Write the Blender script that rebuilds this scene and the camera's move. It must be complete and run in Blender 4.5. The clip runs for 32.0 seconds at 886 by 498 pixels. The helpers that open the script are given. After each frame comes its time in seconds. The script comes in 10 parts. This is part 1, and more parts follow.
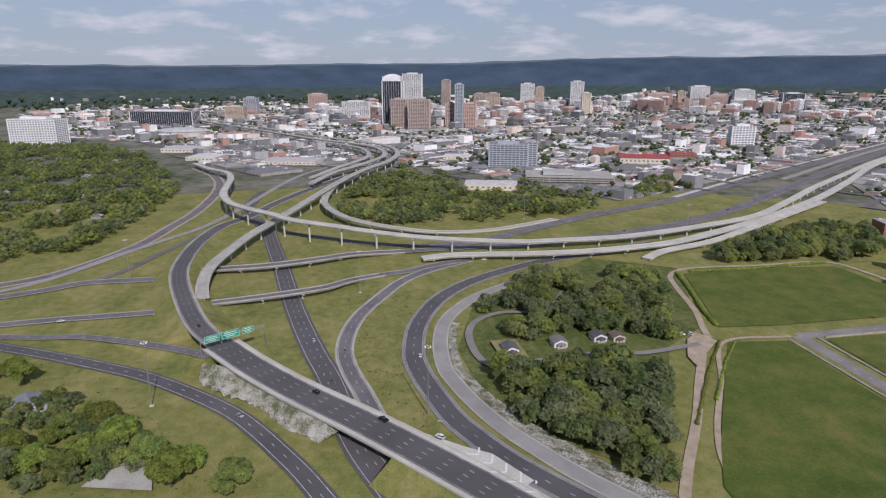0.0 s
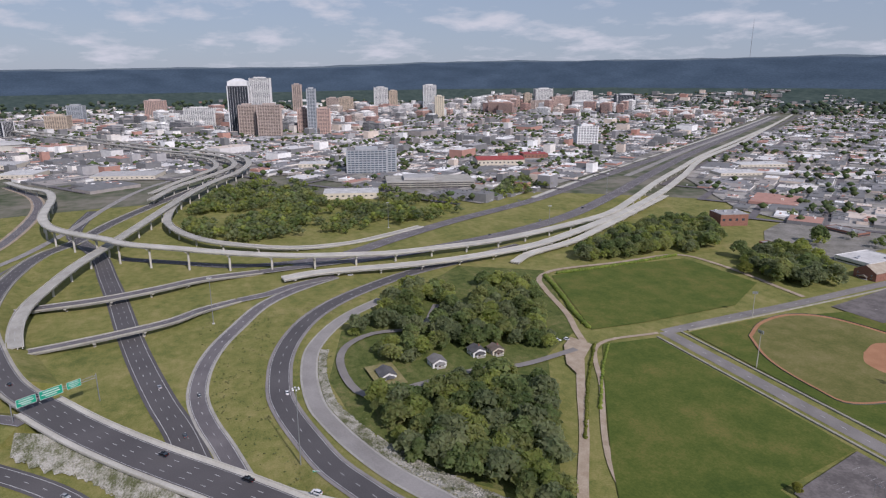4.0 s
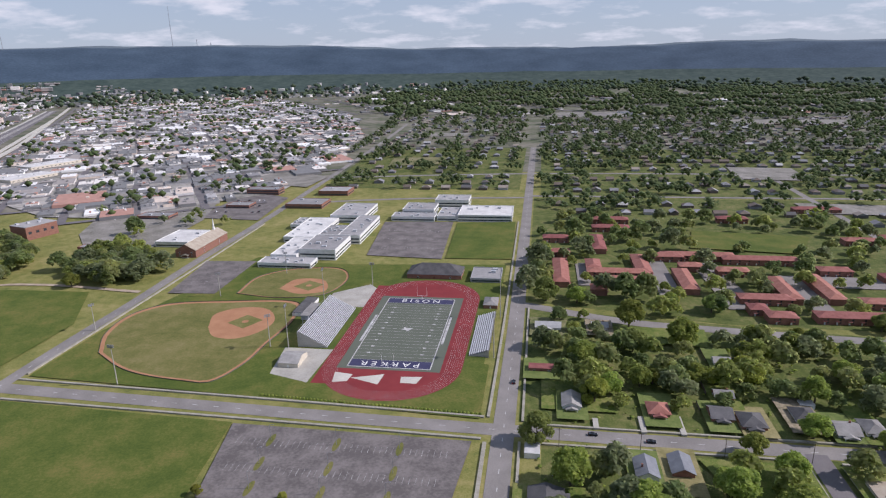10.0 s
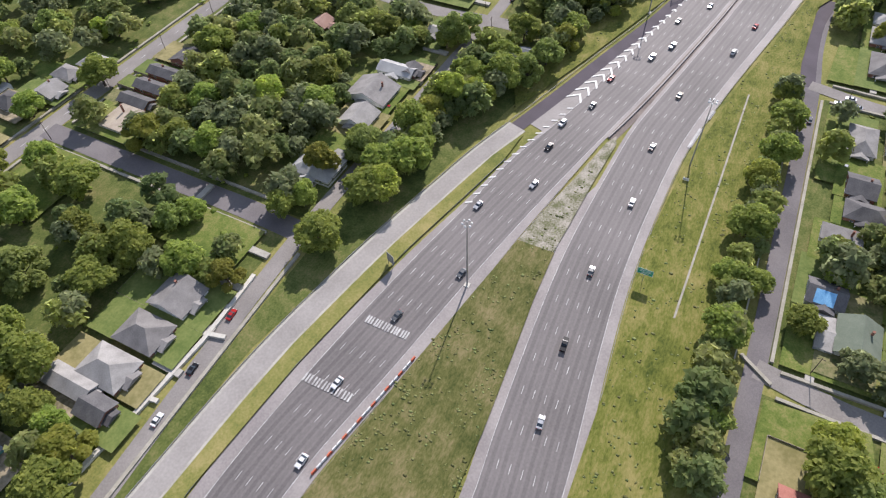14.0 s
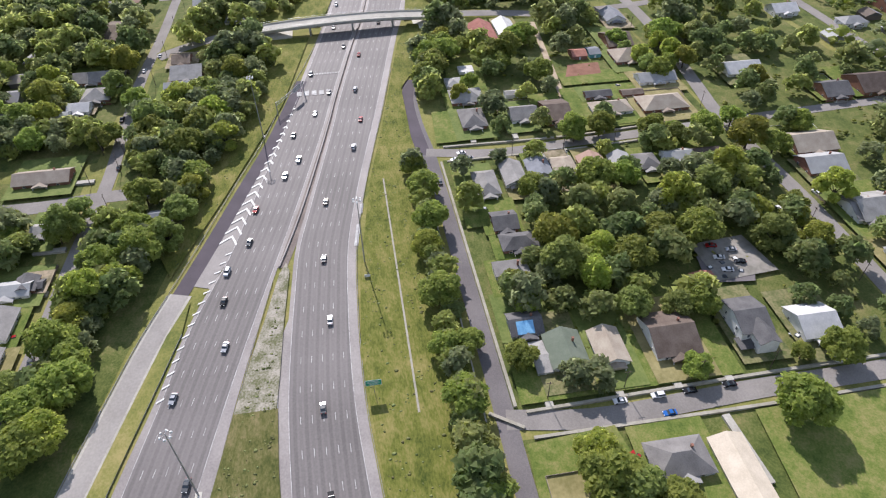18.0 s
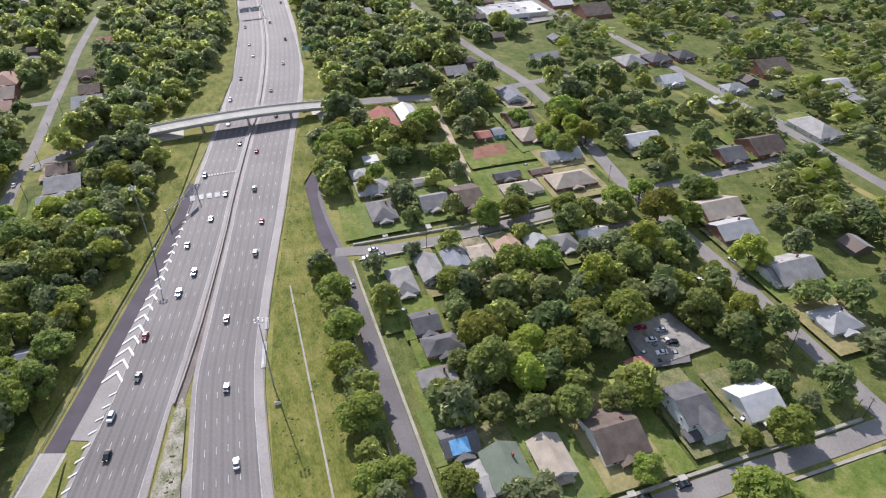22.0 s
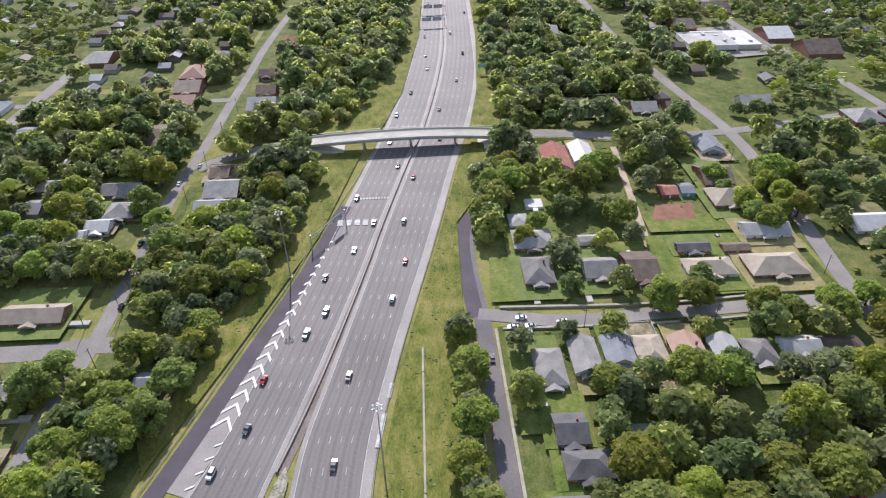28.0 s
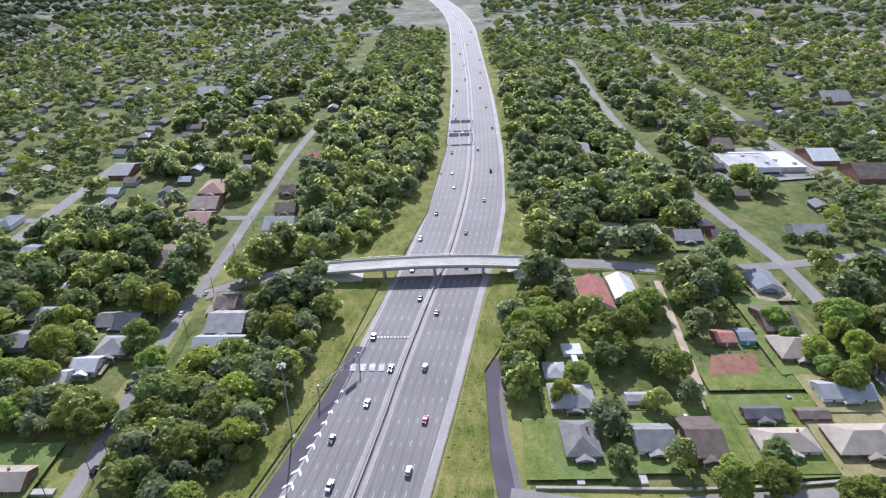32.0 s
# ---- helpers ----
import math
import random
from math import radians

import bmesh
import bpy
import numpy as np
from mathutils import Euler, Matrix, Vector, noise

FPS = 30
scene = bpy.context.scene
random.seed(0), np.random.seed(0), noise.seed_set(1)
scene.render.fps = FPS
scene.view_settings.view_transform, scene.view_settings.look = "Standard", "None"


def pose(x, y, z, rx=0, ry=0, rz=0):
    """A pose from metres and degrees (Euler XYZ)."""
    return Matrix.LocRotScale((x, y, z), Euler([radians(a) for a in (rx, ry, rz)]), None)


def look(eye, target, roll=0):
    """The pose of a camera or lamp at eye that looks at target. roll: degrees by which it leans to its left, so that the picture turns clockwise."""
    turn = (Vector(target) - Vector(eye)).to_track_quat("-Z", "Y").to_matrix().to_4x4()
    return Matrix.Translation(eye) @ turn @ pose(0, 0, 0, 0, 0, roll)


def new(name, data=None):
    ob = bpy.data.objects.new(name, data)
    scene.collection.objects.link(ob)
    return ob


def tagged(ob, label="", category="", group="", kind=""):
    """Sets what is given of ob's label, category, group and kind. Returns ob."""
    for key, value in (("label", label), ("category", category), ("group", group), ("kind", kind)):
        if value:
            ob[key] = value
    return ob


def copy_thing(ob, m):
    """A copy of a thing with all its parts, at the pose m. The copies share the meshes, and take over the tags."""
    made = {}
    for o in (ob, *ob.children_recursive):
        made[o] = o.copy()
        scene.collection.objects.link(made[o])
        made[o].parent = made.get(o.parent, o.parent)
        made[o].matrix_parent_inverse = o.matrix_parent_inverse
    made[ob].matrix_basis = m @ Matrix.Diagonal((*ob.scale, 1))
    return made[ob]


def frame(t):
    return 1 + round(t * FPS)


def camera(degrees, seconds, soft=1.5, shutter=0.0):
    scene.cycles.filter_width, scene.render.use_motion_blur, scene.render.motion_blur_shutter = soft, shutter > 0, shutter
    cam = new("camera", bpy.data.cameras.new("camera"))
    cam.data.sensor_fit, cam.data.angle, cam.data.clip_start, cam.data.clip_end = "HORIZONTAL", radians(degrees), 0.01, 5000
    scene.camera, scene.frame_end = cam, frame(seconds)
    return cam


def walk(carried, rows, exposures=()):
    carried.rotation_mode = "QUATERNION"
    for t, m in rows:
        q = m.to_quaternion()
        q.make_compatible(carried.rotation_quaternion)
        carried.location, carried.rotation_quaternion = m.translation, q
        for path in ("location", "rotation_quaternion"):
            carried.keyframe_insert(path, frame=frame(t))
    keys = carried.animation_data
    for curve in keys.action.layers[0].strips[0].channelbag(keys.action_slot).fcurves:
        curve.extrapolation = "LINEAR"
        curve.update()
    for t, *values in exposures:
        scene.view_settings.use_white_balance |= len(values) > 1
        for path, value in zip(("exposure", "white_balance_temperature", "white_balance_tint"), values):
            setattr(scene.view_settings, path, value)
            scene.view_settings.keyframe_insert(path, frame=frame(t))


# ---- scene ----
PATH = [
    (0, 157.35, -355.64, 171.89, 79.196, -15.653, 0.141),
    (0.5, 152.66, -355.13, 171.79, 78.105, -15.604, 0.127),
    (1, 148.15, -354.28, 171.60, 76.818, -15.564, 0.139),
    (1.5, 143.95, -353.45, 171.51, 75.479, -15.555, 0.180),
    (2, 139.87, -352.71, 171.59, 73.926, -15.519, 0.080),
    (2.5, 135.97, -352.02, 171.70, 72.320, -15.482, 0.091),
    (4.5, 122.33, -349.26, 171.95, 63.006, -15.336, -0.060),
    (5, 118.44, -348.02, 171.99, 58.187, -15.372, -0.005),
    (5.5, 114.99, -346.52, 172.05, 53.783, -15.378, -0.084),
    (6, 112.74, -344.67, 172.03, 53.501, -15.384, -0.151),
    (6.5, 111.79, -342.35, 172.16, 51.023, -15.388, -0.223),
    (7, 111.96, -339.74, 172.69, 45.504, -15.404, -0.492),
    (7.5, 112.37, -336.77, 173.23, 38.980, -15.522, -0.852),
    (8, 111.22, -333.47, 173.36, 29.413, -15.654, -1.073),
    (8.5, 109.63, -331.13, 173.28, 25.307, -15.715, -1.088),
    (9, 108.62, -329.37, 173.19, 20.667, -15.710, -1.121),
    (9.5, 108.41, -327.50, 172.67, 16.229, -15.658, -1.149),
    (10, 108.82, -325.78, 172.10, 8.865, -16.722, -1.297),
    (10.5, 109.35, -324.47, 172.07, 0.483, -21.376, -1.535),
    (11, 109.63, -323.22, 172.83, -7.838, -26.162, -1.670),
    (11.5, 110.63, -322.19, 173.71, -16.352, -30.669, -1.861),
    (12, 112.13, -321.57, 173.94, -24.741, -35.025, -2.260),
    (12.5, 113.84, -320.95, 174.91, -31.560, -38.710, -2.600),
    (13, 115.46, -320.97, 177.08, -42.227, -44.078, -2.960),
    (13.5, 116.73, -320.46, 178.58, -51.432, -48.317, -3.087),
    (14, 118.03, -319.81, 179.21, -60.893, -50.548, -2.695),
    (14.5, 119.67, -319.73, 179.24, -70.516, -50.863, -2.355),
    (16.5, 127.17, -319.71, 177.24, -87.714, -48.110, -1.356),
    (17, 129.75, -319.94, 177.17, -91.949, -46.087, -1.253),
    (17.5, 132.43, -320.44, 177.19, -95.143, -44.120, -1.115),
    (18, 135.07, -321.32, 177.08, -98.376, -41.939, -1.030),
    (18.5, 137.60, -322.26, 177.04, -101.013, -40.218, -0.992),
    (19, 140.28, -323.13, 176.90, -105.054, -37.487, -0.825),
    (19.5, 142.59, -323.79, 176.61, -108.116, -36.122, -0.680),
    (20, 145.08, -324.37, 176.31, -108.472, -35.969, -0.605),
    (20.5, 147.60, -325.14, 176.03, -107.503, -35.936, -0.651),
    (21, 150.58, -326.14, 175.67, -107.469, -35.898, -0.706),
    (21.5, 153.97, -327.32, 175.16, -107.464, -35.844, -0.673),
    (22, 157.84, -328.50, 174.70, -107.488, -35.805, -0.690),
    (22.5, 162.10, -329.70, 174.26, -106.410, -35.733, -0.733),
    (23, 165.93, -330.99, 174.05, -100.672, -35.582, -0.881),
    (23.5, 169.11, -331.97, 174.12, -99.073, -35.543, -0.956),
    (24, 172.25, -332.38, 174.33, -98.970, -35.570, -1.031),
    (24.5, 175.63, -332.42, 174.35, -95.530, -35.514, -1.121),
    (25, 179.20, -332.55, 174.15, -93.993, -35.430, -1.123),
    (25.5, 182.98, -332.75, 173.96, -93.894, -35.432, -1.179),
    (27.5, 199.90, -333.66, 173.27, -91.637, -35.321, -1.238),
    (28, 204.52, -333.85, 173.23, -91.524, -35.317, -1.219),
    (28.5, 209.32, -334.00, 173.20, -90.991, -35.308, -1.260),
    (29, 214.22, -334.13, 173.02, -90.424, -35.264, -1.297),
    (29.5, 219.09, -334.26, 172.88, -90.068, -35.244, -1.323),
    (30, 224.17, -334.30, 172.85, -89.659, -35.196, -1.305),
    (30.5, 229.31, -334.22, 173.05, -89.404, -35.225, -1.316),
    (31, 234.84, -333.81, 173.45, -89.364, -34.257, -1.239),
    (31.5, 240.11, -333.27, 173.89, -89.413, -30.630, -1.120),
    (32, 244.93, -332.86, 174.25, -89.463, -26.794, -0.978),
]
cam = camera(69.41, 32.0, soft=1.22)


def aim(x, y, z, yaw, pitch, roll):
    """A camera pose from a place, a heading (degrees left of +y), a tilt and a roll."""
    a, b = radians(yaw), radians(pitch)
    way = Vector((-math.sin(a) * math.cos(b), math.cos(a) * math.cos(b), math.sin(b)))
    return look((x, y, z), Vector((x, y, z)) + 100 * way, roll)


walk(cam, [(t, aim(*row)) for t, *row in PATH], [(0, -0.28, 6100, 21), (8.5, -0.22, 6100, 21), (9.5, -0.08, 6100, 21), (11, 0.32, 6150, 22), (13, 0.55, 6350, 18), (20, 0.57, 6200, 18), (28, 0.61, 6130, 18), (30.5, 0.61, 6080, 18), (32, 0.68, 5650, 18)])

# ---- sky and sun ----
SUN_DIR = Vector((math.cos(radians(8)) * math.cos(radians(38)), math.sin(radians(8)) * math.cos(radians(38)), math.sin(radians(38))))


def make_world():
    world = bpy.data.worlds.new("sky")
    scene.world = world
    world.use_nodes = True
    nt = world.node_tree
    nt.nodes.clear()
    out = nt.nodes.new("ShaderNodeOutputWorld")
    bg = nt.nodes.new("ShaderNodeBackground")
    sky = nt.nodes.new("ShaderNodeTexSky")
    sky.sky_type = "NISHITA"
    sky.sun_disc = False
    sky.sun_elevation = radians(38)
    sky.sun_rotation = radians(82)
    sky.altitude = 200
    sky.air_density, sky.dust_density, sky.ozone_density = 1.0, 0.2, 4.0
    co = nt.nodes.new("ShaderNodeTexCoord")
    sep = nt.nodes.new("ShaderNodeSeparateXYZ")
    nt.links.new(co.outputs["Generated"], sep.inputs[0])
    # clouds lie on a level sheet: the way is divided by its height
    add = nt.nodes.new("ShaderNodeMath")
    add.operation = "ADD"
    add.inputs[1].default_value = 0.2
    nt.links.new(sep.outputs["Z"], add.inputs[0])
    comb = nt.nodes.new("ShaderNodeCombineXYZ")
    for axis in ("X", "Y"):
        div = nt.nodes.new("ShaderNodeMath")
        div.operation = "DIVIDE"
        nt.links.new(sep.outputs[axis], div.inputs[0])
        nt.links.new(add.outputs[0], div.inputs[1])
        nt.links.new(div.outputs[0], comb.inputs[axis])
    puff = nt.nodes.new("ShaderNodeTexNoise")
    puff.inputs["Scale"].default_value = 2.6
    puff.inputs["Detail"].default_value = 9
    puff.inputs["Roughness"].default_value = 0.58
    nt.links.new(comb.outputs[0], puff.inputs["Vector"])
    ramp = nt.nodes.new("ShaderNodeValToRGB")
    ramp.color_ramp.elements[0].position, ramp.color_ramp.elements[1].position = 0.5, 0.68
    # thin haze thickens towards the horizon, under the clouds
    thick = nt.nodes.new("ShaderNodeMapRange")
    thick.inputs["From Min"].default_value, thick.inputs["From Max"].default_value = 0.0, 0.55
    thick.inputs["To Min"].default_value, thick.inputs["To Max"].default_value = 0.85, 0.35
    nt.links.new(sep.outputs["Z"], thick.inputs["Value"])
    haze = nt.nodes.new("ShaderNodeMix")
    haze.data_type = "RGBA"
    nt.links.new(thick.outputs[0], haze.inputs["Factor"])
    nt.links.new(sky.outputs[0], haze.inputs["A"])
    haze.inputs["B"].default_value = (4.0, 4.75, 5.5, 1)
    nt.links.new(puff.outputs["Fac"], ramp.inputs[0])
    mix = nt.nodes.new("ShaderNodeMix")
    mix.data_type = "RGBA"
    nt.links.new(ramp.outputs[0], mix.inputs["Factor"])
    nt.links.new(haze.outputs["Result"], mix.inputs["A"])
    mix.inputs["B"].default_value = (6.9, 7.2, 7.5, 1)
    nt.links.new(mix.outputs["Result"], bg.inputs["Color"])
    bg.inputs["Strength"].default_value = 0.1
    nt.links.new(bg.outputs[0], out.inputs["Surface"])


make_world()
sun = new("sun", bpy.data.lights.new("sun", "SUN"))
sun.data.energy, sun.data.angle, sun.data.color = 4.3, radians(0.6), (1.0, 0.95, 0.87)
sun.matrix_world = look(SUN_DIR * 1000, (0, 0, 0))

# ---- materials ----
def material(name, dark, light, scale=0.2, rough=0.85, metal=0.0, fine=4.0, bump=0.0, vary=0.0, spread=(0.35, 0.65), leaf=0.0, island=False):
    """A surface with two scales of tone: patches of 1/scale metres and grain of 1/fine metres; vary: tone that differs from object to object."""
    m = bpy.data.materials.new(name)
    m.use_nodes = True
    nt = m.node_tree
    bsdf = nt.nodes["Principled BSDF"]
    geo = nt.nodes.new("ShaderNodeNewGeometry")
    a = nt.nodes.new("ShaderNodeTexNoise")
    a.inputs["Scale"].default_value, a.inputs["Detail"].default_value = scale, 5
    b = nt.nodes.new("ShaderNodeTexNoise")
    b.inputs["Scale"].default_value, b.inputs["Detail"].default_value = fine, 3
    for n in (a, b):
        nt.links.new(geo.outputs["Position"], n.inputs["Vector"])
    both = nt.nodes.new("ShaderNodeMix")
    both.inputs["Factor"].default_value = 0.4
    nt.links.new(a.outputs["Fac"], both.inputs["A"])
    nt.links.new(b.outputs["Fac"], both.inputs["B"])
    ramp = nt.nodes.new("ShaderNodeValToRGB")
    ramp.color_ramp.elements[0].position, ramp.color_ramp.elements[1].position = spread
    ramp.color_ramp.elements[0].color, ramp.color_ramp.elements[1].color = (*dark, 1), (*light, 1)
    nt.links.new(both.outputs["Result"], ramp.inputs[0])
    colour = ramp.outputs[0]
    if vary:
        hsv = nt.nodes.new("ShaderNodeHueSaturation")
        rnd = geo.outputs["Random Per Island"]
        if not island:
            rnd = nt.nodes.new("ShaderNodeObjectInfo").outputs["Random"]
        for socket, lo, hi in (("Value", 1 - vary, 1 + vary), ("Hue", 0.5 - 0.06 * vary, 0.5 + 0.06 * vary)):
            span = nt.nodes.new("ShaderNodeMapRange")
            span.inputs["To Min"].default_value, span.inputs["To Max"].default_value = lo, hi
            nt.links.new(rnd, span.inputs["Value"])
            nt.links.new(span.outputs[0], hsv.inputs[socket])
        nt.links.new(colour, hsv.inputs["Color"])
        colour = hsv.outputs[0]
    nt.links.new(colour, bsdf.inputs["Base Color"])
    bsdf.inputs["Roughness"].default_value, bsdf.inputs["Metallic"].default_value = rough, metal
    bsdf.inputs["Specular IOR Level"].default_value = 0.3
    if bump:
        bp = nt.nodes.new("ShaderNodeBump")
        bp.inputs["Strength"].default_value = bump
        bp.inputs["Distance"].default_value = 0.3
        nt.links.new(b.outputs["Fac"], bp.inputs["Height"])
        nt.links.new(bp.outputs[0], bsdf.inputs["Normal"])
    if leaf:
        out = nt.nodes["Material Output"]
        tr = nt.nodes.new("ShaderNodeBsdfTranslucent")
        nt.links.new(colour, tr.inputs["Color"])
        ms = nt.nodes.new("ShaderNodeMixShader")
        ms.inputs[0].default_value = leaf
        nt.links.new(bsdf.outputs[0], ms.inputs[1])
        nt.links.new(tr.outputs[0], ms.inputs[2])
        nt.links.new(ms.outputs[0], out.inputs["Surface"])
    return m


def glass(name, tint=(0.03, 0.04, 0.05)):
    m = material(name, tint, tuple(c * 1.6 for c in tint), 0.3, 0.12)
    m.node_tree.nodes["Principled BSDF"].inputs["Specular IOR Level"].default_value = 0.7
    return m


def meadow(name, stops, big=0.03, mid=0.22, fine=1.6, way=(1.0, 1.0), bump=0.6):
    """Grass in patches, tufts and blades; way: how the blades are drawn out along x and y."""
    m = bpy.data.materials.new(name)
    m.use_nodes = True
    nt = m.node_tree
    bsdf = nt.nodes["Principled BSDF"]
    geo = nt.nodes.new("ShaderNodeNewGeometry")
    stretch = nt.nodes.new("ShaderNodeMapping")
    stretch.inputs["Scale"].default_value = (way[0], way[1], 1.0)
    nt.links.new(geo.outputs["Position"], stretch.inputs["Vector"])
    total = None
    for k, (scale, share, detail) in enumerate(((big, 0.42, 4), (mid, 0.38, 5), (fine, 0.34, 4))):
        n = nt.nodes.new("ShaderNodeTexNoise")
        n.inputs["Scale"].default_value, n.inputs["Detail"].default_value = scale, detail
        n.inputs["Roughness"].default_value = 0.62
        nt.links.new(geo.outputs["Position"] if k == 0 else stretch.outputs[0], n.inputs["Vector"])
        mul = nt.nodes.new("ShaderNodeMath")
        mul.operation = "MULTIPLY_ADD"
        mul.inputs[1].default_value = share
        mul.inputs[2].default_value = -0.07 if k == 0 else 0.0
        nt.links.new(n.outputs["Fac"], mul.inputs[0])
        if total is not None:
            nt.links.new(total, mul.inputs[2])
        total = mul.outputs[0]
    ramp = nt.nodes.new("ShaderNodeValToRGB")
    el = ramp.color_ramp.elements
    el.new(0.5)
    for e, pos, c in zip(el, (0.36, 0.49, 0.64), stops):
        e.position, e.color = pos, (*c, 1)
    nt.links.new(total, ramp.inputs[0])
    nt.links.new(ramp.outputs[0], bsdf.inputs["Base Color"])
    bsdf.inputs["Roughness"].default_value, bsdf.inputs["Specular IOR Level"].default_value = 0.95, 0.2
    bp = nt.nodes.new("ShaderNodeBump")
    bp.inputs["Strength"].default_value, bp.inputs["Distance"].default_value = bump, 0.4
    nt.links.new(total, bp.inputs["Height"])
    nt.links.new(bp.outputs[0], bsdf.inputs["Normal"])
    return m


GRASS = meadow("rough grass", ((0.095, 0.118, 0.03), (0.19, 0.19, 0.055), (0.3, 0.255, 0.105)), 0.025, 0.14, 1.1)
LUSH = meadow("lush verge grass", ((0.046, 0.066, 0.011), (0.13, 0.142, 0.028), (0.25, 0.215, 0.078)), 0.05, 0.3, 1.5, (0.45, 1.0), 1.0)
MEDIAN = meadow("weedy median grass", ((0.04, 0.055, 0.012), (0.105, 0.108, 0.033), (0.21, 0.175, 0.085)), 0.06, 0.3, 1.5, (0.5, 1.0), 1.0)
GARDEN = meadow("overgrown garden ground", ((0.04, 0.062, 0.014), (0.095, 0.118, 0.03), (0.2, 0.18, 0.075)), 0.045, 0.2, 1.2)
TURF = meadow("mown sports turf", ((0.05, 0.082, 0.013), (0.088, 0.115, 0.021), (0.175, 0.155, 0.045)), 0.014, 0.06, 0.9, (1.0, 1.0), 0.2)
DRYTURF = meadow("dry outfield turf", ((0.09, 0.105, 0.026), (0.15, 0.145, 0.045), (0.22, 0.19, 0.08)), 0.02, 0.09, 0.9, (1.0, 1.0), 0.2)
LAWN = meadow("garden lawn", ((0.06, 0.1, 0.018), (0.125, 0.16, 0.035), (0.24, 0.22, 0.085)), 0.06, 0.3, 1.5, (1.0, 1.0), 0.3)
SYNTH = material("synthetic pitch", (0.100, 0.115, 0.086), (0.125, 0.138, 0.108), 0.05, 0.9, fine=3)
TRACK = material("red running track", (0.17, 0.022, 0.025), (0.24, 0.036, 0.038), 0.08, 0.85, fine=5)
NAVY = material("navy painted end zone", (0.035, 0.035, 0.083), (0.055, 0.055, 0.112), 0.2, 0.85)
PAINT = material("white road paint", (0.55, 0.55, 0.53), (0.8, 0.8, 0.78), 0.8, 0.7)
WORNPAINT = material("worn lane paint", (0.26, 0.25, 0.25), (0.6, 0.6, 0.58), 0.25, 0.8, fine=1.5)
YELLOW = material("yellow road paint", (0.5, 0.38, 0.08), (0.65, 0.5, 0.12), 0.8, 0.7)
ASPHALT = material("worn asphalt", (0.115, 0.105, 0.11), (0.19, 0.175, 0.175), 0.05, 0.9, fine=2.5)
DARKASPH = material("dark motorway asphalt", (0.08, 0.075, 0.077), (0.12, 0.112, 0.113), 0.03, 0.88, fine=2.0)
NEWASPH = material("fresh asphalt patch", (0.07, 0.06, 0.07), (0.1, 0.085, 0.1), 0.1, 0.9)
PALEASPH = material("bleached street asphalt", (0.175, 0.162, 0.15), (0.27, 0.25, 0.235), 0.06, 0.92, fine=2.0)
CONCRETE = material("weathered concrete", (0.3, 0.285, 0.25), (0.46, 0.44, 0.39), 0.08, 0.9, fine=1.2)
WALKWAY = material("footway concrete", (0.256, 0.240, 0.192), (0.384, 0.360, 0.304), 0.2, 0.92, fine=1.0)
PALECONC = material("pale new concrete", (0.42, 0.4, 0.35), (0.58, 0.56, 0.5), 0.06, 0.9, fine=1.0)
DIRT = material("bare pale dirt", (0.3, 0.23, 0.16), (0.46, 0.38, 0.29), 0.15, 0.95, fine=1.5, bump=0.3)
REDSOIL = material("bare red-brown soil", (0.17, 0.085, 0.055), (0.27, 0.14, 0.1), 0.2, 0.98, fine=2)
CLAY = material("orange infield clay", (0.33, 0.16, 0.085), (0.42, 0.22, 0.12), 0.12, 0.95, fine=3)
RIPRAP = material("pale broken stone", (0.12, 0.13, 0.06), (0.46, 0.44, 0.39), 0.14, 0.95, fine=1.1, bump=1.0, spread=(0.4, 0.58))
# the pale blue of distance haze is painted into this base colour
FARRIDGE = material("remote ridge in haze blue", (0.1, 0.135, 0.16), (0.13, 0.165, 0.19), 0.004, 0.98, fine=0.02)
GRAVEL = material("weedy grey gravel", (0.12, 0.125, 0.06), (0.36, 0.33, 0.28), 0.2, 0.95, fine=1.4, bump=0.4, spread=(0.4, 0.6))
# these two forest tones carry haze too, slight at the foot, bluer above
LOWSLOPE = material("haze-tinted foot of the ridge", (0.027, 0.048, 0.043), (0.062, 0.088, 0.073), 0.02, 0.98, fine=0.05)
FOREST = material("far wooded ground in haze blue", (0.028, 0.050, 0.077), (0.059, 0.092, 0.132), 0.005, 0.98, fine=0.08, bump=0.0)
STEEL = material("galvanised steel", (0.3, 0.31, 0.32), (0.42, 0.43, 0.44), 0.5, 0.45, 0.6)

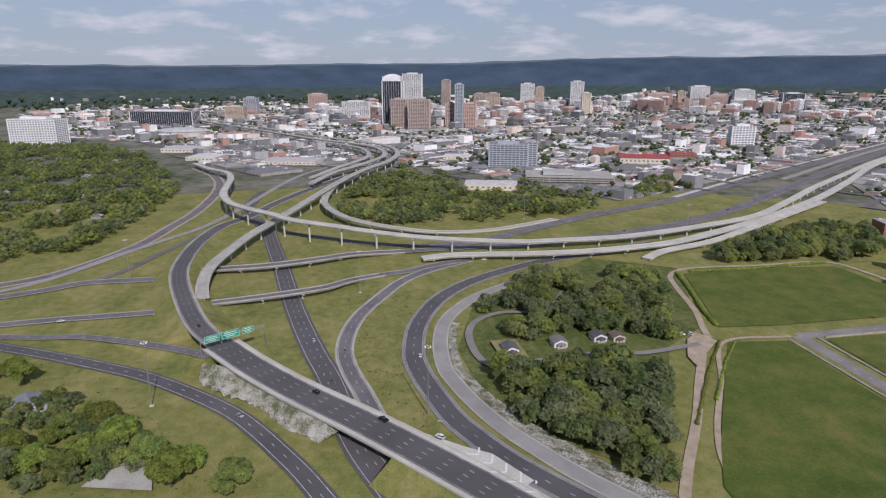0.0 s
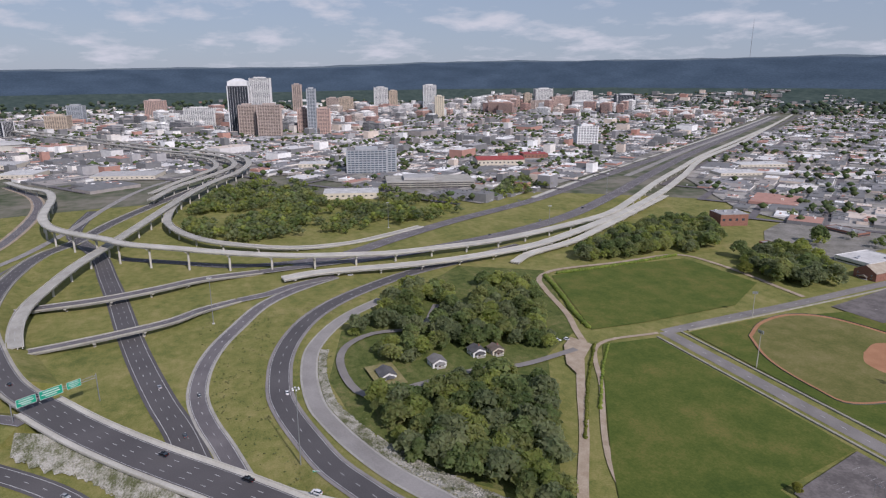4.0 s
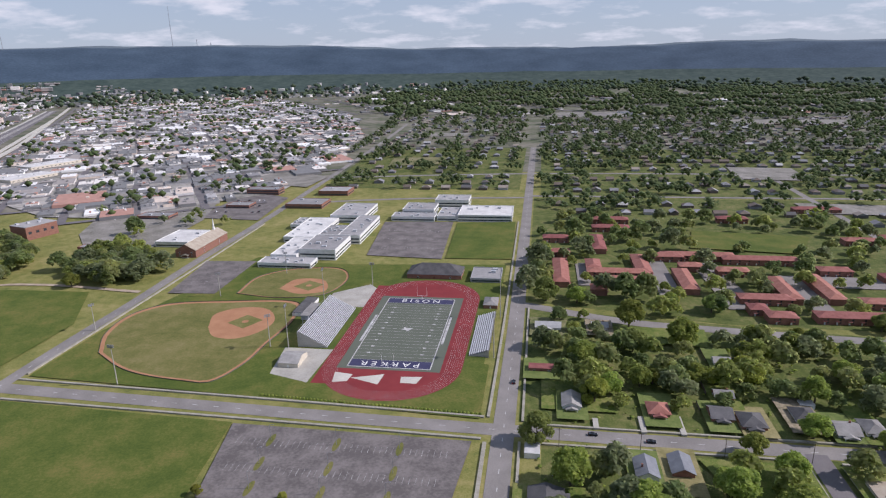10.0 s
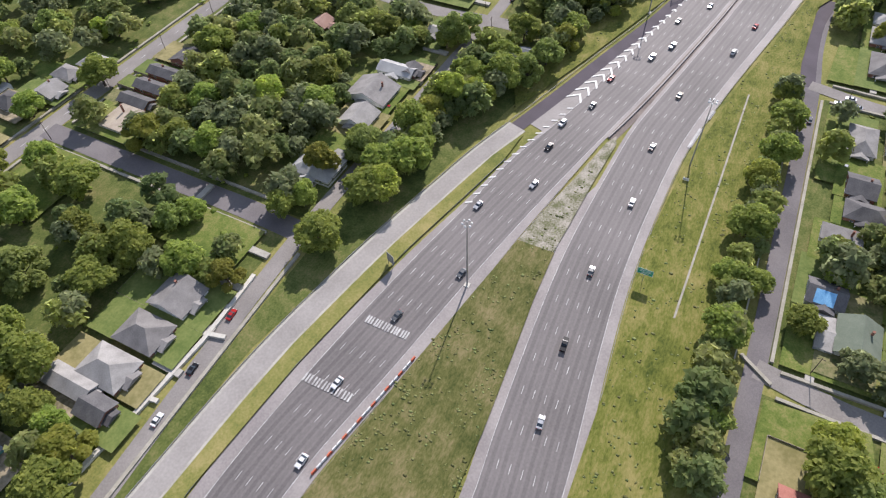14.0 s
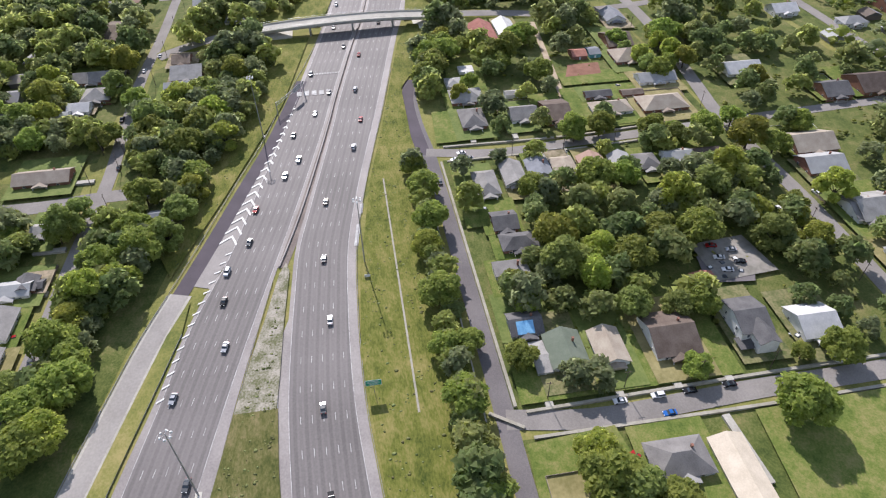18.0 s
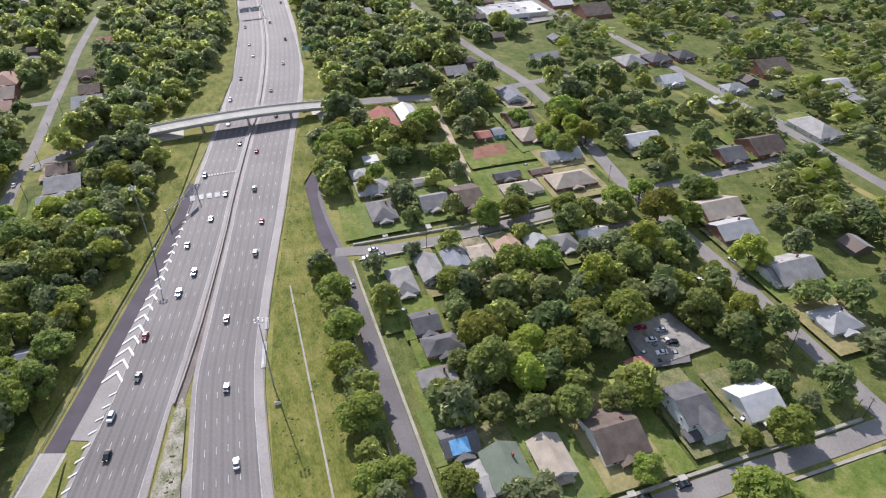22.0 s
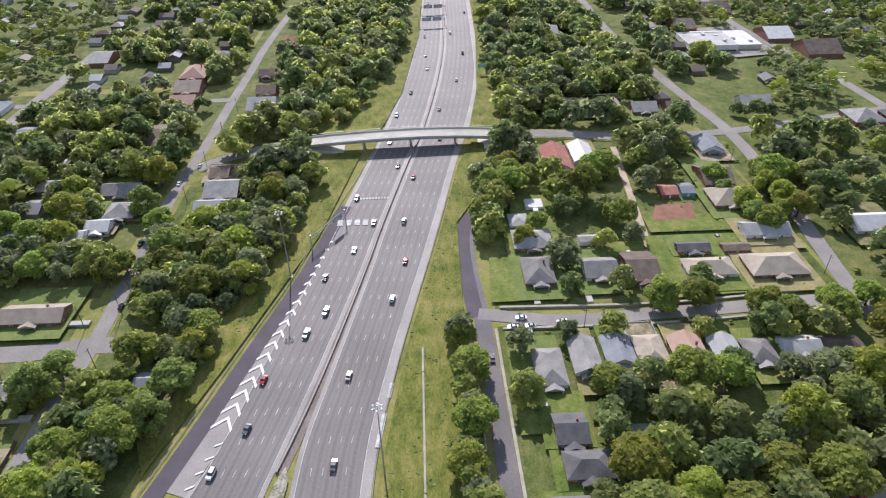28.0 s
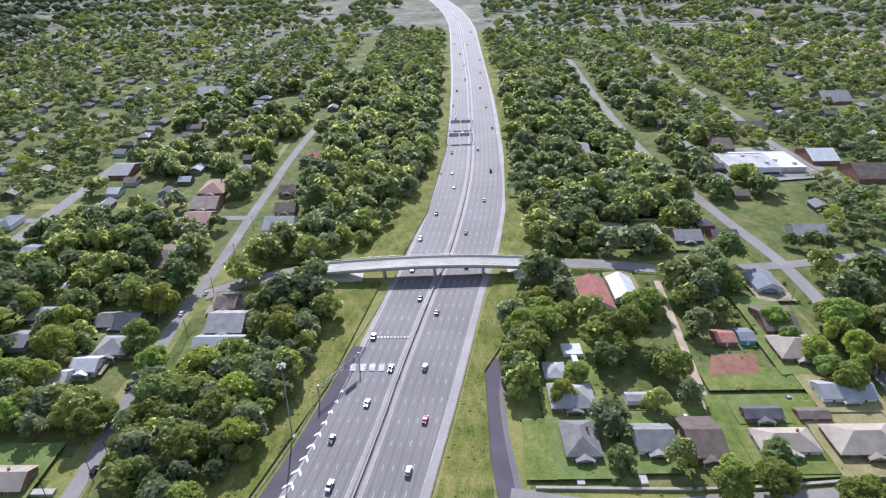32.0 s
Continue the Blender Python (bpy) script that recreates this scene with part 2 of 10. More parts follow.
# ---- small builders ----
class Build:
    """Collects corners and faces for one mesh."""

    def __init__(self):
        self.v, self.f = [], []

    def face(self, *pts):
        n = len(self.v)
        self.v += [tuple(p) for p in pts]
        self.f.append(tuple(range(n, n + len(pts))))

    def box(self, x0, y0, z0, x1, y1, z1, m=None, top=0.0):
        """A box; top: how far its upper edges are drawn in."""
        n = len(self.v)
        k = top
        p = [(x0, y0, z0), (x1, y0, z0), (x1, y1, z0), (x0, y1, z0), (x0 + k, y0 + k, z1), (x1 - k, y0 + k, z1), (x1 - k, y1 - k, z1), (x0 + k, y1 - k, z1)]
        if m is not None:
            p = [tuple(m @ Vector(q)) for q in p]
        self.v += p
        for q in ((3, 2, 1, 0), (4, 5, 6, 7), (0, 1, 5, 4), (1, 2, 6, 5), (2, 3, 7, 6), (3, 0, 4, 7)):
            self.f.append(tuple(n + i for i in q))

    def tube(self, a, b, ra, rb, n=8, caps=True):
        """A tapered round bar from a to b."""
        a, b = Vector(a), Vector(b)
        w = (b - a).normalized()
        u = w.orthogonal().normalized()
        s = w.cross(u)
        k = len(self.v)
        for c, r in ((a, ra), (b, rb)):
            for i in range(n):
                g = 2 * math.pi * i / n
                self.v.append(tuple(c + r * (math.cos(g) * u + math.sin(g) * s)))
        for i in range(n):
            self.f.append((k + i, k + (i + 1) % n, k + n + (i + 1) % n, k + n + i))
        if caps:
            self.f.append(tuple(k + i for i in reversed(range(n))))
            self.f.append(tuple(k + n + i for i in range(n)))

    def prism(self, poly, z0, z1):
        """An upright block on a flat outline (counter-clockwise)."""
        n, k = len(poly), len(self.v)
        self.v += [(x, y, z0) for x, y in poly] + [(x, y, z1) for x, y in poly]
        self.f.append(tuple(k + n + i for i in range(n)))
        self.f.append(tuple(k + i for i in reversed(range(n))))
        for i in range(n):
            j = (i + 1) % n
            self.f.append((k + i, k + j, k + n + j, k + n + i))

    def mesh(self, name, mat, smooth=False):
        me = bpy.data.meshes.new(name)
        me.from_pydata(self.v, [], self.f)
        if isinstance(mat, (list, tuple)):
            for q in mat:
                me.materials.append(q)
        else:
            me.materials.append(mat)
        if smooth:
            me.polygons.foreach_set("use_smooth", [True] * len(me.polygons))
        me.update()
        return me


def part(name, build, mat, parent, label="", smooth=False):
    """Links a builder's (or a ready) mesh as one part under a thing."""
    me = build.mesh(name, mat, smooth) if isinstance(build, Build) else build
    ob = new(name, me)
    ob.parent = parent
    if label:
        ob["label"] = label
    return ob


def thing(name, label, category, group="", kind="", m=None):
    ob = new(name)
    ob.empty_display_size = 0.5
    if m is not None:
        ob.matrix_basis = m
    return tagged(ob, label, category, group, kind)


def solid(name, build, mat, label, category, group="", kind="", smooth=False):
    return tagged(new(name, build.mesh(name, mat, smooth)), label, category, group, kind)


def spline(pts, step=6.0):
    """Points at even steps along a smooth line through the given ones."""
    P = [Vector((p[0], p[1], p[2] if len(p) > 2 else 0.0)) for p in pts]
    if len(P) == 2:
        n = max(1, int((P[1] - P[0]).length / step))
        return [P[0].lerp(P[1], i / n) for i in range(n + 1)]
    P = [2 * P[0] - P[1]] + P + [2 * P[-1] - P[-2]]
    out = []
    for i in range(1, len(P) - 2):
        a, b, c, d = P[i - 1 : i + 3]
        ta, tb, tc = (max((q - p).length, 1e-3) ** 0.5 for p, q in ((a, b), (b, c), (c, d)))
        m1 = (c - b) + tb * ((b - a) / ta - (c - a) / (ta + tb))
        m2 = (c - b) + tb * ((d - c) / tc - (d - b) / (tb + tc))
        n = max(1, round((c - b).length / step))
        for k in range(n):
            t = k / n
            out.append((2 * t**3 - 3 * t**2 + 1) * b + (t**3 - 2 * t**2 + t) * m1 + (-2 * t**3 + 3 * t**2) * c + (t**3 - t**2) * m2)
    out.append(P[-2])
    return out


def sides(line):
    """The unit way to the right at each point of a line."""
    out = []
    for i in range(len(line)):
        d = line[min(i + 1, len(line) - 1)] - line[max(i - 1, 0)]
        d.z = 0
        d.normalize()
        out.append(Vector((d.y, -d.x, 0)))
    return out


def strip(build, line, r, lo, hi, dz=0.0, drop=None):
    """A band between the offsets lo and hi to the right of a line; drop: also a skirt down by that much."""
    k = len(build.v)
    for p, s in zip(line, r):
        build.v += [tuple(p + s * lo + Vector((0, 0, dz))), tuple(p + s * hi + Vector((0, 0, dz)))]
    for i in range(len(line) - 1):
        a = k + 2 * i
        build.f.append((a, a + 1, a + 3, a + 2))


def girder(build, line, r, lo, hi, z0, z1):
    """A closed bar of box section along a line."""
    k = len(build.v)
    for p, s in zip(line, r):
        for o, z in ((lo, z0), (hi, z0), (hi, z1), (lo, z1)):
            build.v.append(tuple(p + s * o + Vector((0, 0, z))))
    n = len(line)
    for i in range(n - 1):
        a = k + 4 * i
        for q in range(4):
            e = (q + 1) % 4
            build.f.append((a + q, a + 4 + q, a + 4 + e, a + e))
    build.f.append((k, k + 1, k + 2, k + 3))
    a = k + 4 * (n - 1)
    build.f.append((a + 3, a + 2, a + 1, a))


def measure_line(line):
    s = [0.0]
    for a, b in zip(line, line[1:]):
        s.append(s[-1] + (b - a).length)
    return s


def along(line, s, d):
    """The point, the way and the right-hand side at d metres along a line."""
    i = max(0, min(len(s) - 2, next((k for k in range(len(s) - 1) if s[k + 1] >= d), len(s) - 2)))
    f = (d - s[i]) / max(s[i + 1] - s[i], 1e-6)
    w = line[i + 1] - line[i]
    w.normalize()
    return line[i].lerp(line[i + 1], f), w, Vector((w.y, -w.x, 0)).normalized()


ROAD_LINES = []  # centre lines with half widths, so that nothing grows on a road
LIFT = [0.03]


def lift():
    LIFT[0] += 0.006
    return LIFT[0]


def dashes(build, line, off, length=3.0, gap=9.0, w=0.16, dz=0.03, start=0.0, stop=None):
    s = measure_line(line)
    d = start
    while d + length < (stop or s[-1]):
        p, way, r = along(line, s, d)
        q, way2, r2 = along(line, s, d + length)
        up = Vector((0, 0, dz))
        build.face(p + r * (off - w) + up, p + r * (off + w) + up, q + r2 * (off + w) + up, q + r2 * (off - w) + up)
        d += length + gap


def road(name, pts, width, mat, label, lanes=0, edge=True, dash=(3.0, 9.0), step=8.0, shoulder=0.0, shoulder_mat=None, yellow_left=False, mw=0.16, category="road"):
    """A road on the ground with its painted lines."""
    line = spline(pts, step)
    r = sides(line)
    z = lift()
    root = thing(name, label, category, kind="structure")
    b = Build()
    strip(b, line, r, -width / 2, width / 2, z)
    part("carriageway", b, mat, root)
    if lanes == 5:
        for i in range(lanes):
            o = -width / 2 + 0.5 + (width - 1.0) * (i + 0.5) / lanes
            b = Build()
            strip(b, line, r, o - 0.55, o + 0.55, z + 0.012)
            part("oil_stain", b, OILED, root)
            for s in (-1, 1):
                b = Build()
                strip(b, line, r, o + s * 1.0 - 0.3, o + s * 1.0 + 0.3, z + 0.012)
                part("wheel_track", b, POLISHED, root)
    if shoulder:
        b = Build()
        strip(b, line, r, -width / 2 - shoulder, -width / 2, z - 0.004)
        strip(b, line, r, width / 2, width / 2 + shoulder, z - 0.004)
        part("shoulder", b, shoulder_mat or mat, root)
    b = Build()
    if edge:
        strip(b, line, r, width / 2 - 0.5 - mw, width / 2 - 0.5 + mw, z + 0.03)
        if not yellow_left:
            strip(b, line, r, -width / 2 + 0.5 - mw, -width / 2 + 0.5 + mw, z + 0.03)
    for i in range(1, lanes):
        dashes(b, line, -width / 2 + 0.5 + (width - 1.0) * i / lanes, *dash, w=mw, dz=z + 0.03)
    if b.f:
        part("lane_lines", b, WORNPAINT, root)
    if yellow_left:
        b = Build()
        strip(b, line, r, -width / 2 + 0.5 - mw, -width / 2 + 0.5 + mw, z + 0.03)
        part("median_line", b, YELLOW, root)
    ROAD_LINES.append((line[::2] + [line[-1]], width / 2 + shoulder))
    return root


def viaduct(name, pts, width, mat, label, lanes=2, pier_gap=38.0, thick=1.5, rail=0.9, conc=None, piers=True, dash=(3.0, 9.0), pier_from=3.5, start=10.0, lines=True, pale=0.9):
    """A raised road: deck, two parapets, bent piers with cross-heads, painted lines."""
    conc = conc or PALECONC
    line = spline(pts, 8.0)
    r = sides(line)
    dz = lift()
    root = thing(name, label, "viaduct", kind="structure")
    b = Build()
    girder(b, line, r, -width / 2, width / 2, -0.35, 0.0)
    part("deck", b, conc, root)
    b = Build()
    for k in range(4):
        o = -width / 2 + 0.9 + (width - 1.8 - 0.5) * k / 3
        girder(b, line, r, o, o + 0.5, -thick, -0.34)
    part("girder", b, conc, root)
    b = Build()
    strip(b, line, r, -width / 2 + pale, width / 2 - pale, dz)
    part("carriageway", b, mat, root)
    for o in (-width / 2, width / 2 - 0.35):
        b = Build()
        girder(b, line, r, o, o + 0.35, -0.5, rail)
        part("parapet", b, conc, root)
    if lines:
        b = Build()
        for o in (-width / 2 + pale + 0.6, width / 2 - pale - 0.6):
            strip(b, line, r, o - 0.13, o + 0.13, dz + 0.03)
        for i in range(1, lanes):
            dashes(b, line, -width / 2 + pale + 0.6 + (width - 2 * pale - 1.2) * i / lanes, *dash, w=0.14, dz=dz + 0.03)
        part("lane_lines", b, WORNPAINT, root)
    if piers:
        s = measure_line(line)
        d = start
        while d < s[-1]:
            p, way, side = along(line, s, d)
            if p.z > pier_from:
                m = Matrix.Translation((p.x, p.y, 0)) @ Matrix.Rotation(math.atan2(way.y, way.x), 4, "Z")
                h = p.z - thick
                b = Build()
                b.tube((0, 0, -0.3), (0, 0, h - 1.2), 1.0, 1.0, 12)
                b.box(-0.9, -width * 0.2, h - 1.9, 0.9, width * 0.2, h - 1.0)
                b.box(-0.9, -width * 0.38, h - 1.1, 0.9, width * 0.38, h)
                b.v = [tuple(m @ Vector(q)) for q in b.v]
                part("pier", b, conc, root)
            d += pier_gap
    ROAD_LINES.append((line[::2] + [line[-1]], width / 2))
    return root


def bank(name, pts, width, label, slope=2.0, mat=None):
    """An earth bank with sloping sides that carries a road up to its bridge."""
    line = spline(pts, 8.0)
    r = sides(line)
    b = Build()
    k = 0
    for p, s in zip(line, r):
        w = width / 2
        h = max(p.z, 0.02)
        for o, z in ((-w - slope * h, -0.05), (-w, h - 0.05), (w, h - 0.05), (w + slope * h, -0.05)):
            q = p + s * o
            b.v.append((q.x, q.y, z))
        if k:
            a = 4 * (k - 1)
            for i in range(3):
                b.f.append((a + i, a + i + 1, a + 5 + i, a + 4 + i))
        k += 1
    b.f += [(3, 2, 1, 0), tuple(4 * (k - 1) + i for i in range(4))]
    return solid(name, b, mat or GRASS, label, "embankment", kind="structure")


def outline(name, pts, mat, label, category="ground", z=None, parent=None):
    """A flat patch of ground with the given corners."""
    b = Build()
    z = lift() if z is None else z
    b.face(*[(x, y, z) for x, y in pts])
    if parent:
        return part(name, b, mat, parent, label)
    return solid(name, b, mat, label, category, kind="structure")


def slab(name, pts, width, mat, label, category="pavement", parent=None, h=0.04):
    """A footway or kerb with a real edge along a line."""
    line = spline(pts, 12.0)
    b = Build()
    girder(b, line, sides(line), -width / 2, width / 2, -0.05, h + lift())
    if parent:
        return part(name, b, mat, parent)
    return solid(name, b, mat, label, category, kind="structure")

# ---- ground, hills ----
RIDGE_WAYS = (0, 60, 79, 100, 112, 127, 140, 150, 167, 183, 201, 230, 330, 360)
RIDGE_TOPS = (195, 205, 210, 222, 248, 268, 252, 240, 206, 188, 184, 182, 190, 195)


def hill_height(x, y):
    """The rim of wooded ridges that closes the valley."""
    d = math.hypot(x - 180, y + 340)
    a = math.atan2(y + 340, x - 130)
    k = min(1.0, max(0.0, (d - 3450) / 1080))
    k = k * k * (2 - k)
    crest = float(np.interp(math.degrees(a) % 360, RIDGE_WAYS, RIDGE_TOPS))
    crest += 9 * noise.noise(Vector((4 * math.cos(a), 4 * math.sin(a), 0.3))) + 7 * noise.noise(Vector((17 * math.cos(a), 17 * math.sin(a), 1.7)))
    if d > 4600:
        crest += 14 * min(1.0, (d - 4600) / 150) + 16 * noise.noise(Vector((5 * math.cos(a), 5 * math.sin(a), 8.3)))
    return k * (crest + 9 * noise.noise(Vector((x / 160, y / 160, 4))))


def make_ground():
    b = Build()
    rings = [0, 120, 300, 600, 1000, 1500, 2200, 3000] + [3560 + 60 * i for i in range(24)]
    n = 220
    for d in rings:
        for i in range(n):
            g = 2 * math.pi * i / n
            x, y = 180 + d * math.cos(g), d * math.sin(g) - 340
            b.v.append((x, y, hill_height(x, y)))
    for k in range(len(rings) - 1):
        for i in range(n):
            j = (i + 1) % n
            b.f.append((k * n + i, k * n + n + i, k * n + n + j, k * n + j))
    ob = solid("ground", b, [GRASS, FARLAND, FOREST, FARRIDGE, LOWSLOPE], "rough yellow-green grass land running out to haze-blue wooded ridges", "ground", kind="structure", smooth=True)
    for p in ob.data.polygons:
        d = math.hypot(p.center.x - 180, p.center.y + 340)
        # further rings get tones with more haze painted in
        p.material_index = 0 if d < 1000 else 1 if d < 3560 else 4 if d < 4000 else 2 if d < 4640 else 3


FARLAND = material("far town ground", (0.06, 0.08, 0.035), (0.22, 0.2, 0.16), 0.012, 0.98, fine=0.05, spread=(0.38, 0.62))
make_ground()
for pts in ([(112, -192), (228, -192), (228, -64), (112, -66)], [(237, -195), (411, -190), (412, -64), (237, -64)], [(101, -48), (412, -52), (412, 60), (101, 100)], [(422, -192), (660, -192), (660, 60), (422, 56)], [(248, -360), (394, -360), (396, -508), (248, -510)], [(405, -360), (556, -385), (556, -505), (405, -508)], [(150, -518), (600, -505), (590, -608), (250, -632)], [(100, -360), (238, -360), (238, -510), (150, -510), (100, -440)], [(102, 114), (230, 84), (520, 76), (520, 470), (102, 470)], [(100, -206), (180, -204), (260, -204), (360, -206), (520, -203), (545, -230), (520, -250), (440, -262), (330, -238), (255, -224), (183, -211), (100, -208)], [(-390, -110), (-345, -45), (-215, -102), (-190, -140), (-60, -215), (-100, -250), (-160, -275), (-210, -276), (-280, -250)], [(566, -404), (1450, -404), (1450, -900), (900, -1200), (300, -1100), (220, -640), (590, -612)], [(566, -190), (1450, -190), (1450, -318), (800, -312), (640, -282)], [(110, 474), (110, 900), (700, 900), (1450, 500), (1450, -186), (670, -186), (670, 60), (530, 76), (530, 474)], [(-190, 520), (82, 520), (82, 920), (-215, 920)]):
    outline("garden_ground", pts, GARDEN, "green overgrown ground between gardens and trees", "ground")

# ---- streets, ramps and motorways ----
MOTORWAY = material("worn motorway asphalt", (0.112, 0.102, 0.1), (0.165, 0.15, 0.146), 0.03, 0.9, fine=1.5)
OILED = material("oil-darkened lane asphalt", (0.092, 0.084, 0.082), (0.145, 0.132, 0.129), 0.03, 0.85, fine=1.5)
POLISHED = material("traffic-polished asphalt", (0.125, 0.114, 0.111), (0.178, 0.162, 0.158), 0.03, 0.8, fine=1.5)
RUSTCONC = material("rust-stained median concrete", (0.12, 0.098, 0.088), (0.25, 0.21, 0.185), 0.08, 0.92, fine=1.5)
WORNCONC = material("stained shoulder concrete", (0.2, 0.18, 0.175), (0.31, 0.285, 0.27), 0.06, 0.92, fine=1.5)
PALERAMP = material("pale ramp concrete", (0.24, 0.225, 0.21), (0.34, 0.32, 0.3), 0.06, 0.92, fine=1.2)
S1 = [(-189, -46), (-138, -48), (-38, -52), (82, -56), (200, -58), (330, -59), (430, -60), (560, -58), (760, -58)]
S2 = [(94, -330), (94, -210), (94, -83), (95, 63), (95, 173), (95, 406), (95, 700), (95, 930)]
road("street_south", S1, 10.0, PALEASPH, "bleached two-lane street of patched asphalt beside the playing fields", 2, edge=False)
road("street_east", S2, 10.5, PALEASPH, "long straight grey street with worn asphalt", 2, edge=False)
road("street_west", [(-189, -46), (-191, 19), (-192, 90), (-196, 192), (-197, 324), (-204, 517), (-225, 998), (-250, 1400)], 9.0, PALEASPH, "grey street running past the school", 2, edge=False)
road("street_cross", [(95, 108), (169, 82), (228, 74), (307, 66), (400, 66), (520, 70)], 10.0, PALEASPH, "pale street before the red-roofed flats", edge=False)
road("street_short", [(232, -60), (232, -126), (232, -172), (231, -196)], 9.5, ASPHALT, "short grey side street in tree shade", edge=False)
road("frontage_road", [(112, -204), (155, -201), (198, -198), (250, -197), (300, -199), (352, -199.5), (403, -201), (454, -199), (512, -197), (566, -199), (637, -199), (711, -200), (751, -200), (860, -205)], 6.5, PALEASPH, "narrow frontage street behind a hedge", edge=False)
road("street_yard", [(392, -226), (392, -202), (389, -174), (392, -130), (408, -84), (416, -60)], 9.0, PALEASPH, "pale cross street with cracked asphalt", edge=False)
road("avenue_verge", [(100, -356), (180, -357), (246, -357), (318, -356), (375, -355), (404, -354), (430, -352), (458, -352), (478, -353)], 6.5, ASPHALT, "narrow lane between the tree row and the gardens", edge=False)
road("lane_new", [(400, -352), (430, -350), (456, -350), (480, -354)], 6.6, NEWASPH, "freshly sealed dark lane ending at the trees", edge=False)

# motorway, westbound and eastbound halves: the painted edge lines of each
A_LEFT = [(10, -241), (60, -236), (100, -231), (138, -229), (184, -232.7), (240, -241), (272, -247), (300, -251.7), (340, -263), (370, -269), (394, -274), (424, -280.3), (458, -287), (490, -293), (533, -301), (598, -312.5), (658, -320.5), (743, -329), (840, -335), (922, -338.5), (1040, -341), (1300, -342), (1560, -341), (1800, -325), (2060, -290), (2600, -210)]
A_RIGHT = [(10, -259), (60, -254), (100, -249.5), (148, -248.4), (200, -256.5), (235, -262), (271, -268.5), (298, -274), (322, -279.2), (340, -283.2), (370, -289.8), (437, -303), (467, -308), (546, -323), (569, -328), (637, -338.3), (715, -347), (803, -352), (920, -355.5), (1040, -358), (1300, -359), (1560, -358), (1800, -342), (2060, -307), (2600, -227)]
B_LEFT = [(70, -296), (120, -295.5), (171, -295.6), (189, -293.5), (231, -289.9), (267, -288.3), (320, -290), (340, -291.2), (370, -296.4), (437, -308.4), (467, -313.2), (546, -328), (569, -333), (637, -343.5), (715, -352), (803, -357), (920, -360.5), (1040, -363), (1300, -364), (1560, -363), (1800, -347), (2060, -312), (2600, -232)]
B_RIGHT = [(70, -318), (120, -319), (182, -317.5), (228, -312.5), (263, -309.7), (310, -309.8), (340, -311.5), (377, -317.3), (408, -323.3), (449, -331.7), (498, -341), (545, -350), (596, -361.5), (677, -372.9), (769, -377.5), (918, -382), (1040, -384.5), (1300, -385.5), (1560, -384.5), (1800, -368), (2060, -333), (2600, -253)]
BARRIER = [(330, -283.3), (341, -286.2), (370, -292.9), (437, -305.6), (467, -310.5), (546, -325.3), (569, -330.5), (637, -340.8), (715, -349.4), (803, -354.5), (920, -358), (1040, -360.5), (1300, -361.5), (1560, -360.5), (1800, -344.5)]
PATCH = material("pale concrete repair", (0.2, 0.185, 0.175), (0.27, 0.25, 0.24), 0.1, 0.9, fine=1.5)


def level(pts, x):
    """The y of an edge line at x."""
    return float(np.interp(x, [p[0] for p in pts], [p[1] for p in pts]))


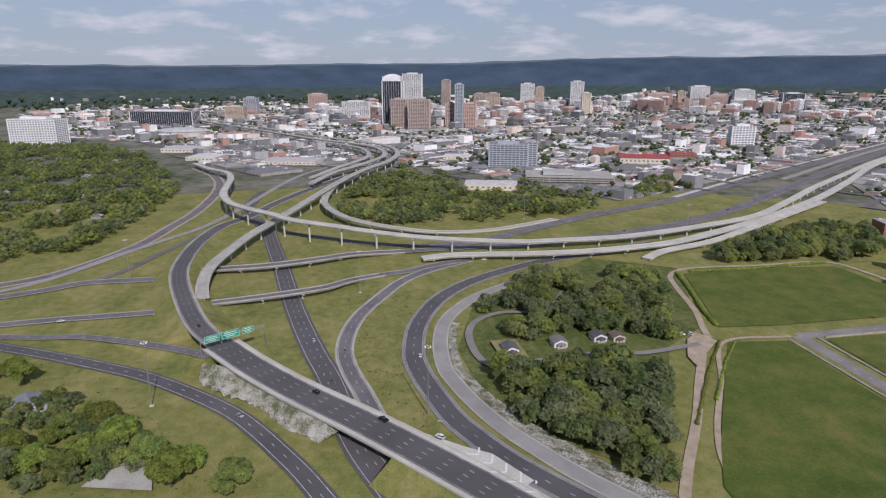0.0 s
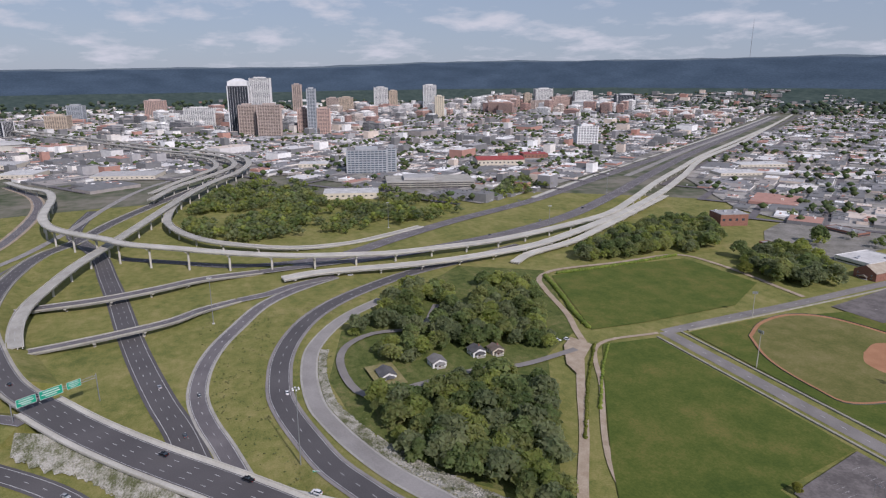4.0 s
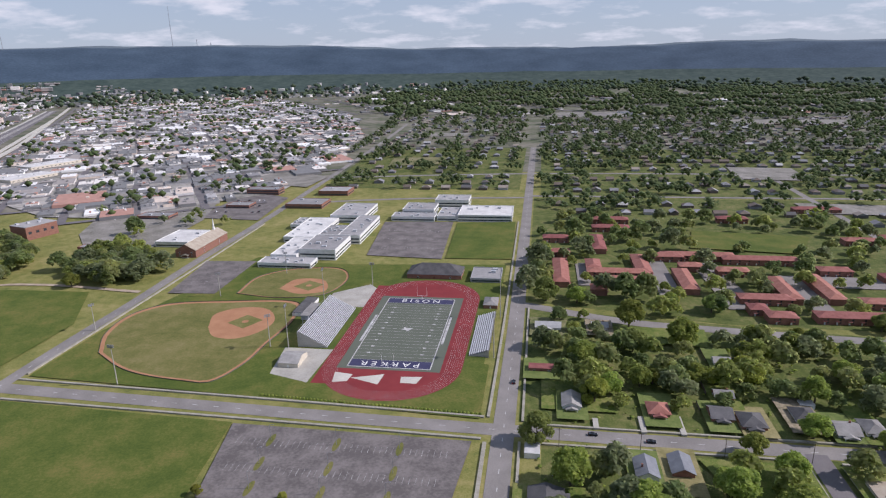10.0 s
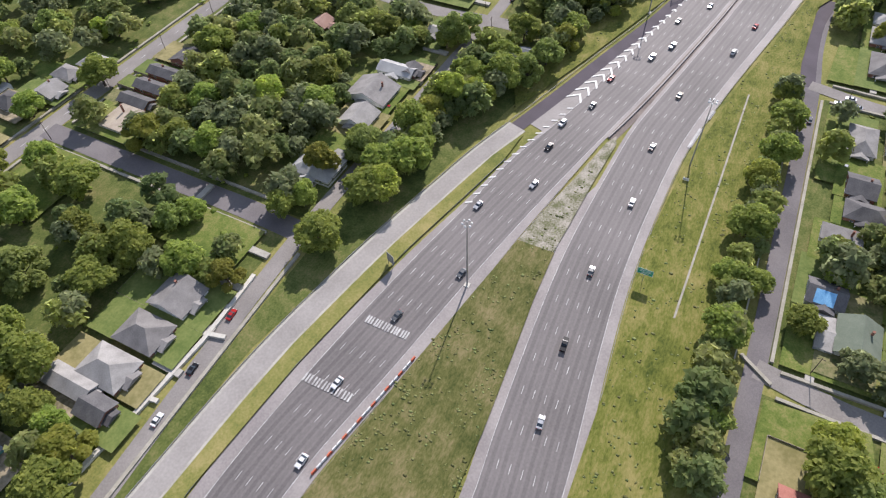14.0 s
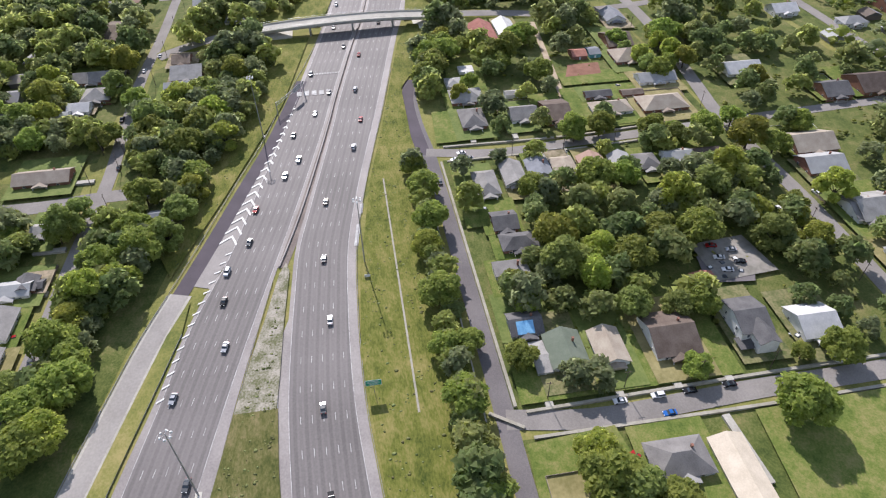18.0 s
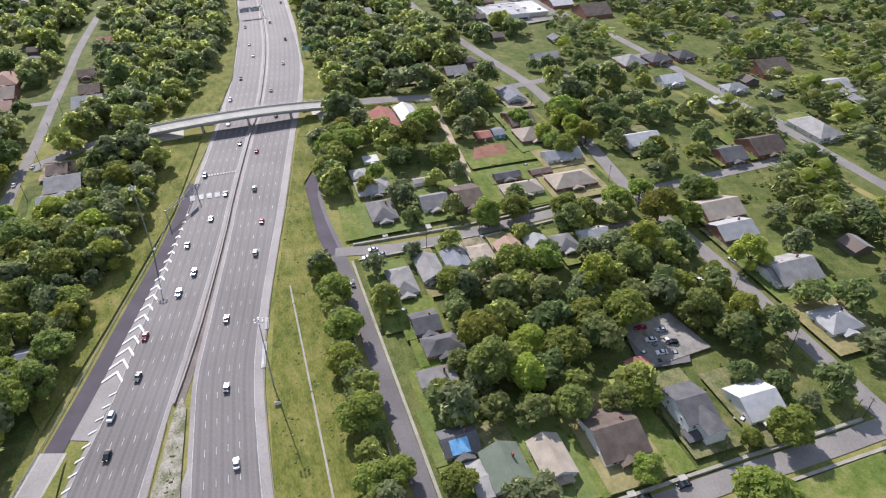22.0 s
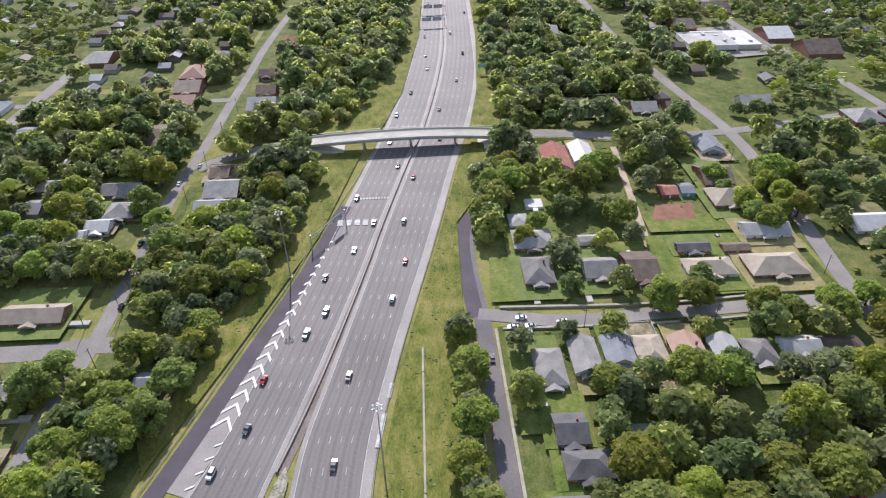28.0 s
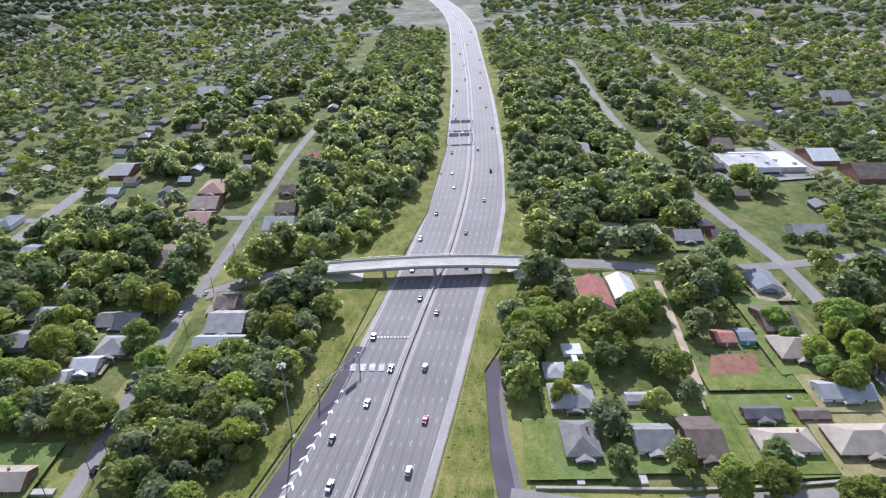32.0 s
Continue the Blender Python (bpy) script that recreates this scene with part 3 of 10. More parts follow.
def carriageway(name, label, left, right, lane_side, pale_left, pale_right):
    """A motorway half between two painted lines, with lanes counted from one of them."""
    x0, x1 = max(left[0][0], right[0][0]), min(left[-1][0], right[-1][0])
    sl, sr = spline(left, 6.0), spline(right, 6.0)
    left, right = [(p.x, p.y) for p in sl], [(p.x, p.y) for p in sr]
    xs = np.arange(x0, x1, 7.0).tolist()
    z = lift()
    root = thing(name, label, "road", kind="structure")

    def band(part_name, top, low, mat, dz, word=""):
        b = Build()
        for i, x in enumerate(xs):
            b.v += [(x, top(x), z + dz), (x, low(x), z + dz)]
            if i:
                b.f.append((2 * i - 2, 2 * i - 1, 2 * i + 1, 2 * i))
        part(part_name, b, mat, root, word)

    yl, yr = (lambda x: level(left, x)), (lambda x: level(right, x))
    band("shoulder", lambda x: yl(x) + pale_left(x), lambda x: yl(x) - 0.1, WORNCONC, -0.004)
    band("shoulder", lambda x: yr(x) + 0.1, lambda x: yr(x) - pale_right(x), WORNCONC, -0.004)
    band("carriageway", lambda x: yl(x) + 0.1, lambda x: yr(x) - 0.1, MOTORWAY, 0.0)
    lane = 3.7
    for i in range(6):
        def mid(x, o):
            y = yr(x) + o if lane_side == "right" else yl(x) - o
            return min(max(y, yr(x)), yl(x))
        o = lane * (i + 0.5)
        band("oil_stain", lambda x: mid(x, o + 0.5), lambda x: mid(x, o - 0.5), OILED, 0.012)
        for s in (-1, 1):
            band("wheel_track", lambda x: mid(x, o + s + 0.28), lambda x: mid(x, o + s - 0.28), POLISHED, 0.012)
    b = Build()
    for y in (yl, yr):
        n = len(b.v)
        for i, x in enumerate(xs):
            b.v += [(x, y(x) + 0.09, z + 0.03), (x, y(x) - 0.09, z + 0.03)]
            if i:
                b.f.append((n + 2 * i - 2, n + 2 * i - 1, n + 2 * i + 1, n + 2 * i))
    part("edge_lines", b, WORNPAINT, root)
    b = Build()
    for i in range(1, 6):
        x = x0 + 2.0
        while x < x1 - 4:
            ya, yb = ((yr(q) + lane * i if lane_side == "right" else yl(q) - lane * i) for q in (x, x + 3.0))
            if yr(x) + 2.2 < ya < yl(x) - 2.2:
                b.face((x, ya - 0.09, z + 0.03), (x + 3.0, yb - 0.09, z + 0.03), (x + 3.0, yb + 0.09, z + 0.03), (x, ya + 0.09, z + 0.03))
            x += 12.2
    part("lane_lines", b, WORNPAINT, root)
    line = [Vector((x, (yl(x) + yr(x)) / 2, 0)) for x in xs]
    ROAD_LINES.append((line[::2] + [line[-1]], 14.5))
    return root


HW_A = [(x, (level(A_LEFT, x) + level(A_RIGHT, x)) / 2) for x in (10, 60, 120, 160, 230, 320, 370, 450, 530, 645, 780, 895, 1040, 1300, 1560, 1800)]
HW_B = [(x, (level(B_LEFT, x) + level(B_RIGHT, x)) / 2) for x in (70, 120, 180, 230, 275, 323, 384, 450, 530, 645, 780, 895, 1040, 1300, 1560, 1800)]
road("median_strip", BARRIER, 6.0, RUSTCONC, "stained concrete strip under the median barrier", edge=False)
GORE = [(324, -253), (347, -261.2), (366, -266.3), (390, -272.3), (427, -280.8), (462, -288.3)]
road("gore_area", GORE, 8.0, PATCH, "worn pale strip between slip road and motorway", edge=False)
carriageway("motorway_west", "worn grey motorway carriageway with dashed lane lines", A_LEFT, A_RIGHT, "right", lambda x: 4.5 if x < 200 else 4.5 - (x - 200) / 30 if x < 290 else 1.4 if x < 330 else 0.3 if x < 470 else 2.2, lambda x: 4.4 if x < 240 else max(1.6, 4.4 - (x - 240) / 30))
carriageway("motorway_east", "worn grey motorway carriageway with dashed lane lines", B_LEFT, B_RIGHT, "left", lambda x: 3.4 if x < 300 else 1.6, lambda x: 3.4)
RAMP = [(-60, -232), (40, -214), (100, -212.5), (131, -214), (167, -215.9), (190, -218), (218, -222.3), (241, -226.4), (277, -234.2), (300, -239.6), (321, -246)]
road("ramp_west", RAMP, 7.0, PALERAMP, "pale concrete slip road beside the motorway", edge=False, shoulder=1.1, shoulder_mat=CONCRETE)
road("ramp_west_dark", [(321, -246), (347, -254), (388, -265.8), (426, -277), (453, -283.2), (490, -291.5)], 6.4, NEWASPH, "dark resurfaced end of the slip road", edge=False)
for worn in (MOTORWAY, OILED, POLISHED, WORNCONC, PATCH):
    worn.node_tree.nodes["Principled BSDF"].inputs["Roughness"].default_value = 0.72
    worn.node_tree.nodes["Principled BSDF"].inputs["Specular IOR Level"].default_value = 0.4
# streets of the southern quarter
road("street_block", [(246, -357), (242, -384), (243, -420), (244, -445), (244, -478), (245, -514), (250, -600)], 7.5, PALEASPH, "grey residential street with parked cars", edge=False)
road("street_garden", [(402, -353), (396, -387), (398, -422), (400, -458), (404, -512), (410, -620)], 7.0, PALEASPH, "grey residential street between bungalows", edge=False)
road("street_long", [(150, -514), (246, -514), (334, -515), (410, -512), (441, -515), (480, -519), (521, -522), (568, -522), (640, -512), (760, -500), (940, -500), (1200, -510)], 8.0, PALEASPH, "long pale residential street", edge=False)
road("street_long_south", [(200, -640), (330, -642), (450, -642), (560, -640), (650, -635), (784, -617), (894, -622), (1000, -620), (1300, -640)], 8.0, PALEASPH, "long pale street past low brick buildings", edge=False)
road("alley", [(548, -446), (484, -440), (426, -434), (400, -430)], 3.6, DIRT, "narrow pale gravel alley", edge=False)
road("overpass_road", [(538, -202), (547, -216), (553, -240), (556, -262)], 8.0, PALEASPH, "grey street leading to the overpass", edge=False)
road("overpass_road_south", [(560, -378), (562, -400), (564, -428), (560, -454), (564, -522), (575, -575), (590, -638)], 8.0, PALEASPH, "grey street leading off the overpass", edge=False)
road("street_far", [(1440, -405), (1481, -440), (1501, -557), (1521, -721), (1554, -916)], 14.0, PALEASPH, "far pale road before the rail yard", edge=False)
road("street_far", [(1470, -340), (1500, -240), (1530, -100), (1560, 100)], 12.0, PALEASPH, "far pale road beyond the wood", edge=False)
road("street_far", [(384, 66), (420, 62), (500, 60), (700, 66)], 8.0, PALEASPH, "pale street among far houses", edge=False)
road("street_far", [(416, -60), (420, 62), (424, 300), (430, 700)], 8.0, PALEASPH, "pale street among far houses", edge=False)
road("street_far", [(640, -198), (640, -60), (640, 200)], 7.0, PALEASPH, "pale street among far houses", edge=False)
road("street_far", [(95, 480), (300, 480), (700, 480)], 8.0, PALEASPH, "pale street among far houses", edge=False)
road("street_far", [(-204, 420), (-60, 455), (95, 470)], 8.0, PALEASPH, "pale street among far houses", edge=False)
road("street_far", [(-204, 600), (95, 640), (600, 640)], 9.0, PALEASPH, "pale street among far houses", edge=False)

# interchange
BRIDGE = [(60, -216, 7.2), (20, -244, 7.2), (-30, -273, 7.2), (-67, -300, 7.2), (-96, -322, 7.2), (-120, -341, 7.2), (-158, -373, 7.2), (-191, -398, 7.2), (-229, -423, 7.2)]
M2 = [(-229, -423, 7.2), (-260, -440, 7), (-314, -459, 7), (-384, -477, 6.5), (-438, -482, 5), (-501, -481, 3.5), (-575, -469, 2), (-627, -445, 0.3), (-711, -415, 0.3), (-806, -372, 0.3), (-908, -319, 0.3), (-1010, -272, 0.3)]
viaduct("motorway_bridge", BRIDGE[2:], 23.0, DARKASPH, "long concrete motorway bridge with dark asphalt deck", 4, 45, conc=PALECONC, pier_from=6, pale=3.0)
road("motorway_bridge_approach", BRIDGE[:3], 17.0, DARKASPH, "dark asphalt approach to the long bridge", 4)
bank("embankment", BRIDGE[:5], 24, "grassy bank carrying the bridge approach")
bank("embankment", M2[1:8], 18, "grassy bank under the curving motorway")
viaduct("motorway_curve", M2, 16.0, DARKASPH, "dark curving motorway carriageway between concrete parapets", 3, piers=False, thick=0.6, conc=CONCRETE, pale=1.8)
viaduct("flyover_ramp", [(-320, -448, 6.6), (-344, -452, 7), (-374, -454, 8), (-400, -452, 9), (-436, -444, 10), (-487, -431, 11), (-548, -409, 12), (-624, -383, 13), (-705, -356, 14), (-803, -323, 14), (-901, -283, 14), (-993, -236, 14), (-1084, -209, 14), (-1176, -205, 14), (-1256, -226, 14), (-1351, -284, 14), (-1472, -368, 14), (-1642, -460, 14), (-1827, -565, 14), (-2047, -690, 14), (-2380, -870, 14)], 10.0, CONCRETE, "pale concrete flyover ramp on round piers", 2)
viaduct("flyover_strand", [(-809, -372, 8), (-897, -337, 10), (-950, -298, 12), (-1000, -266, 13.4), (-1073, -236, 13.4), (-1162, -232, 13.4), (-1250, -257, 13.4), (-1327, -306, 13.4), (-1386, -354, 13.4), (-1541, -445, 13.4), (-1707, -540, 13.4), (-1995, -700, 13.4), (-2380, -900, 13.4)], 10.0, CONCRETE, "pale concrete motorway strand on piers", 2)
viaduct("flyover_strand", [(-898, -373, 2), (-972, -331, 6), (-1020, -294, 10), (-1062, -271, 12), (-1129, -262, 12), (-1218, -273, 12), (-1300, -315, 12), (-1380, -372, 12)], 9.0, CONCRETE, "pale concrete motorway strand on piers", 2)
road("underpass_road", [(20, -304), (-50, -324), (-90, -338), (-117, -346), (-185, -357), (-220, -365), (-278, -376), (-342, -386), (-401, -394), (-472, -405), (-561, -419), (-668, -450), (-800, -440)], 13.0, DARKASPH, "dark straight road passing below the bridges", 3, shoulder=1.5)
road("underpass_branch", [(-539, -398), (-504, -348), (-472, -304), (-462, -251), (-470, -206)], 9.0, DARKASPH, "dark road curving out below the flyover", 2, shoulder=1.0)
road("ramp_inner", [(-116, -331), (-163, -339), (-187, -344), (-213, -347), (-232, -346), (-261, -340), (-288, -330), (-316, -315), (-350, -295), (-370, -276), (-388, -250), (-402, -223)], 9.0, ASPHALT, "curving grey ramp climbing out of the underpass", 2, shoulder=1.5, shoulder_mat=CONCRETE)
LOOP = [(-20, -240, 7), (-62, -271, 7), (-82, -282, 6), (-101, -289, 4.5), (-124, -296, 2.5), (-155, -301, 1), (-178, -304, 0.4), (-202, -305), (-229, -301), (-250, -296), (-278, -285), (-309, -267), (-337, -241), (-364, -202), (-388, -154), (-404, -100), (-430, -20)]
road("loop_ramp", LOOP, 12.0, DARKASPH, "dark two-lane loop ramp with worn shoulders", 2, shoulder=1.6, shoulder_mat=WORNCONC)
bank("embankment", LOOP[:7], 19, "grassy bank under the rising loop ramp")
LOOPNEW = [(-20, -225, 7), (-63, -255, 7), (-82, -264, 6), (-106, -274, 4.5), (-137, -282, 2.2), (-168, -287.5, 0.8), (-182, -289, 0.4), (-209, -287), (-231, -283), (-257, -275), (-287, -256), (-308, -236), (-330, -204)]
road("loop_ramp_new", LOOPNEW, 8.0, PALERAMP, "pale concrete loop ramp beside broken stone", edge=False, shoulder=1.2, shoulder_mat=CONCRETE)
bank("embankment", LOOPNEW[:7], 13, "grassy bank under the pale loop ramp")
road("cross_road", [(-350, -660, 0.4), (-379, -580, 0.4), (-393, -556, 0.4), (-396, -489, 0.4), (-408, -468, 1.5)], 11.0, ASPHALT, "grey road running in below the curve", 2, shoulder=1.0, shoulder_mat=CONCRETE)
viaduct("cross_bridge", [(-408, -468, 1.5), (-403, -445, 4), (-399, -407, 6), (-412, -364, 5.5), (-428, -333, 4), (-440, -281, 1)], 11.0, ASPHALT, "concrete bridge carrying an asphalt road", 2, 30, pier_from=4.5, conc=CONCRETE)
road("cross_road", [(-440, -281, 1), (-444, -199, 0.5)], 11.0, ASPHALT, "grey road leaving the bridge", 2, shoulder=1.0, shoulder_mat=CONCRETE)
road("cross_road", [(-300, -620, 0.4), (-309, -553, 0.4), (-311, -504, 0.4), (-314, -470, 0.4), (-322, -444, 1.5)], 9.0, ASPHALT, "grey road running in below the curve", 2, shoulder=1.0, shoulder_mat=CONCRETE)
viaduct("cross_bridge", [(-322, -444, 1.5), (-319, -415, 4.5), (-322, -384, 6), (-334, -356, 5), (-353, -337, 3), (-372, -308, 0.4)], 9.0, ASPHALT, "narrow concrete bridge carrying an asphalt road", 2, 30, pier_from=4.5, conc=CONCRETE)
road("cross_road", [(-372, -308, 0.4), (-378, -284, 0.4), (-390, -263, 0.4), (-402, -223, 0.4)], 9.0, ASPHALT, "grey road leaving the bridge", 2, shoulder=1.0, shoulder_mat=CONCRETE)
road("slip_road", [(-290, -600), (-277, -542, 0.4), (-273, -517, 0.4), (-251, -473, 1.5), (-228, -441, 4), (-213, -426, 6.4)], 8.0, ASPHALT, "grey slip road joining the motorway", 2)
bank("embankment", [(-262, -490, 0.6), (-251, -473, 1.5), (-228, -441, 4), (-213, -426, 6.4)], 10, "grassy bank under the slip road")
road("slip_road_outer", [(-275, -580), (-249, -531), (-228, -496), (-206, -462), (-178, -430), (-154, -407), (-134, -393), (-112, -380), (-94, -370), (-40, -345)], 9.0, DARKASPH, "dark outer slip road curving through the grass", 2, shoulder=1.2)
road("valley_road", [(-390, -640), (-416, -594), (-455, -566), (-522, -538), (-585, -526), (-665, -512), (-837, -508), (-950, -530), (-1060, -580)], 11.0, ASPHALT, "wide grey road with dirt edges along the wood", 3, shoulder=3.0, shoulder_mat=DIRT)
road("valley_road_side", [(-360, -640), (-408, -588), (-466, -557), (-524, -523), (-578, -492), (-652, -467), (-730, -447), (-843, -420), (-949, -385), (-1082, -310)], 8.0, PALERAMP, "pale road sweeping up beside the motorway", 2)
road("valley_road_inner", [(-398, -548), (-426, -530), (-470, -515), (-530, -492), (-590, -474)], 7.0, ASPHALT, "worn ramp lane in the grass", edge=False)
viaduct("high_flyover", [(-1060, -580, 8), (-986, -545, 9), (-915, -506, 12), (-828, -489, 15), (-746, -485, 17), (-684, -480, 18), (-626, -465, 19), (-588, -443, 19.5), (-541, -408, 20.5), (-512, -390, 21), (-481, -348, 20), (-458, -305, 17), (-438, -255, 14), (-430, -203, 11), (-427, -165, 9), (-429, -119, 8), (-431, -57, 8), (-442, -6, 8), (-463, 63, 8), (-493, 140, 8), (-556, 230, 8), (-650, 352, 8), (-758, 502, 7), (-882, 672, 5), (-1100, 1010, 3), (-1510, 1650, 2), (-2130, 2570, 1)], 10.0, PALECONC, "long pale concrete flyover on tall round piers", 2)
viaduct("low_flyover", [(-404, -268, 3.6), (-405, -245, 5), (-403, -209, 5), (-395, -175, 6), (-392, -127, 6), (-396, -74, 6), (-408, -13, 6), (-433, 44, 6), (-481, 137, 6), (-576, 290, 6), (-700, 455, 5), (-848, 640, 4), (-1066, 985, 2), (-1490, 1618, 1)], 11.0, PALECONC, "pale concrete viaduct curving above the grass", 2)
viaduct("short_viaduct", [(-372, -60, 2), (-388, -36, 3), (-410, 30, 4), (-440, 86, 5), (-500, 185, 5), (-572, 300, 4)], 9.0, PALECONC, "unfinished pale concrete viaduct beside the trees", 2, lines=False)
viaduct("loop_viaduct", [(-549, -84, 0.5), (-527, -130, 0.6), (-507, -182, 1), (-502, -244, 4), (-535, -307, 8), (-569, -332, 9), (-611, -348, 10), (-653, -354, 10), (-700, -350, 11), (-783, -334, 11.5), (-850, -312, 12)], 9.0, CONCRETE, "curving concrete viaduct above the trees", 2)
road("motorway_south", [(-444, -199), (-450, -140), (-460, -80), (-481, -4), (-526, 100), (-619, 243), (-728, 393), (-937, 691), (-1335, 1298), (-1560, 1640), (-2222, 2670)], 15.0, ASPHALT, "dark motorway carriageway running to the hills", 4, shoulder=2.5)
road("motorway_north", [(-455, -250), (-466, -200), (-502, -140), (-532, -90), (-562, -35), (-633, 115), (-735, 280), (-853, 474), (-1108, 897), (-1690, 1805), (-2320, 2740)], 14.0, ASPHALT, "dark motorway carriageway beside a green median", 4, shoulder=2.5)
road("motorway_middle", [(-760, 385), (-1000, 745), (-1230, 1110), (-1622, 1728), (-2265, 2700)], 12.0, PALERAMP, "wide grey motorway lanes running to the hills", 4)
road("service_viaduct", [(-652, 130), (-757, 288), (-878, 480), (-1140, 915), (-1487, 1471), (-2087, 2398)], 8.0, PALECONC, "pale concrete service road along the motorway", edge=False)
road("dirt_track", [(-195, -112), (-169, -130), (-140, -150), (-105, -173), (-64, -203), (-20, -232)], 5.0, DIRT, "pale rutted dirt track", edge=False)
road("dirt_footpath", [(-189, -52), (-190, -100), (-140, -136), (-98, -166), (-76, -179), (-53, -188)], 3.0, DIRT, "narrow pale footpath along the meadow", edge=False)
road("field_path", [(-196, -108), (-215, -101), (-243, -89), (-299, -73), (-326, -62), (-340, -40), (-338, 30), (-334, 104), (-297, 113), (-200, 105)], 4.5, DIRT, "pale gravel path round the green field", edge=False)

REDBLOCK = material("orange-red plastic", (0.5, 0.1, 0.05), (0.62, 0.16, 0.08), 0.5, 0.6)

# ---- playing fields ----
outline("playing_field", [(-328, -48), (-330, 30), (-323, 99), (-241, 101), (-208, 40), (-208, -48), (-212, -90), (-250, -76)], TURF, "mown green playing field with faded patches", "field")
outline("meadow", [(-188, -99), (-183, -59), (-40, -65), (-33, -124), (80, -129), (84, -200), (20, -200), (-52, -193), (-80, -176), (-140, -134)], TURF, "large mown green meadow", "field")

outline("sports_ground", [(-181, -32), (-39, -40), (78, -44), (82, 196), (-62, 186), (-144, 200), (-166, 96), (-181, 30)], TURF, "mown green grass round the playing fields", "field")

# ---- where nothing may grow ----
TAKEN = []  # (x, y, half x, half y)
OPEN = []  # outlines of open ground
HOUSES = []


def road_segments():
    rows = []
    for line, w in ROAD_LINES:
        for a, b in zip(line, line[1:]):
            rows.append((a.x, a.y, b.x, b.y, w))
    return np.array(rows)


def inside(poly, x, y):
    """Which of the points lie in an outline."""
    hit = np.zeros(len(x), bool)
    n = len(poly)
    for i in range(n):
        (x0, y0), (x1, y1) = poly[i], poly[(i + 1) % n]
        if y0 != y1:
            hit ^= ((y0 > y) != (y1 > y)) & (x < (x1 - x0) * (y - y0) / (y1 - y0) + x0)
    return hit


def free(x, y, r, margin=0.5, houses=True, opens=True):
    """Which of the points are clear of roads, buildings and open ground, with a crown of radius r."""
    ok = np.ones(len(x), bool)
    if not len(x):
        return ok
    pad = SEGS[:, 4] + 12
    reach = (np.minimum(SEGS[:, 0], SEGS[:, 2]) - pad < x.max()) & (np.maximum(SEGS[:, 0], SEGS[:, 2]) + pad > x.min()) & (np.minimum(SEGS[:, 1], SEGS[:, 3]) - pad < y.max()) & (np.maximum(SEGS[:, 1], SEGS[:, 3]) + pad > y.min())
    for ax, ay, bx, by, w in SEGS[reach]:
        near = (np.minimum(ax, bx) - w - 12 < x) & (x < np.maximum(ax, bx) + w + 12) & (np.minimum(ay, by) - w - 12 < y) & (y < np.maximum(ay, by) + w + 12) & ok
        if near.any():
            px, py = x[near] - ax, y[near] - ay
            dx, dy = bx - ax, by - ay
            t = np.clip((px * dx + py * dy) / max(dx * dx + dy * dy, 1e-6), 0, 1)
            ok[np.flatnonzero(near)[np.hypot(px - t * dx, py - t * dy) < w + r[near] * 0.66 + margin]] = False
    if houses:
        for cx, cy, hx, hy in TAKEN:
            ok &= ~((abs(x - cx) < hx + r * 0.55) & (abs(y - cy) < hy + r * 0.55))
    if opens:
        for poly in OPEN:
            ok &= ~inside(poly, x, y)
    return ok


# ---- trees ----
LEAF = material("broadleaf foliage", (0.172, 0.244, 0.052), (0.469, 0.512, 0.124), 0.3, 0.7, fine=1.6, vary=0.26, leaf=0.68)
LEAF2 = material("bright foliage", (0.260, 0.328, 0.062), (0.613, 0.617, 0.155), 0.3, 0.7, fine=1.6, vary=0.3, leaf=0.76)
LEAF3 = material("dull foliage", (0.186, 0.241, 0.070), (0.407, 0.467, 0.139), 0.3, 0.75, fine=1.6, vary=0.22, leaf=0.66)
FARLEAF = material("distant foliage", (0.196, 0.254, 0.097), (0.504, 0.520, 0.211), 0.045, 0.8, fine=0.3, vary=0.16, island=True, leaf=0.76, spread=(0.38, 0.62))
FARTONES = [
    FARLEAF,
    material("distant dark foliage", (0.147, 0.210, 0.079), (0.383, 0.447, 0.178), 0.045, 0.8, fine=0.3, vary=0.16, island=True, leaf=0.72),
    material("distant yellow-green foliage", (0.256, 0.317, 0.091), (0.566, 0.596, 0.199), 0.045, 0.8, fine=0.3, vary=0.16, island=True, leaf=0.76),
    material("distant dull foliage", (0.174, 0.220, 0.110), (0.423, 0.456, 0.237), 0.045, 0.8, fine=0.3, vary=0.16, island=True, leaf=0.72),
]
BARK = material("grey-brown bark", (0.06, 0.048, 0.036), (0.13, 0.1, 0.08), 1.5, 0.95, fine=6)


def lump_points():
    bm = bmesh.new()
    bmesh.ops.create_icosphere(bm, subdivisions=2, radius=1)
    v = np.array([p.co[:] for p in bm.verts])
    f = np.array([[q.index for q in p.verts] for p in bm.faces])
    bm.free()
    return v, f


LUMP_V, LUMP_F = lump_points()
ICO_V = np.array([(0, 0, 1), (0.89, 0, 0.45), (0.28, 0.85, 0.45), (-0.72, 0.53, 0.45), (-0.72, -0.53, 0.45), (0.28, -0.85, 0.45), (0, 0, -0.5)])
ICO_F = np.array([(0, 1, 2), (0, 2, 3), (0, 3, 4), (0, 4, 5), (0, 5, 1), (6, 2, 1), (6, 3, 2), (6, 4, 3), (6, 5, 4), (6, 1, 5)])


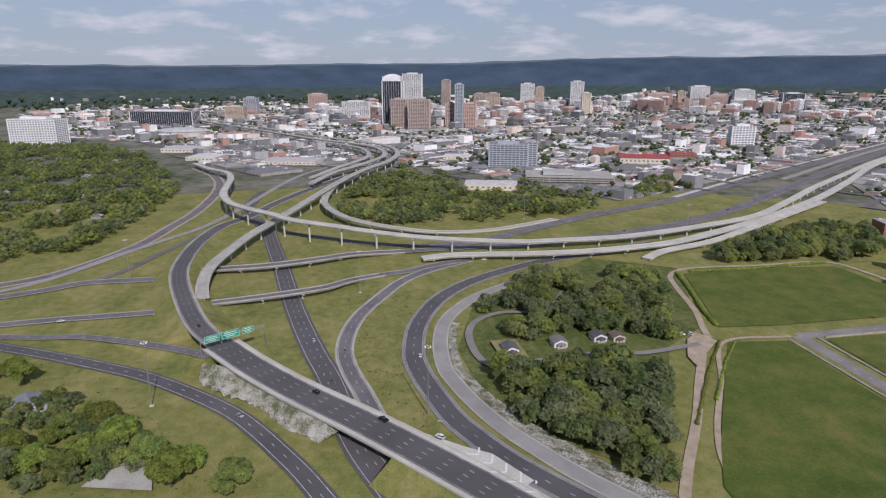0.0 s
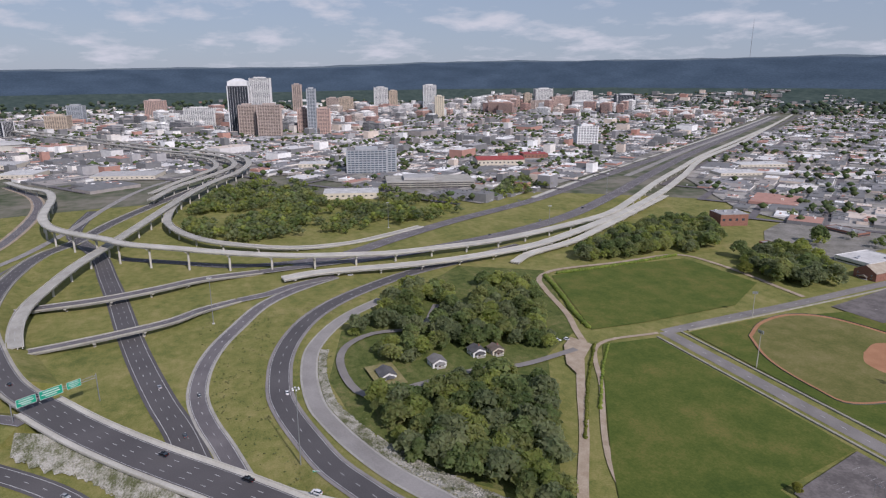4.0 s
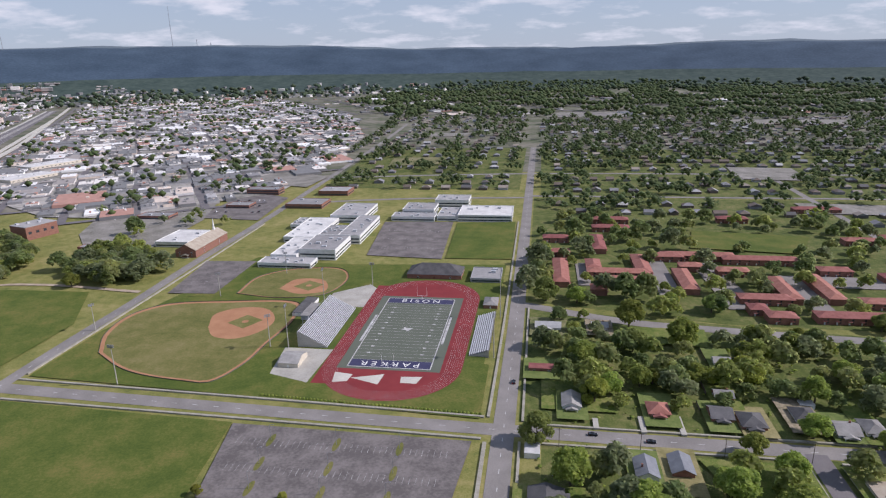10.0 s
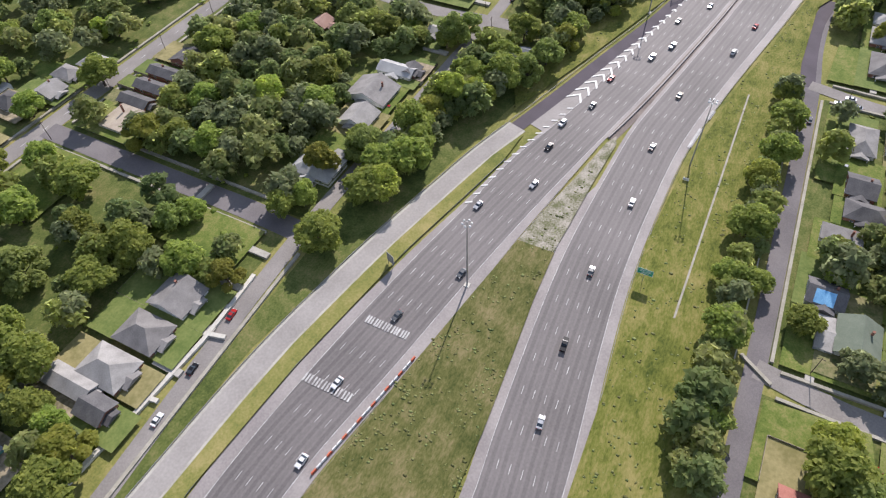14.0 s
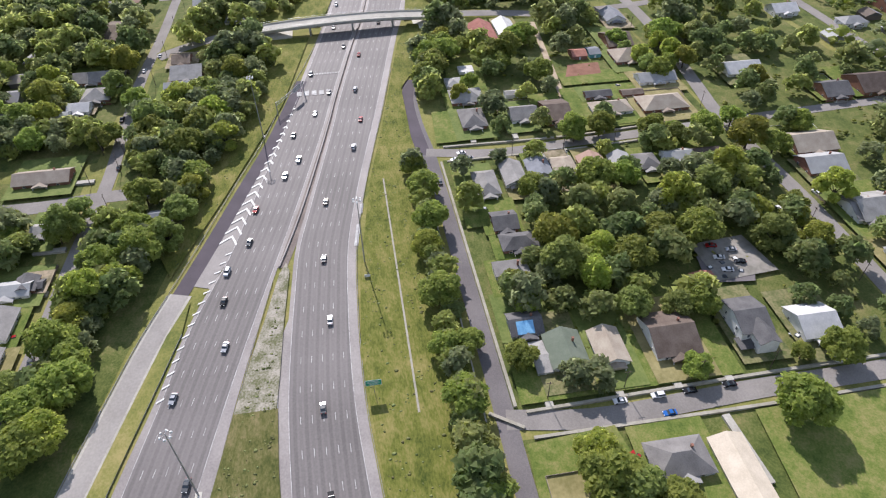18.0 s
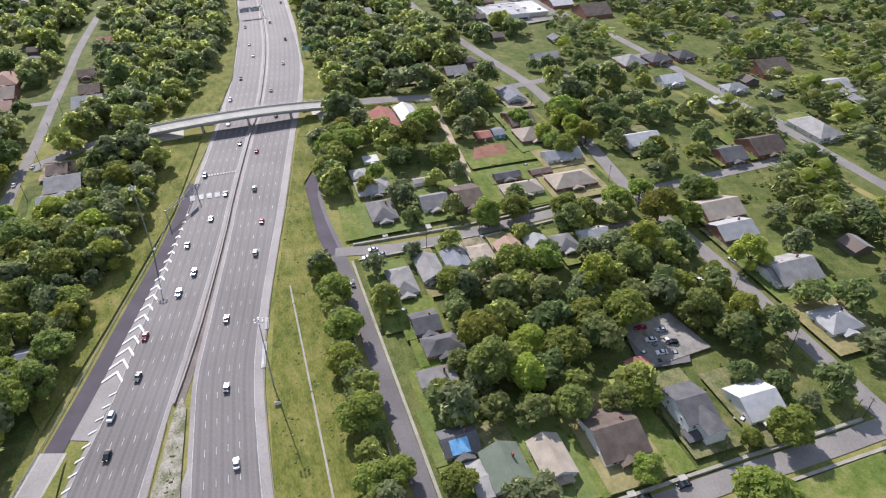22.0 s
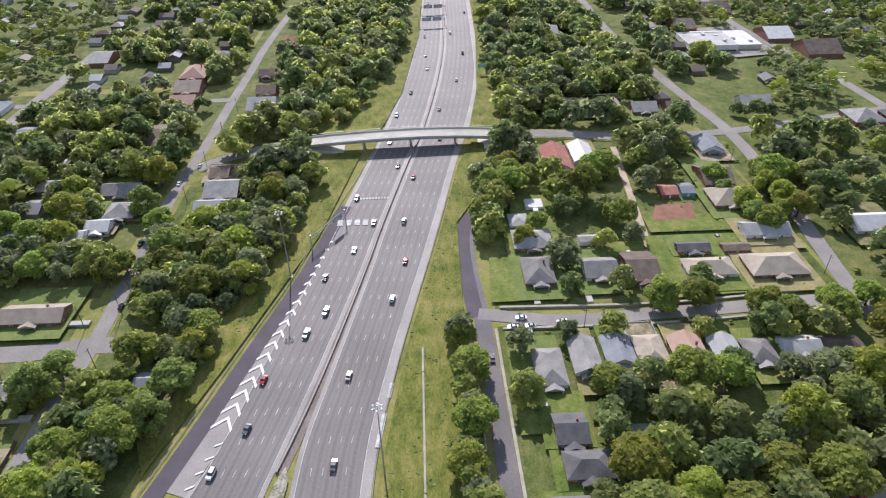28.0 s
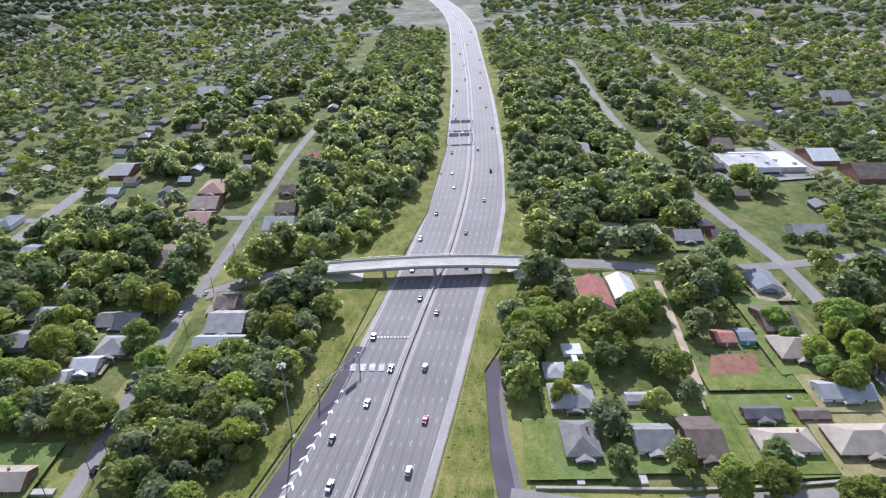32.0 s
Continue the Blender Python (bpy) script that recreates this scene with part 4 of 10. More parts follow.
def crown_arrays(rng, lumps=9, leaves=800, size=0.17, tall=0.8, light=False):
    """Corners and triangles of a crown of radius 1 round the origin: dark inner boughs under a coat of single leaf sprays."""
    V, F, n = [], [], 0
    centres = [(np.array([0.0, 0.0, 0.4 * tall]), 0.48)]
    for i in range(1, lumps):
        g = 2.4 * i + rng.uniform(-0.5, 0.5)
        ring = i % 3
        rad = (0.34, 0.56, 0.66)[ring] + 0.1 * rng.random()
        h = (rng.uniform(0.2, 0.5), rng.uniform(-0.1, 0.3), rng.uniform(-0.45, 0.05))[ring]
        centres.append((np.array([rad * math.cos(g), rad * math.sin(g), h * tall]), rng.uniform(0.22, 0.4)))
    for c, r in centres:
        v = ICO_V * (1 + 0.28 * (rng.random((len(ICO_V), 1)) - 0.5)) * r * 0.8 * np.array([1, 1, 0.85]) + c
        V.append(v)
        F.append(ICO_F + n)
        n += len(v)
    k = leaves
    R0 = np.array([r for c, r in centres])
    which = rng.choice(len(centres), k, p=R0**2 / (R0**2).sum())
    C = np.array([c for c, r in centres])[which]
    R = R0[which]
    d = rng.normal(size=(k, 3))
    d[:, 2] += 0.3
    d /= np.linalg.norm(d, axis=1)[:, None]
    p = C + d * (R * rng.uniform(0.74, 1.16, k))[:, None] * np.array([1, 1, 0.9])
    # the sprays face outwards and up
    nrm = 0.6 * d + np.array([0, 0, 0.55]) + 0.42 * rng.normal(size=(k, 3))
    nrm /= np.linalg.norm(nrm, axis=1)[:, None]
    u = np.cross(nrm, rng.normal(size=(k, 3)))
    u /= np.linalg.norm(u, axis=1)[:, None] + 1e-9
    w = np.cross(nrm, u)
    s = size * rng.uniform(0.55, 1.15, (k, 1))
    q = np.stack([p + u * s, p - u * s * 0.55 + w * s * 0.8, p - u * s * 0.55 - w * s * 0.8], 1).reshape(-1, 3)
    V.append(q)
    a = n + 3 * np.arange(k)
    F.append(np.stack([a, a + 1, a + 2], 1))
    return np.concatenate(V), np.concatenate(F)


def fast_mesh(name, v, f, mat, smooth=False, tone=None):
    """A mesh of triangles straight from arrays."""
    me = bpy.data.meshes.new(name)
    me.vertices.add(len(v))
    me.vertices.foreach_set("co", np.asarray(v, np.float32).ravel())
    me.loops.add(3 * len(f))
    me.loops.foreach_set("vertex_index", np.asarray(f, np.int32).ravel())
    me.polygons.add(len(f))
    me.polygons.foreach_set("loop_start", 3 * np.arange(len(f), dtype=np.int32))
    if smooth:
        me.polygons.foreach_set("use_smooth", np.ones(len(f), bool))
    for m in mat if tone is not None else (mat,):
        me.materials.append(m)
    if tone is not None:
        me.polygons.foreach_set("material_index", np.asarray(tone, np.int32))
    me.update(calc_edges=True)
    me.validate()
    return me


TREES = {}
TREE_LABELS = ("full-crowned green broadleaf tree", "bright green spreading broadleaf tree", "dull grey-green tree with an open crown")


def tree(x, y, r, kind=None, where="among the gardens", z=0.0):
    """A broadleaf tree with a crown of radius r."""
    k = random.choice((0, 0, 0, 1, 3, 3, 4, 2, 5)) if kind is None else kind
    m = Matrix.LocRotScale((x, y, z - 0.1), Euler((0, 0, random.uniform(0, 6.28))), (r, r, r * random.uniform(0.85, 1.1)))
    if k in TREES:
        s = TREES[k].scale
        return copy_thing(TREES[k], m @ Matrix.Diagonal((1 / s.x, 1 / s.y, 1 / s.z, 1)))
    rng = np.random.default_rng(40 + k)
    look_of = (0, 1, 2, 0, 0, 1)[k]
    root = thing("tree", TREE_LABELS[look_of], "tree", "trees of the place")
    v, f = crown_arrays(rng, lumps=(15, 13, 12, 18, 16, 14)[k], leaves=(3500, 3200, 2700, 3600, 3300, 3200)[k], size=0.11, tall=(0.9, 1.0, 1.1, 0.75, 1.0, 0.8)[k])
    v = v + np.array([0, 0, 1.08])
    part("crown", fast_mesh("crown", v, f, (LEAF, LEAF2, LEAF3)[look_of]), None, root)
    b = Build()
    b.tube((0, 0, 0), (0.02, 0.01, 0.8), 0.07, 0.045, 7, False)
    for i in range(4):
        g = 1.57 * i + 0.4
        b.tube((0.01, 0, 0.55), (0.42 * math.cos(g), 0.42 * math.sin(g), 1.0), 0.032, 0.012, 5, False)
    part("trunk", b, BARK, root)
    root.matrix_basis = m
    TREES[k] = root
    return root


def grove(rows, kind=None):
    rng = random.Random(int(abs(rows[0][0]) * 3 + abs(rows[0][1])))
    for x, y, r in rows:
        if r > 7.5 and rng.random() < 0.16:
            # a full crown of two trees grown together
            g, k = rng.uniform(0, 6.28), rng.uniform(0.62, 0.78)
            tree(x + 0.42 * r * math.cos(g), y + 0.42 * r * math.sin(g), r * k, kind)
            tree(x - 0.5 * r * math.cos(g), y - 0.5 * r * math.sin(g), r * (1.35 - k), kind)
        else:
            tree(x, y, r * rng.uniform(0.78, 1.08), kind)


def sprinkle(poly, spacing, r0, r1, seed, margin=0.5, houses=True, opens=True, keep=1.0):
    """Places for trees in an outline, at uneven steps, clear of roads and houses."""
    rng = np.random.default_rng(seed)
    xs, ys = [p[0] for p in poly], [p[1] for p in poly]
    gx, gy = np.meshgrid(np.arange(min(xs), max(xs), spacing), np.arange(min(ys), max(ys), spacing))
    gx = gx.ravel() + rng.uniform(-0.45, 0.45, gx.size) * spacing
    gy = gy.ravel() + rng.uniform(-0.45, 0.45, gy.size) * spacing
    r = rng.uniform(r0, r1, gx.size)
    ok = inside(poly, gx, gy) & (rng.random(gx.size) < keep)
    ok[ok] = free(gx[ok], gy[ok], r[ok], margin, houses, opens)
    return gx[ok], gy[ok], r[ok]


MIDDLE = []


def wood(poly, spacing, r0, r1, seed, single=False, **more):
    """Trees over an outline: as single things, or gathered for one joined mesh."""
    for x, y, r in zip(*sprinkle(poly, spacing, r0, r1, seed, **more)):
        if single:
            tree(x, y, r)
        else:
            MIDDLE.append((x, y, r))


def join_middle():
    """The gathered trees as one mesh, with lighter crowns."""
    rng = np.random.default_rng(17)
    shapes = [crown_arrays(rng, lumps=12, leaves=470, size=0.205, tall=0.9, light=True) for k in range(7)]
    V, F, T, n = [], [], [], 0
    for i, (x, y, r) in enumerate(MIDDLE):
        v, f = shapes[i % 7]
        g = rng.uniform(0, 6.28)
        c, s = math.cos(g), math.sin(g)
        V.append(np.stack([v[:, 0] * c - v[:, 1] * s, v[:, 0] * s + v[:, 1] * c, (v[:, 2] + 1.05) * rng.uniform(0.9, 1.1)], 1) * r * 1.12 + np.array((x, y, 0)))
        F.append(f + n)
        T.append(np.full(len(f), int(rng.integers(0, 4))))
        n += len(v)
    tagged(new("garden_trees", fast_mesh("garden_trees", np.concatenate(V), np.concatenate(F), FARTONES, tone=np.concatenate(T))), "crowded green broadleaf trees between the gardens", "trees", kind="stuff")


def far_wood(name, spots, label, fine=True, mat=None, rich=False):
    """Many far crowns in one mesh."""
    rng = np.random.default_rng(7)
    if fine:
        base = []
        for k in range(4):
            cs = [(0, 0, 0.35, 0.55)] + [(0.5 * math.cos(2.1 * i + k), 0.5 * math.sin(2.1 * i + k), rng.uniform(-0.2, 0.2), rng.uniform(0.38, 0.5)) for i in range(4)]
            V, F, n = [], [], 0
            for cx, cy, cz, cr in cs:
                v = ICO_V * (1 + 0.3 * (rng.random((7, 1)) - 0.5)) * cr * 0.85 + np.array((cx, cy, cz))
                V.append(v)
                F.append(ICO_F + n)
                n += 7
            v1, f1 = np.concatenate(V), np.concatenate(F)
            q = 44
            d = rng.normal(size=(q, 3))
            d[:, 2] = abs(d[:, 2]) * 0.8
            d /= np.linalg.norm(d, axis=1)[:, None]
            p = d * rng.uniform(0.72, 0.98, (q, 1)) * np.array((1, 1, 0.8))
            t = np.stack([p + rng.normal(size=(q, 3)) * np.array((0.2, 0.2, 0.06)) for i in range(3)], 1).reshape(-1, 3)
            a = len(v1) + 3 * np.arange(q)
            base.append((np.concatenate([v1, t]), np.concatenate([f1, np.stack([a, a + 1, a + 2], 1)])))
    else:
        base = []
        for k in range(4):
            v = np.concatenate([ICO_V * (1 + 0.35 * (rng.random((7, 1)) - 0.5)) * np.array((1, 1, 0.9)), ICO_V * 0.6 + np.array((0.5, 0.2 * k - 0.3, 0.1))])
            base.append((v, np.concatenate([ICO_F, ICO_F + 7])))
    if rich:
        base = [crown_arrays(rng, lumps=9, leaves=260, size=0.24, tall=0.9, light=True) for k in range(4)]
    V, F, T, n = [], [], [], 0
    for i, (x, y, r, z) in enumerate(spots):
        v, f = base[i % 4]
        g = rng.uniform(0, 6.28)
        c, s = math.cos(g), math.sin(g)
        w = np.stack([v[:, 0] * c - v[:, 1] * s, v[:, 0] * s + v[:, 1] * c, v[:, 2] * 1.05 + 0.75], 1) * r + np.array((x, y, z))
        V.append(w)
        F.append(f + n)
        T.append(np.full(len(f), int(rng.integers(0, 4))))
        n += len(v)
    if V:
        ob = new(name, fast_mesh(name, np.concatenate(V), np.concatenate(F), [mat] * 4 if mat else FARTONES, tone=np.concatenate(T)))
        tagged(ob, label, "trees", kind="stuff")


# ---- houses ----
ROOFS = {
    "g": material("grey shingles", (0.19, 0.182, 0.174), (0.31, 0.298, 0.285), 0.25, 0.95, fine=3, vary=0.3),
    "d": material("dark shingles", (0.075, 0.073, 0.076), (0.14, 0.136, 0.136), 0.25, 0.95, fine=3, vary=0.2),
    "b": material("brown shingles", (0.1, 0.075, 0.06), (0.18, 0.145, 0.12), 0.25, 0.95, fine=3, vary=0.2),
    "t": material("tan shingles", (0.26, 0.21, 0.17), (0.38, 0.33, 0.27), 0.25, 0.95, fine=3, vary=0.15),
    "w": material("white metal roof", (0.42, 0.42, 0.42), (0.58, 0.57, 0.56), 0.3, 0.6, fine=2),
    "r": material("red roof tiles", (0.23, 0.085, 0.07), (0.35, 0.15, 0.125), 0.3, 0.9, fine=3, vary=0.2),
    "l": material("light grey shingles", (0.28, 0.28, 0.28), (0.4, 0.4, 0.39), 0.25, 0.95, fine=3, vary=0.15),
    "u": material("blue-grey shingles", (0.16, 0.17, 0.19), (0.25, 0.26, 0.28), 0.25, 0.95, fine=3, vary=0.1),
    "n": material("green shingles", (0.13, 0.16, 0.12), (0.19, 0.22, 0.17), 0.25, 0.95, fine=3, vary=0.1),
    "p": material("pink-brown shingles", (0.3, 0.19, 0.15), (0.4, 0.27, 0.22), 0.25, 0.95, fine=3, vary=0.1),
}
ROOFS["c"] = material("cream metal roof", (0.5, 0.43, 0.33), (0.64, 0.56, 0.45), 0.3, 0.7, fine=2)
ROOF_WORDS = {"c": "cream metal", "g": "grey shingle", "d": "dark shingle", "b": "brown shingle", "t": "tan shingle", "w": "white metal", "r": "red tiled", "l": "pale grey shingle", "u": "blue-grey shingle", "n": "green shingle", "p": "pink-brown shingle"}
WALLS = {
    "white": material("white clapboard", (0.58, 0.58, 0.56), (0.76, 0.76, 0.74), 0.4, 0.8, fine=5),
    "brick": material("red-brown brick", (0.2, 0.095, 0.07), (0.3, 0.15, 0.11), 0.5, 0.95, fine=6),
    "cream": material("cream siding", (0.5, 0.45, 0.36), (0.64, 0.58, 0.48), 0.4, 0.85, fine=5),
    "grey": material("grey siding", (0.28, 0.29, 0.3), (0.4, 0.41, 0.42), 0.4, 0.85, fine=5),
    "teal": material("teal painted wall", (0.1, 0.28, 0.3), (0.15, 0.38, 0.4), 0.4, 0.8, fine=5),
}
WALL_WORDS = {"white": "white clapboard", "brick": "red-brick", "cream": "cream-sided", "grey": "grey-sided", "teal": "teal-painted"}
PANE = glass("dark window glass")
TRIM = material("white trim paint", (0.62, 0.62, 0.6), (0.78, 0.78, 0.76), 0.5, 0.6)
DOOR = material("dark red door paint", (0.12, 0.04, 0.03), (0.2, 0.07, 0.05), 0.5, 0.6)
TARP = material("blue tarpaulin", (0.1, 0.32, 0.6), (0.3, 0.6, 0.85), 0.4, 0.5)


def roof_build(w, d, h, rise, kind, over=0.55, thick=0.18):
    """A pitched roof over a w by d plan: 'hip', 'side' (ridge along the width), 'front' (ridge along the depth) or 'flat'."""
    b = Build()
    x, y = w / 2 + over, d / 2 + over
    if kind == "flat":
        b.box(-x + 0.3, -y + 0.3, h, x - 0.3, y - 0.3, h + 0.3)
        return b
    if kind == "hip":
        k = min(x, y)
        ridge = [(-x + k, 0), (x - k, 0)] if x >= y else [(0, -y + k), (0, y - k)]
        if x >= y:
            ends = [Vector((ridge[0][0], 0, h + rise)), Vector((ridge[1][0] + 0.01, 0, h + rise))]
            c = [Vector((-x, -y, h)), Vector((x, -y, h)), Vector((x, y, h)), Vector((-x, y, h))]
            faces = [(c[0], c[1], ends[1], ends[0]), (c[1], c[2], ends[1]), (c[2], c[3], ends[0], ends[1]), (c[3], c[0], ends[0])]
        else:
            ends = [Vector((0, ridge[0][1], h + rise)), Vector((0, ridge[1][1] + 0.01, h + rise))]
            c = [Vector((-x, -y, h)), Vector((x, -y, h)), Vector((x, y, h)), Vector((-x, y, h))]
            faces = [(c[0], c[1], ends[0]), (c[1], c[2], ends[1], ends[0]), (c[2], c[3], ends[1]), (c[3], c[0], ends[0], ends[1])]
    elif kind == "side":
        c = [Vector((-x, -y, h)), Vector((x, -y, h)), Vector((x, y, h)), Vector((-x, y, h))]
        e = [Vector((-x, 0, h + rise)), Vector((x, 0, h + rise))]
        faces = [(c[0], c[1], e[1], e[0]), (c[2], c[3], e[0], e[1])]
    else:
        c = [Vector((-x, -y, h)), Vector((x, -y, h)), Vector((x, y, h)), Vector((-x, y, h))]
        e = [Vector((0, -y, h + rise)), Vector((0, y, h + rise))]
        faces = [(c[1], c[2], e[1], e[0]), (c[3], c[0], e[0], e[1])]
    up = Vector((0, 0, thick))
    for f in faces:
        b.face(*[p + up for p in f])
        b.face(*[p for p in reversed(f)])
        for i in range(len(f)):
            j = (i + 1) % len(f)
            if abs(f[i].z - h) < 1e-6 and abs(f[j].z - h) < 1e-6 or kind != "hip":
                b.face(f[i], f[j], f[j] + up, f[i] + up)
    return b


def wall_build(w, d, h, rise, kind):
    """Walls of a w by d house, with gable ends where the roof has them."""
    b = Build()
    x, y = w / 2, d / 2
    b.box(-x, -y, -0.2, x, y, h)
    if kind == "side":
        g = rise * y / (y + 0.55)
        for s in (-x, x):
            b.face((s, -y, h), (s, y, h), (s, 0, h + g))
    if kind == "front":
        g = rise * x / (x + 0.55)
        for s in (-y, y):
            b.face((-x, s, h), (x, s, h), (0, s, h + g))
    return b


def house(x, y, w, d, turn=0, roof="g", shape="hip", wall="white", h=3.2, porch=True, detail=True, rise=None, state=""):
    """A dwelling: its front, w wide, looks along -y before it is turned; d deep."""
    rise = rise if rise is not None else 0.27 * min(w, d)
    m = pose(x, y, 0, 0, 0, turn)
    kind_word = {"hip": "hipped", "side": "gabled", "front": "gable-fronted", "flat": "flat"}[shape]
    size = "two-storey " if h > 4.5 else ""
    root = thing("house", f"{size}{WALL_WORDS[wall]} house under a {kind_word} {ROOF_WORDS[roof]} roof{state}", "house", "houses of the neighbourhood", m=m)
    part("wall", wall_build(w, d, h, rise, shape), WALLS[wall], root)
    part("roof", roof_build(w, d, h, rise, shape), ROOFS[roof], root)
    hx, hy = (w / 2, d / 2) if turn % 180 == 0 else (d / 2, w / 2)
    TAKEN.append((x, y, hx + 0.5, hy + 0.5))
    HOUSES.append((x, y, w, d, turn))
    if not detail:
        return root
    b = Build()
    b.box(-0.5, -d / 2 - 0.06, 0.1, 0.5, -d / 2 + 0.05, 2.2)
    part("door", b, DOOR, root)
    rows = (1.0,) if h < 4.5 else (1.0, 3.9)
    for z in rows:
        for px in (-w * 0.3, w * 0.3):
            window(px, -d / 2, z, 0, root)
        for py in (-d * 0.25, d * 0.22):
            window(-w / 2, py, z, 1, root)
            window(w / 2, py, z, 2, root)
    if porch:
        pw = min(w * 0.62, 6.5)
        b = Build()
        b.box(-pw / 2 - 0.3, -d / 2 - 2.6, 2.62, pw / 2 + 0.3, -d / 2 + 0.3, 2.78)
        b.face((-pw / 2 - 0.3, -d / 2 - 2.6, 2.78), (pw / 2 + 0.3, -d / 2 - 2.6, 2.78), (0, -d / 2 - 2.5, 3.9))
        b.face((-pw / 2 - 0.3, -d / 2 - 2.6, 2.78), (0, -d / 2 - 2.5, 3.9), (0, -d / 2 + 0.8, 3.9), (-pw / 2 - 0.3, -d / 2 + 0.3, 2.78))
        b.face((0, -d / 2 - 2.5, 3.9), (pw / 2 + 0.3, -d / 2 - 2.6, 2.78), (pw / 2 + 0.3, -d / 2 + 0.3, 2.78), (0, -d / 2 + 0.8, 3.9))
        part("porch_roof", b, ROOFS[roof], root)
        b = Build()
        b.box(-pw / 2, -d / 2 - 2.4, -0.1, pw / 2, -d / 2, 0.35)
        part("porch_floor", b, CONCRETE, root)
        for px in (-pw / 2 + 0.15, pw / 2 - 0.15):
            b = Build()
            b.box(px - 0.1, -d / 2 - 2.35, 0.3, px + 0.1, -d / 2 - 2.15, 2.63)
            part("porch_post", b, TRIM, root)
    if random.random() < 0.5:
        b = Build()
        cx, cy = w * 0.22, d * 0.12
        b.box(cx - 0.35, cy - 0.35, h, cx + 0.35, cy + 0.35, h + rise + 0.5)
        b.box(cx - 0.42, cy - 0.42, h + rise + 0.5, cx + 0.42, cy + 0.42, h + rise + 0.62)
        part("chimney", b, WALLS["brick"], root)
    return root


WINDOW_MESH = {}


def window(x, y, z, side, parent, w=1.1, h=1.4):
    """A sash window with a white frame on the front (0), left (1) or right (2) wall."""
    if (side, w, h) not in WINDOW_MESH:
        f, p = Build(), Build()
        for x0, z0, x1, z1 in ((-w / 2 - 0.1, -0.1, w / 2 + 0.1, 0), (-w / 2 - 0.1, h, w / 2 + 0.1, h + 0.1), (-w / 2 - 0.1, 0, -w / 2, h), (w / 2, 0, w / 2 + 0.1, h), (-w / 2, h / 2 - 0.04, w / 2, h / 2 + 0.04)):
            f.box(x0, -0.08, z0, x1, 0.02, z1)
        p.box(-w / 2, -0.04, 0, w / 2, 0.01, h)
        WINDOW_MESH[(side, w, h)] = (f.mesh("window", TRIM), p.mesh("pane", PANE))
    fm, pm = WINDOW_MESH[(side, w, h)]
    ob = part("window", fm, None, parent)
    ob.matrix_basis = pose(x, y, z, 0, 0, (0, -90, 90)[side])
    part("pane", pm, None, ob)


def hut(x, y, w, d, turn=0, roof="g", shape="side", wall="white", h=2.4, what="shed", label=None):
    """A shed, garage or trailer without porch."""
    root = thing(what, label or f"small {WALL_WORDS[wall]} {what} with a {ROOF_WORDS[roof]} roof", what.replace("_", " "), m=pose(x, y, 0, 0, 0, turn))
    rise = 0.2 * min(w, d)
    part("wall", wall_build(w, d, h, rise, shape), WALLS[wall], root)
    part("roof", roof_build(w, d, h, rise, shape, over=0.25, thick=0.1), ROOFS[roof], root)
    b = Build()
    b.box(-0.5, -d / 2 - 0.05, 0, 0.5, -d / 2 + 0.05, 2.0)
    part("door", b, TRIM, root)
    hx, hy = (w / 2, d / 2) if turn % 180 == 0 else (d / 2, w / 2)
    TAKEN.append((x, y, hx, hy))
    return root
SEGS = road_segments()

# ---- stadium ----
def oval(cx, cy, hx, hy, r, n=10, exp=1.0):
    """An outline with straight sides and rounded ends."""
    pts = []
    for sx, sy, a0 in ((1, 1, 0), (-1, 1, 90), (-1, -1, 180), (1, -1, 270)):
        for i in range(n + 1):
            g = radians(a0 + 90 * i / n)
            pts.append((cx + sx * (hx - r) + r * math.cos(g), cy + sy * (hy - r) + r * math.sin(g)))
    return pts


def letters(text, x, y, size, z, turn, parent, mat):
    """Painted block letters, centred, lying flat."""
    cu = bpy.data.curves.new("lettering", "FONT")
    cu.body, cu.size, cu.align_x, cu.align_y, cu.space_character = text, size, "CENTER", "CENTER", 1.5
    tmp = new("lettering", cu)
    bpy.context.view_layer.update()
    me = bpy.data.meshes.new_from_object(tmp.evaluated_get(bpy.context.evaluated_depsgraph_get()))
    bpy.data.objects.remove(tmp)
    me.materials.clear()
    me.materials.append(mat)
    ob = part("lettering", me, None, parent, "white painted block letters")
    ob.matrix_basis = pose(x, y, z, 0, 0, turn)


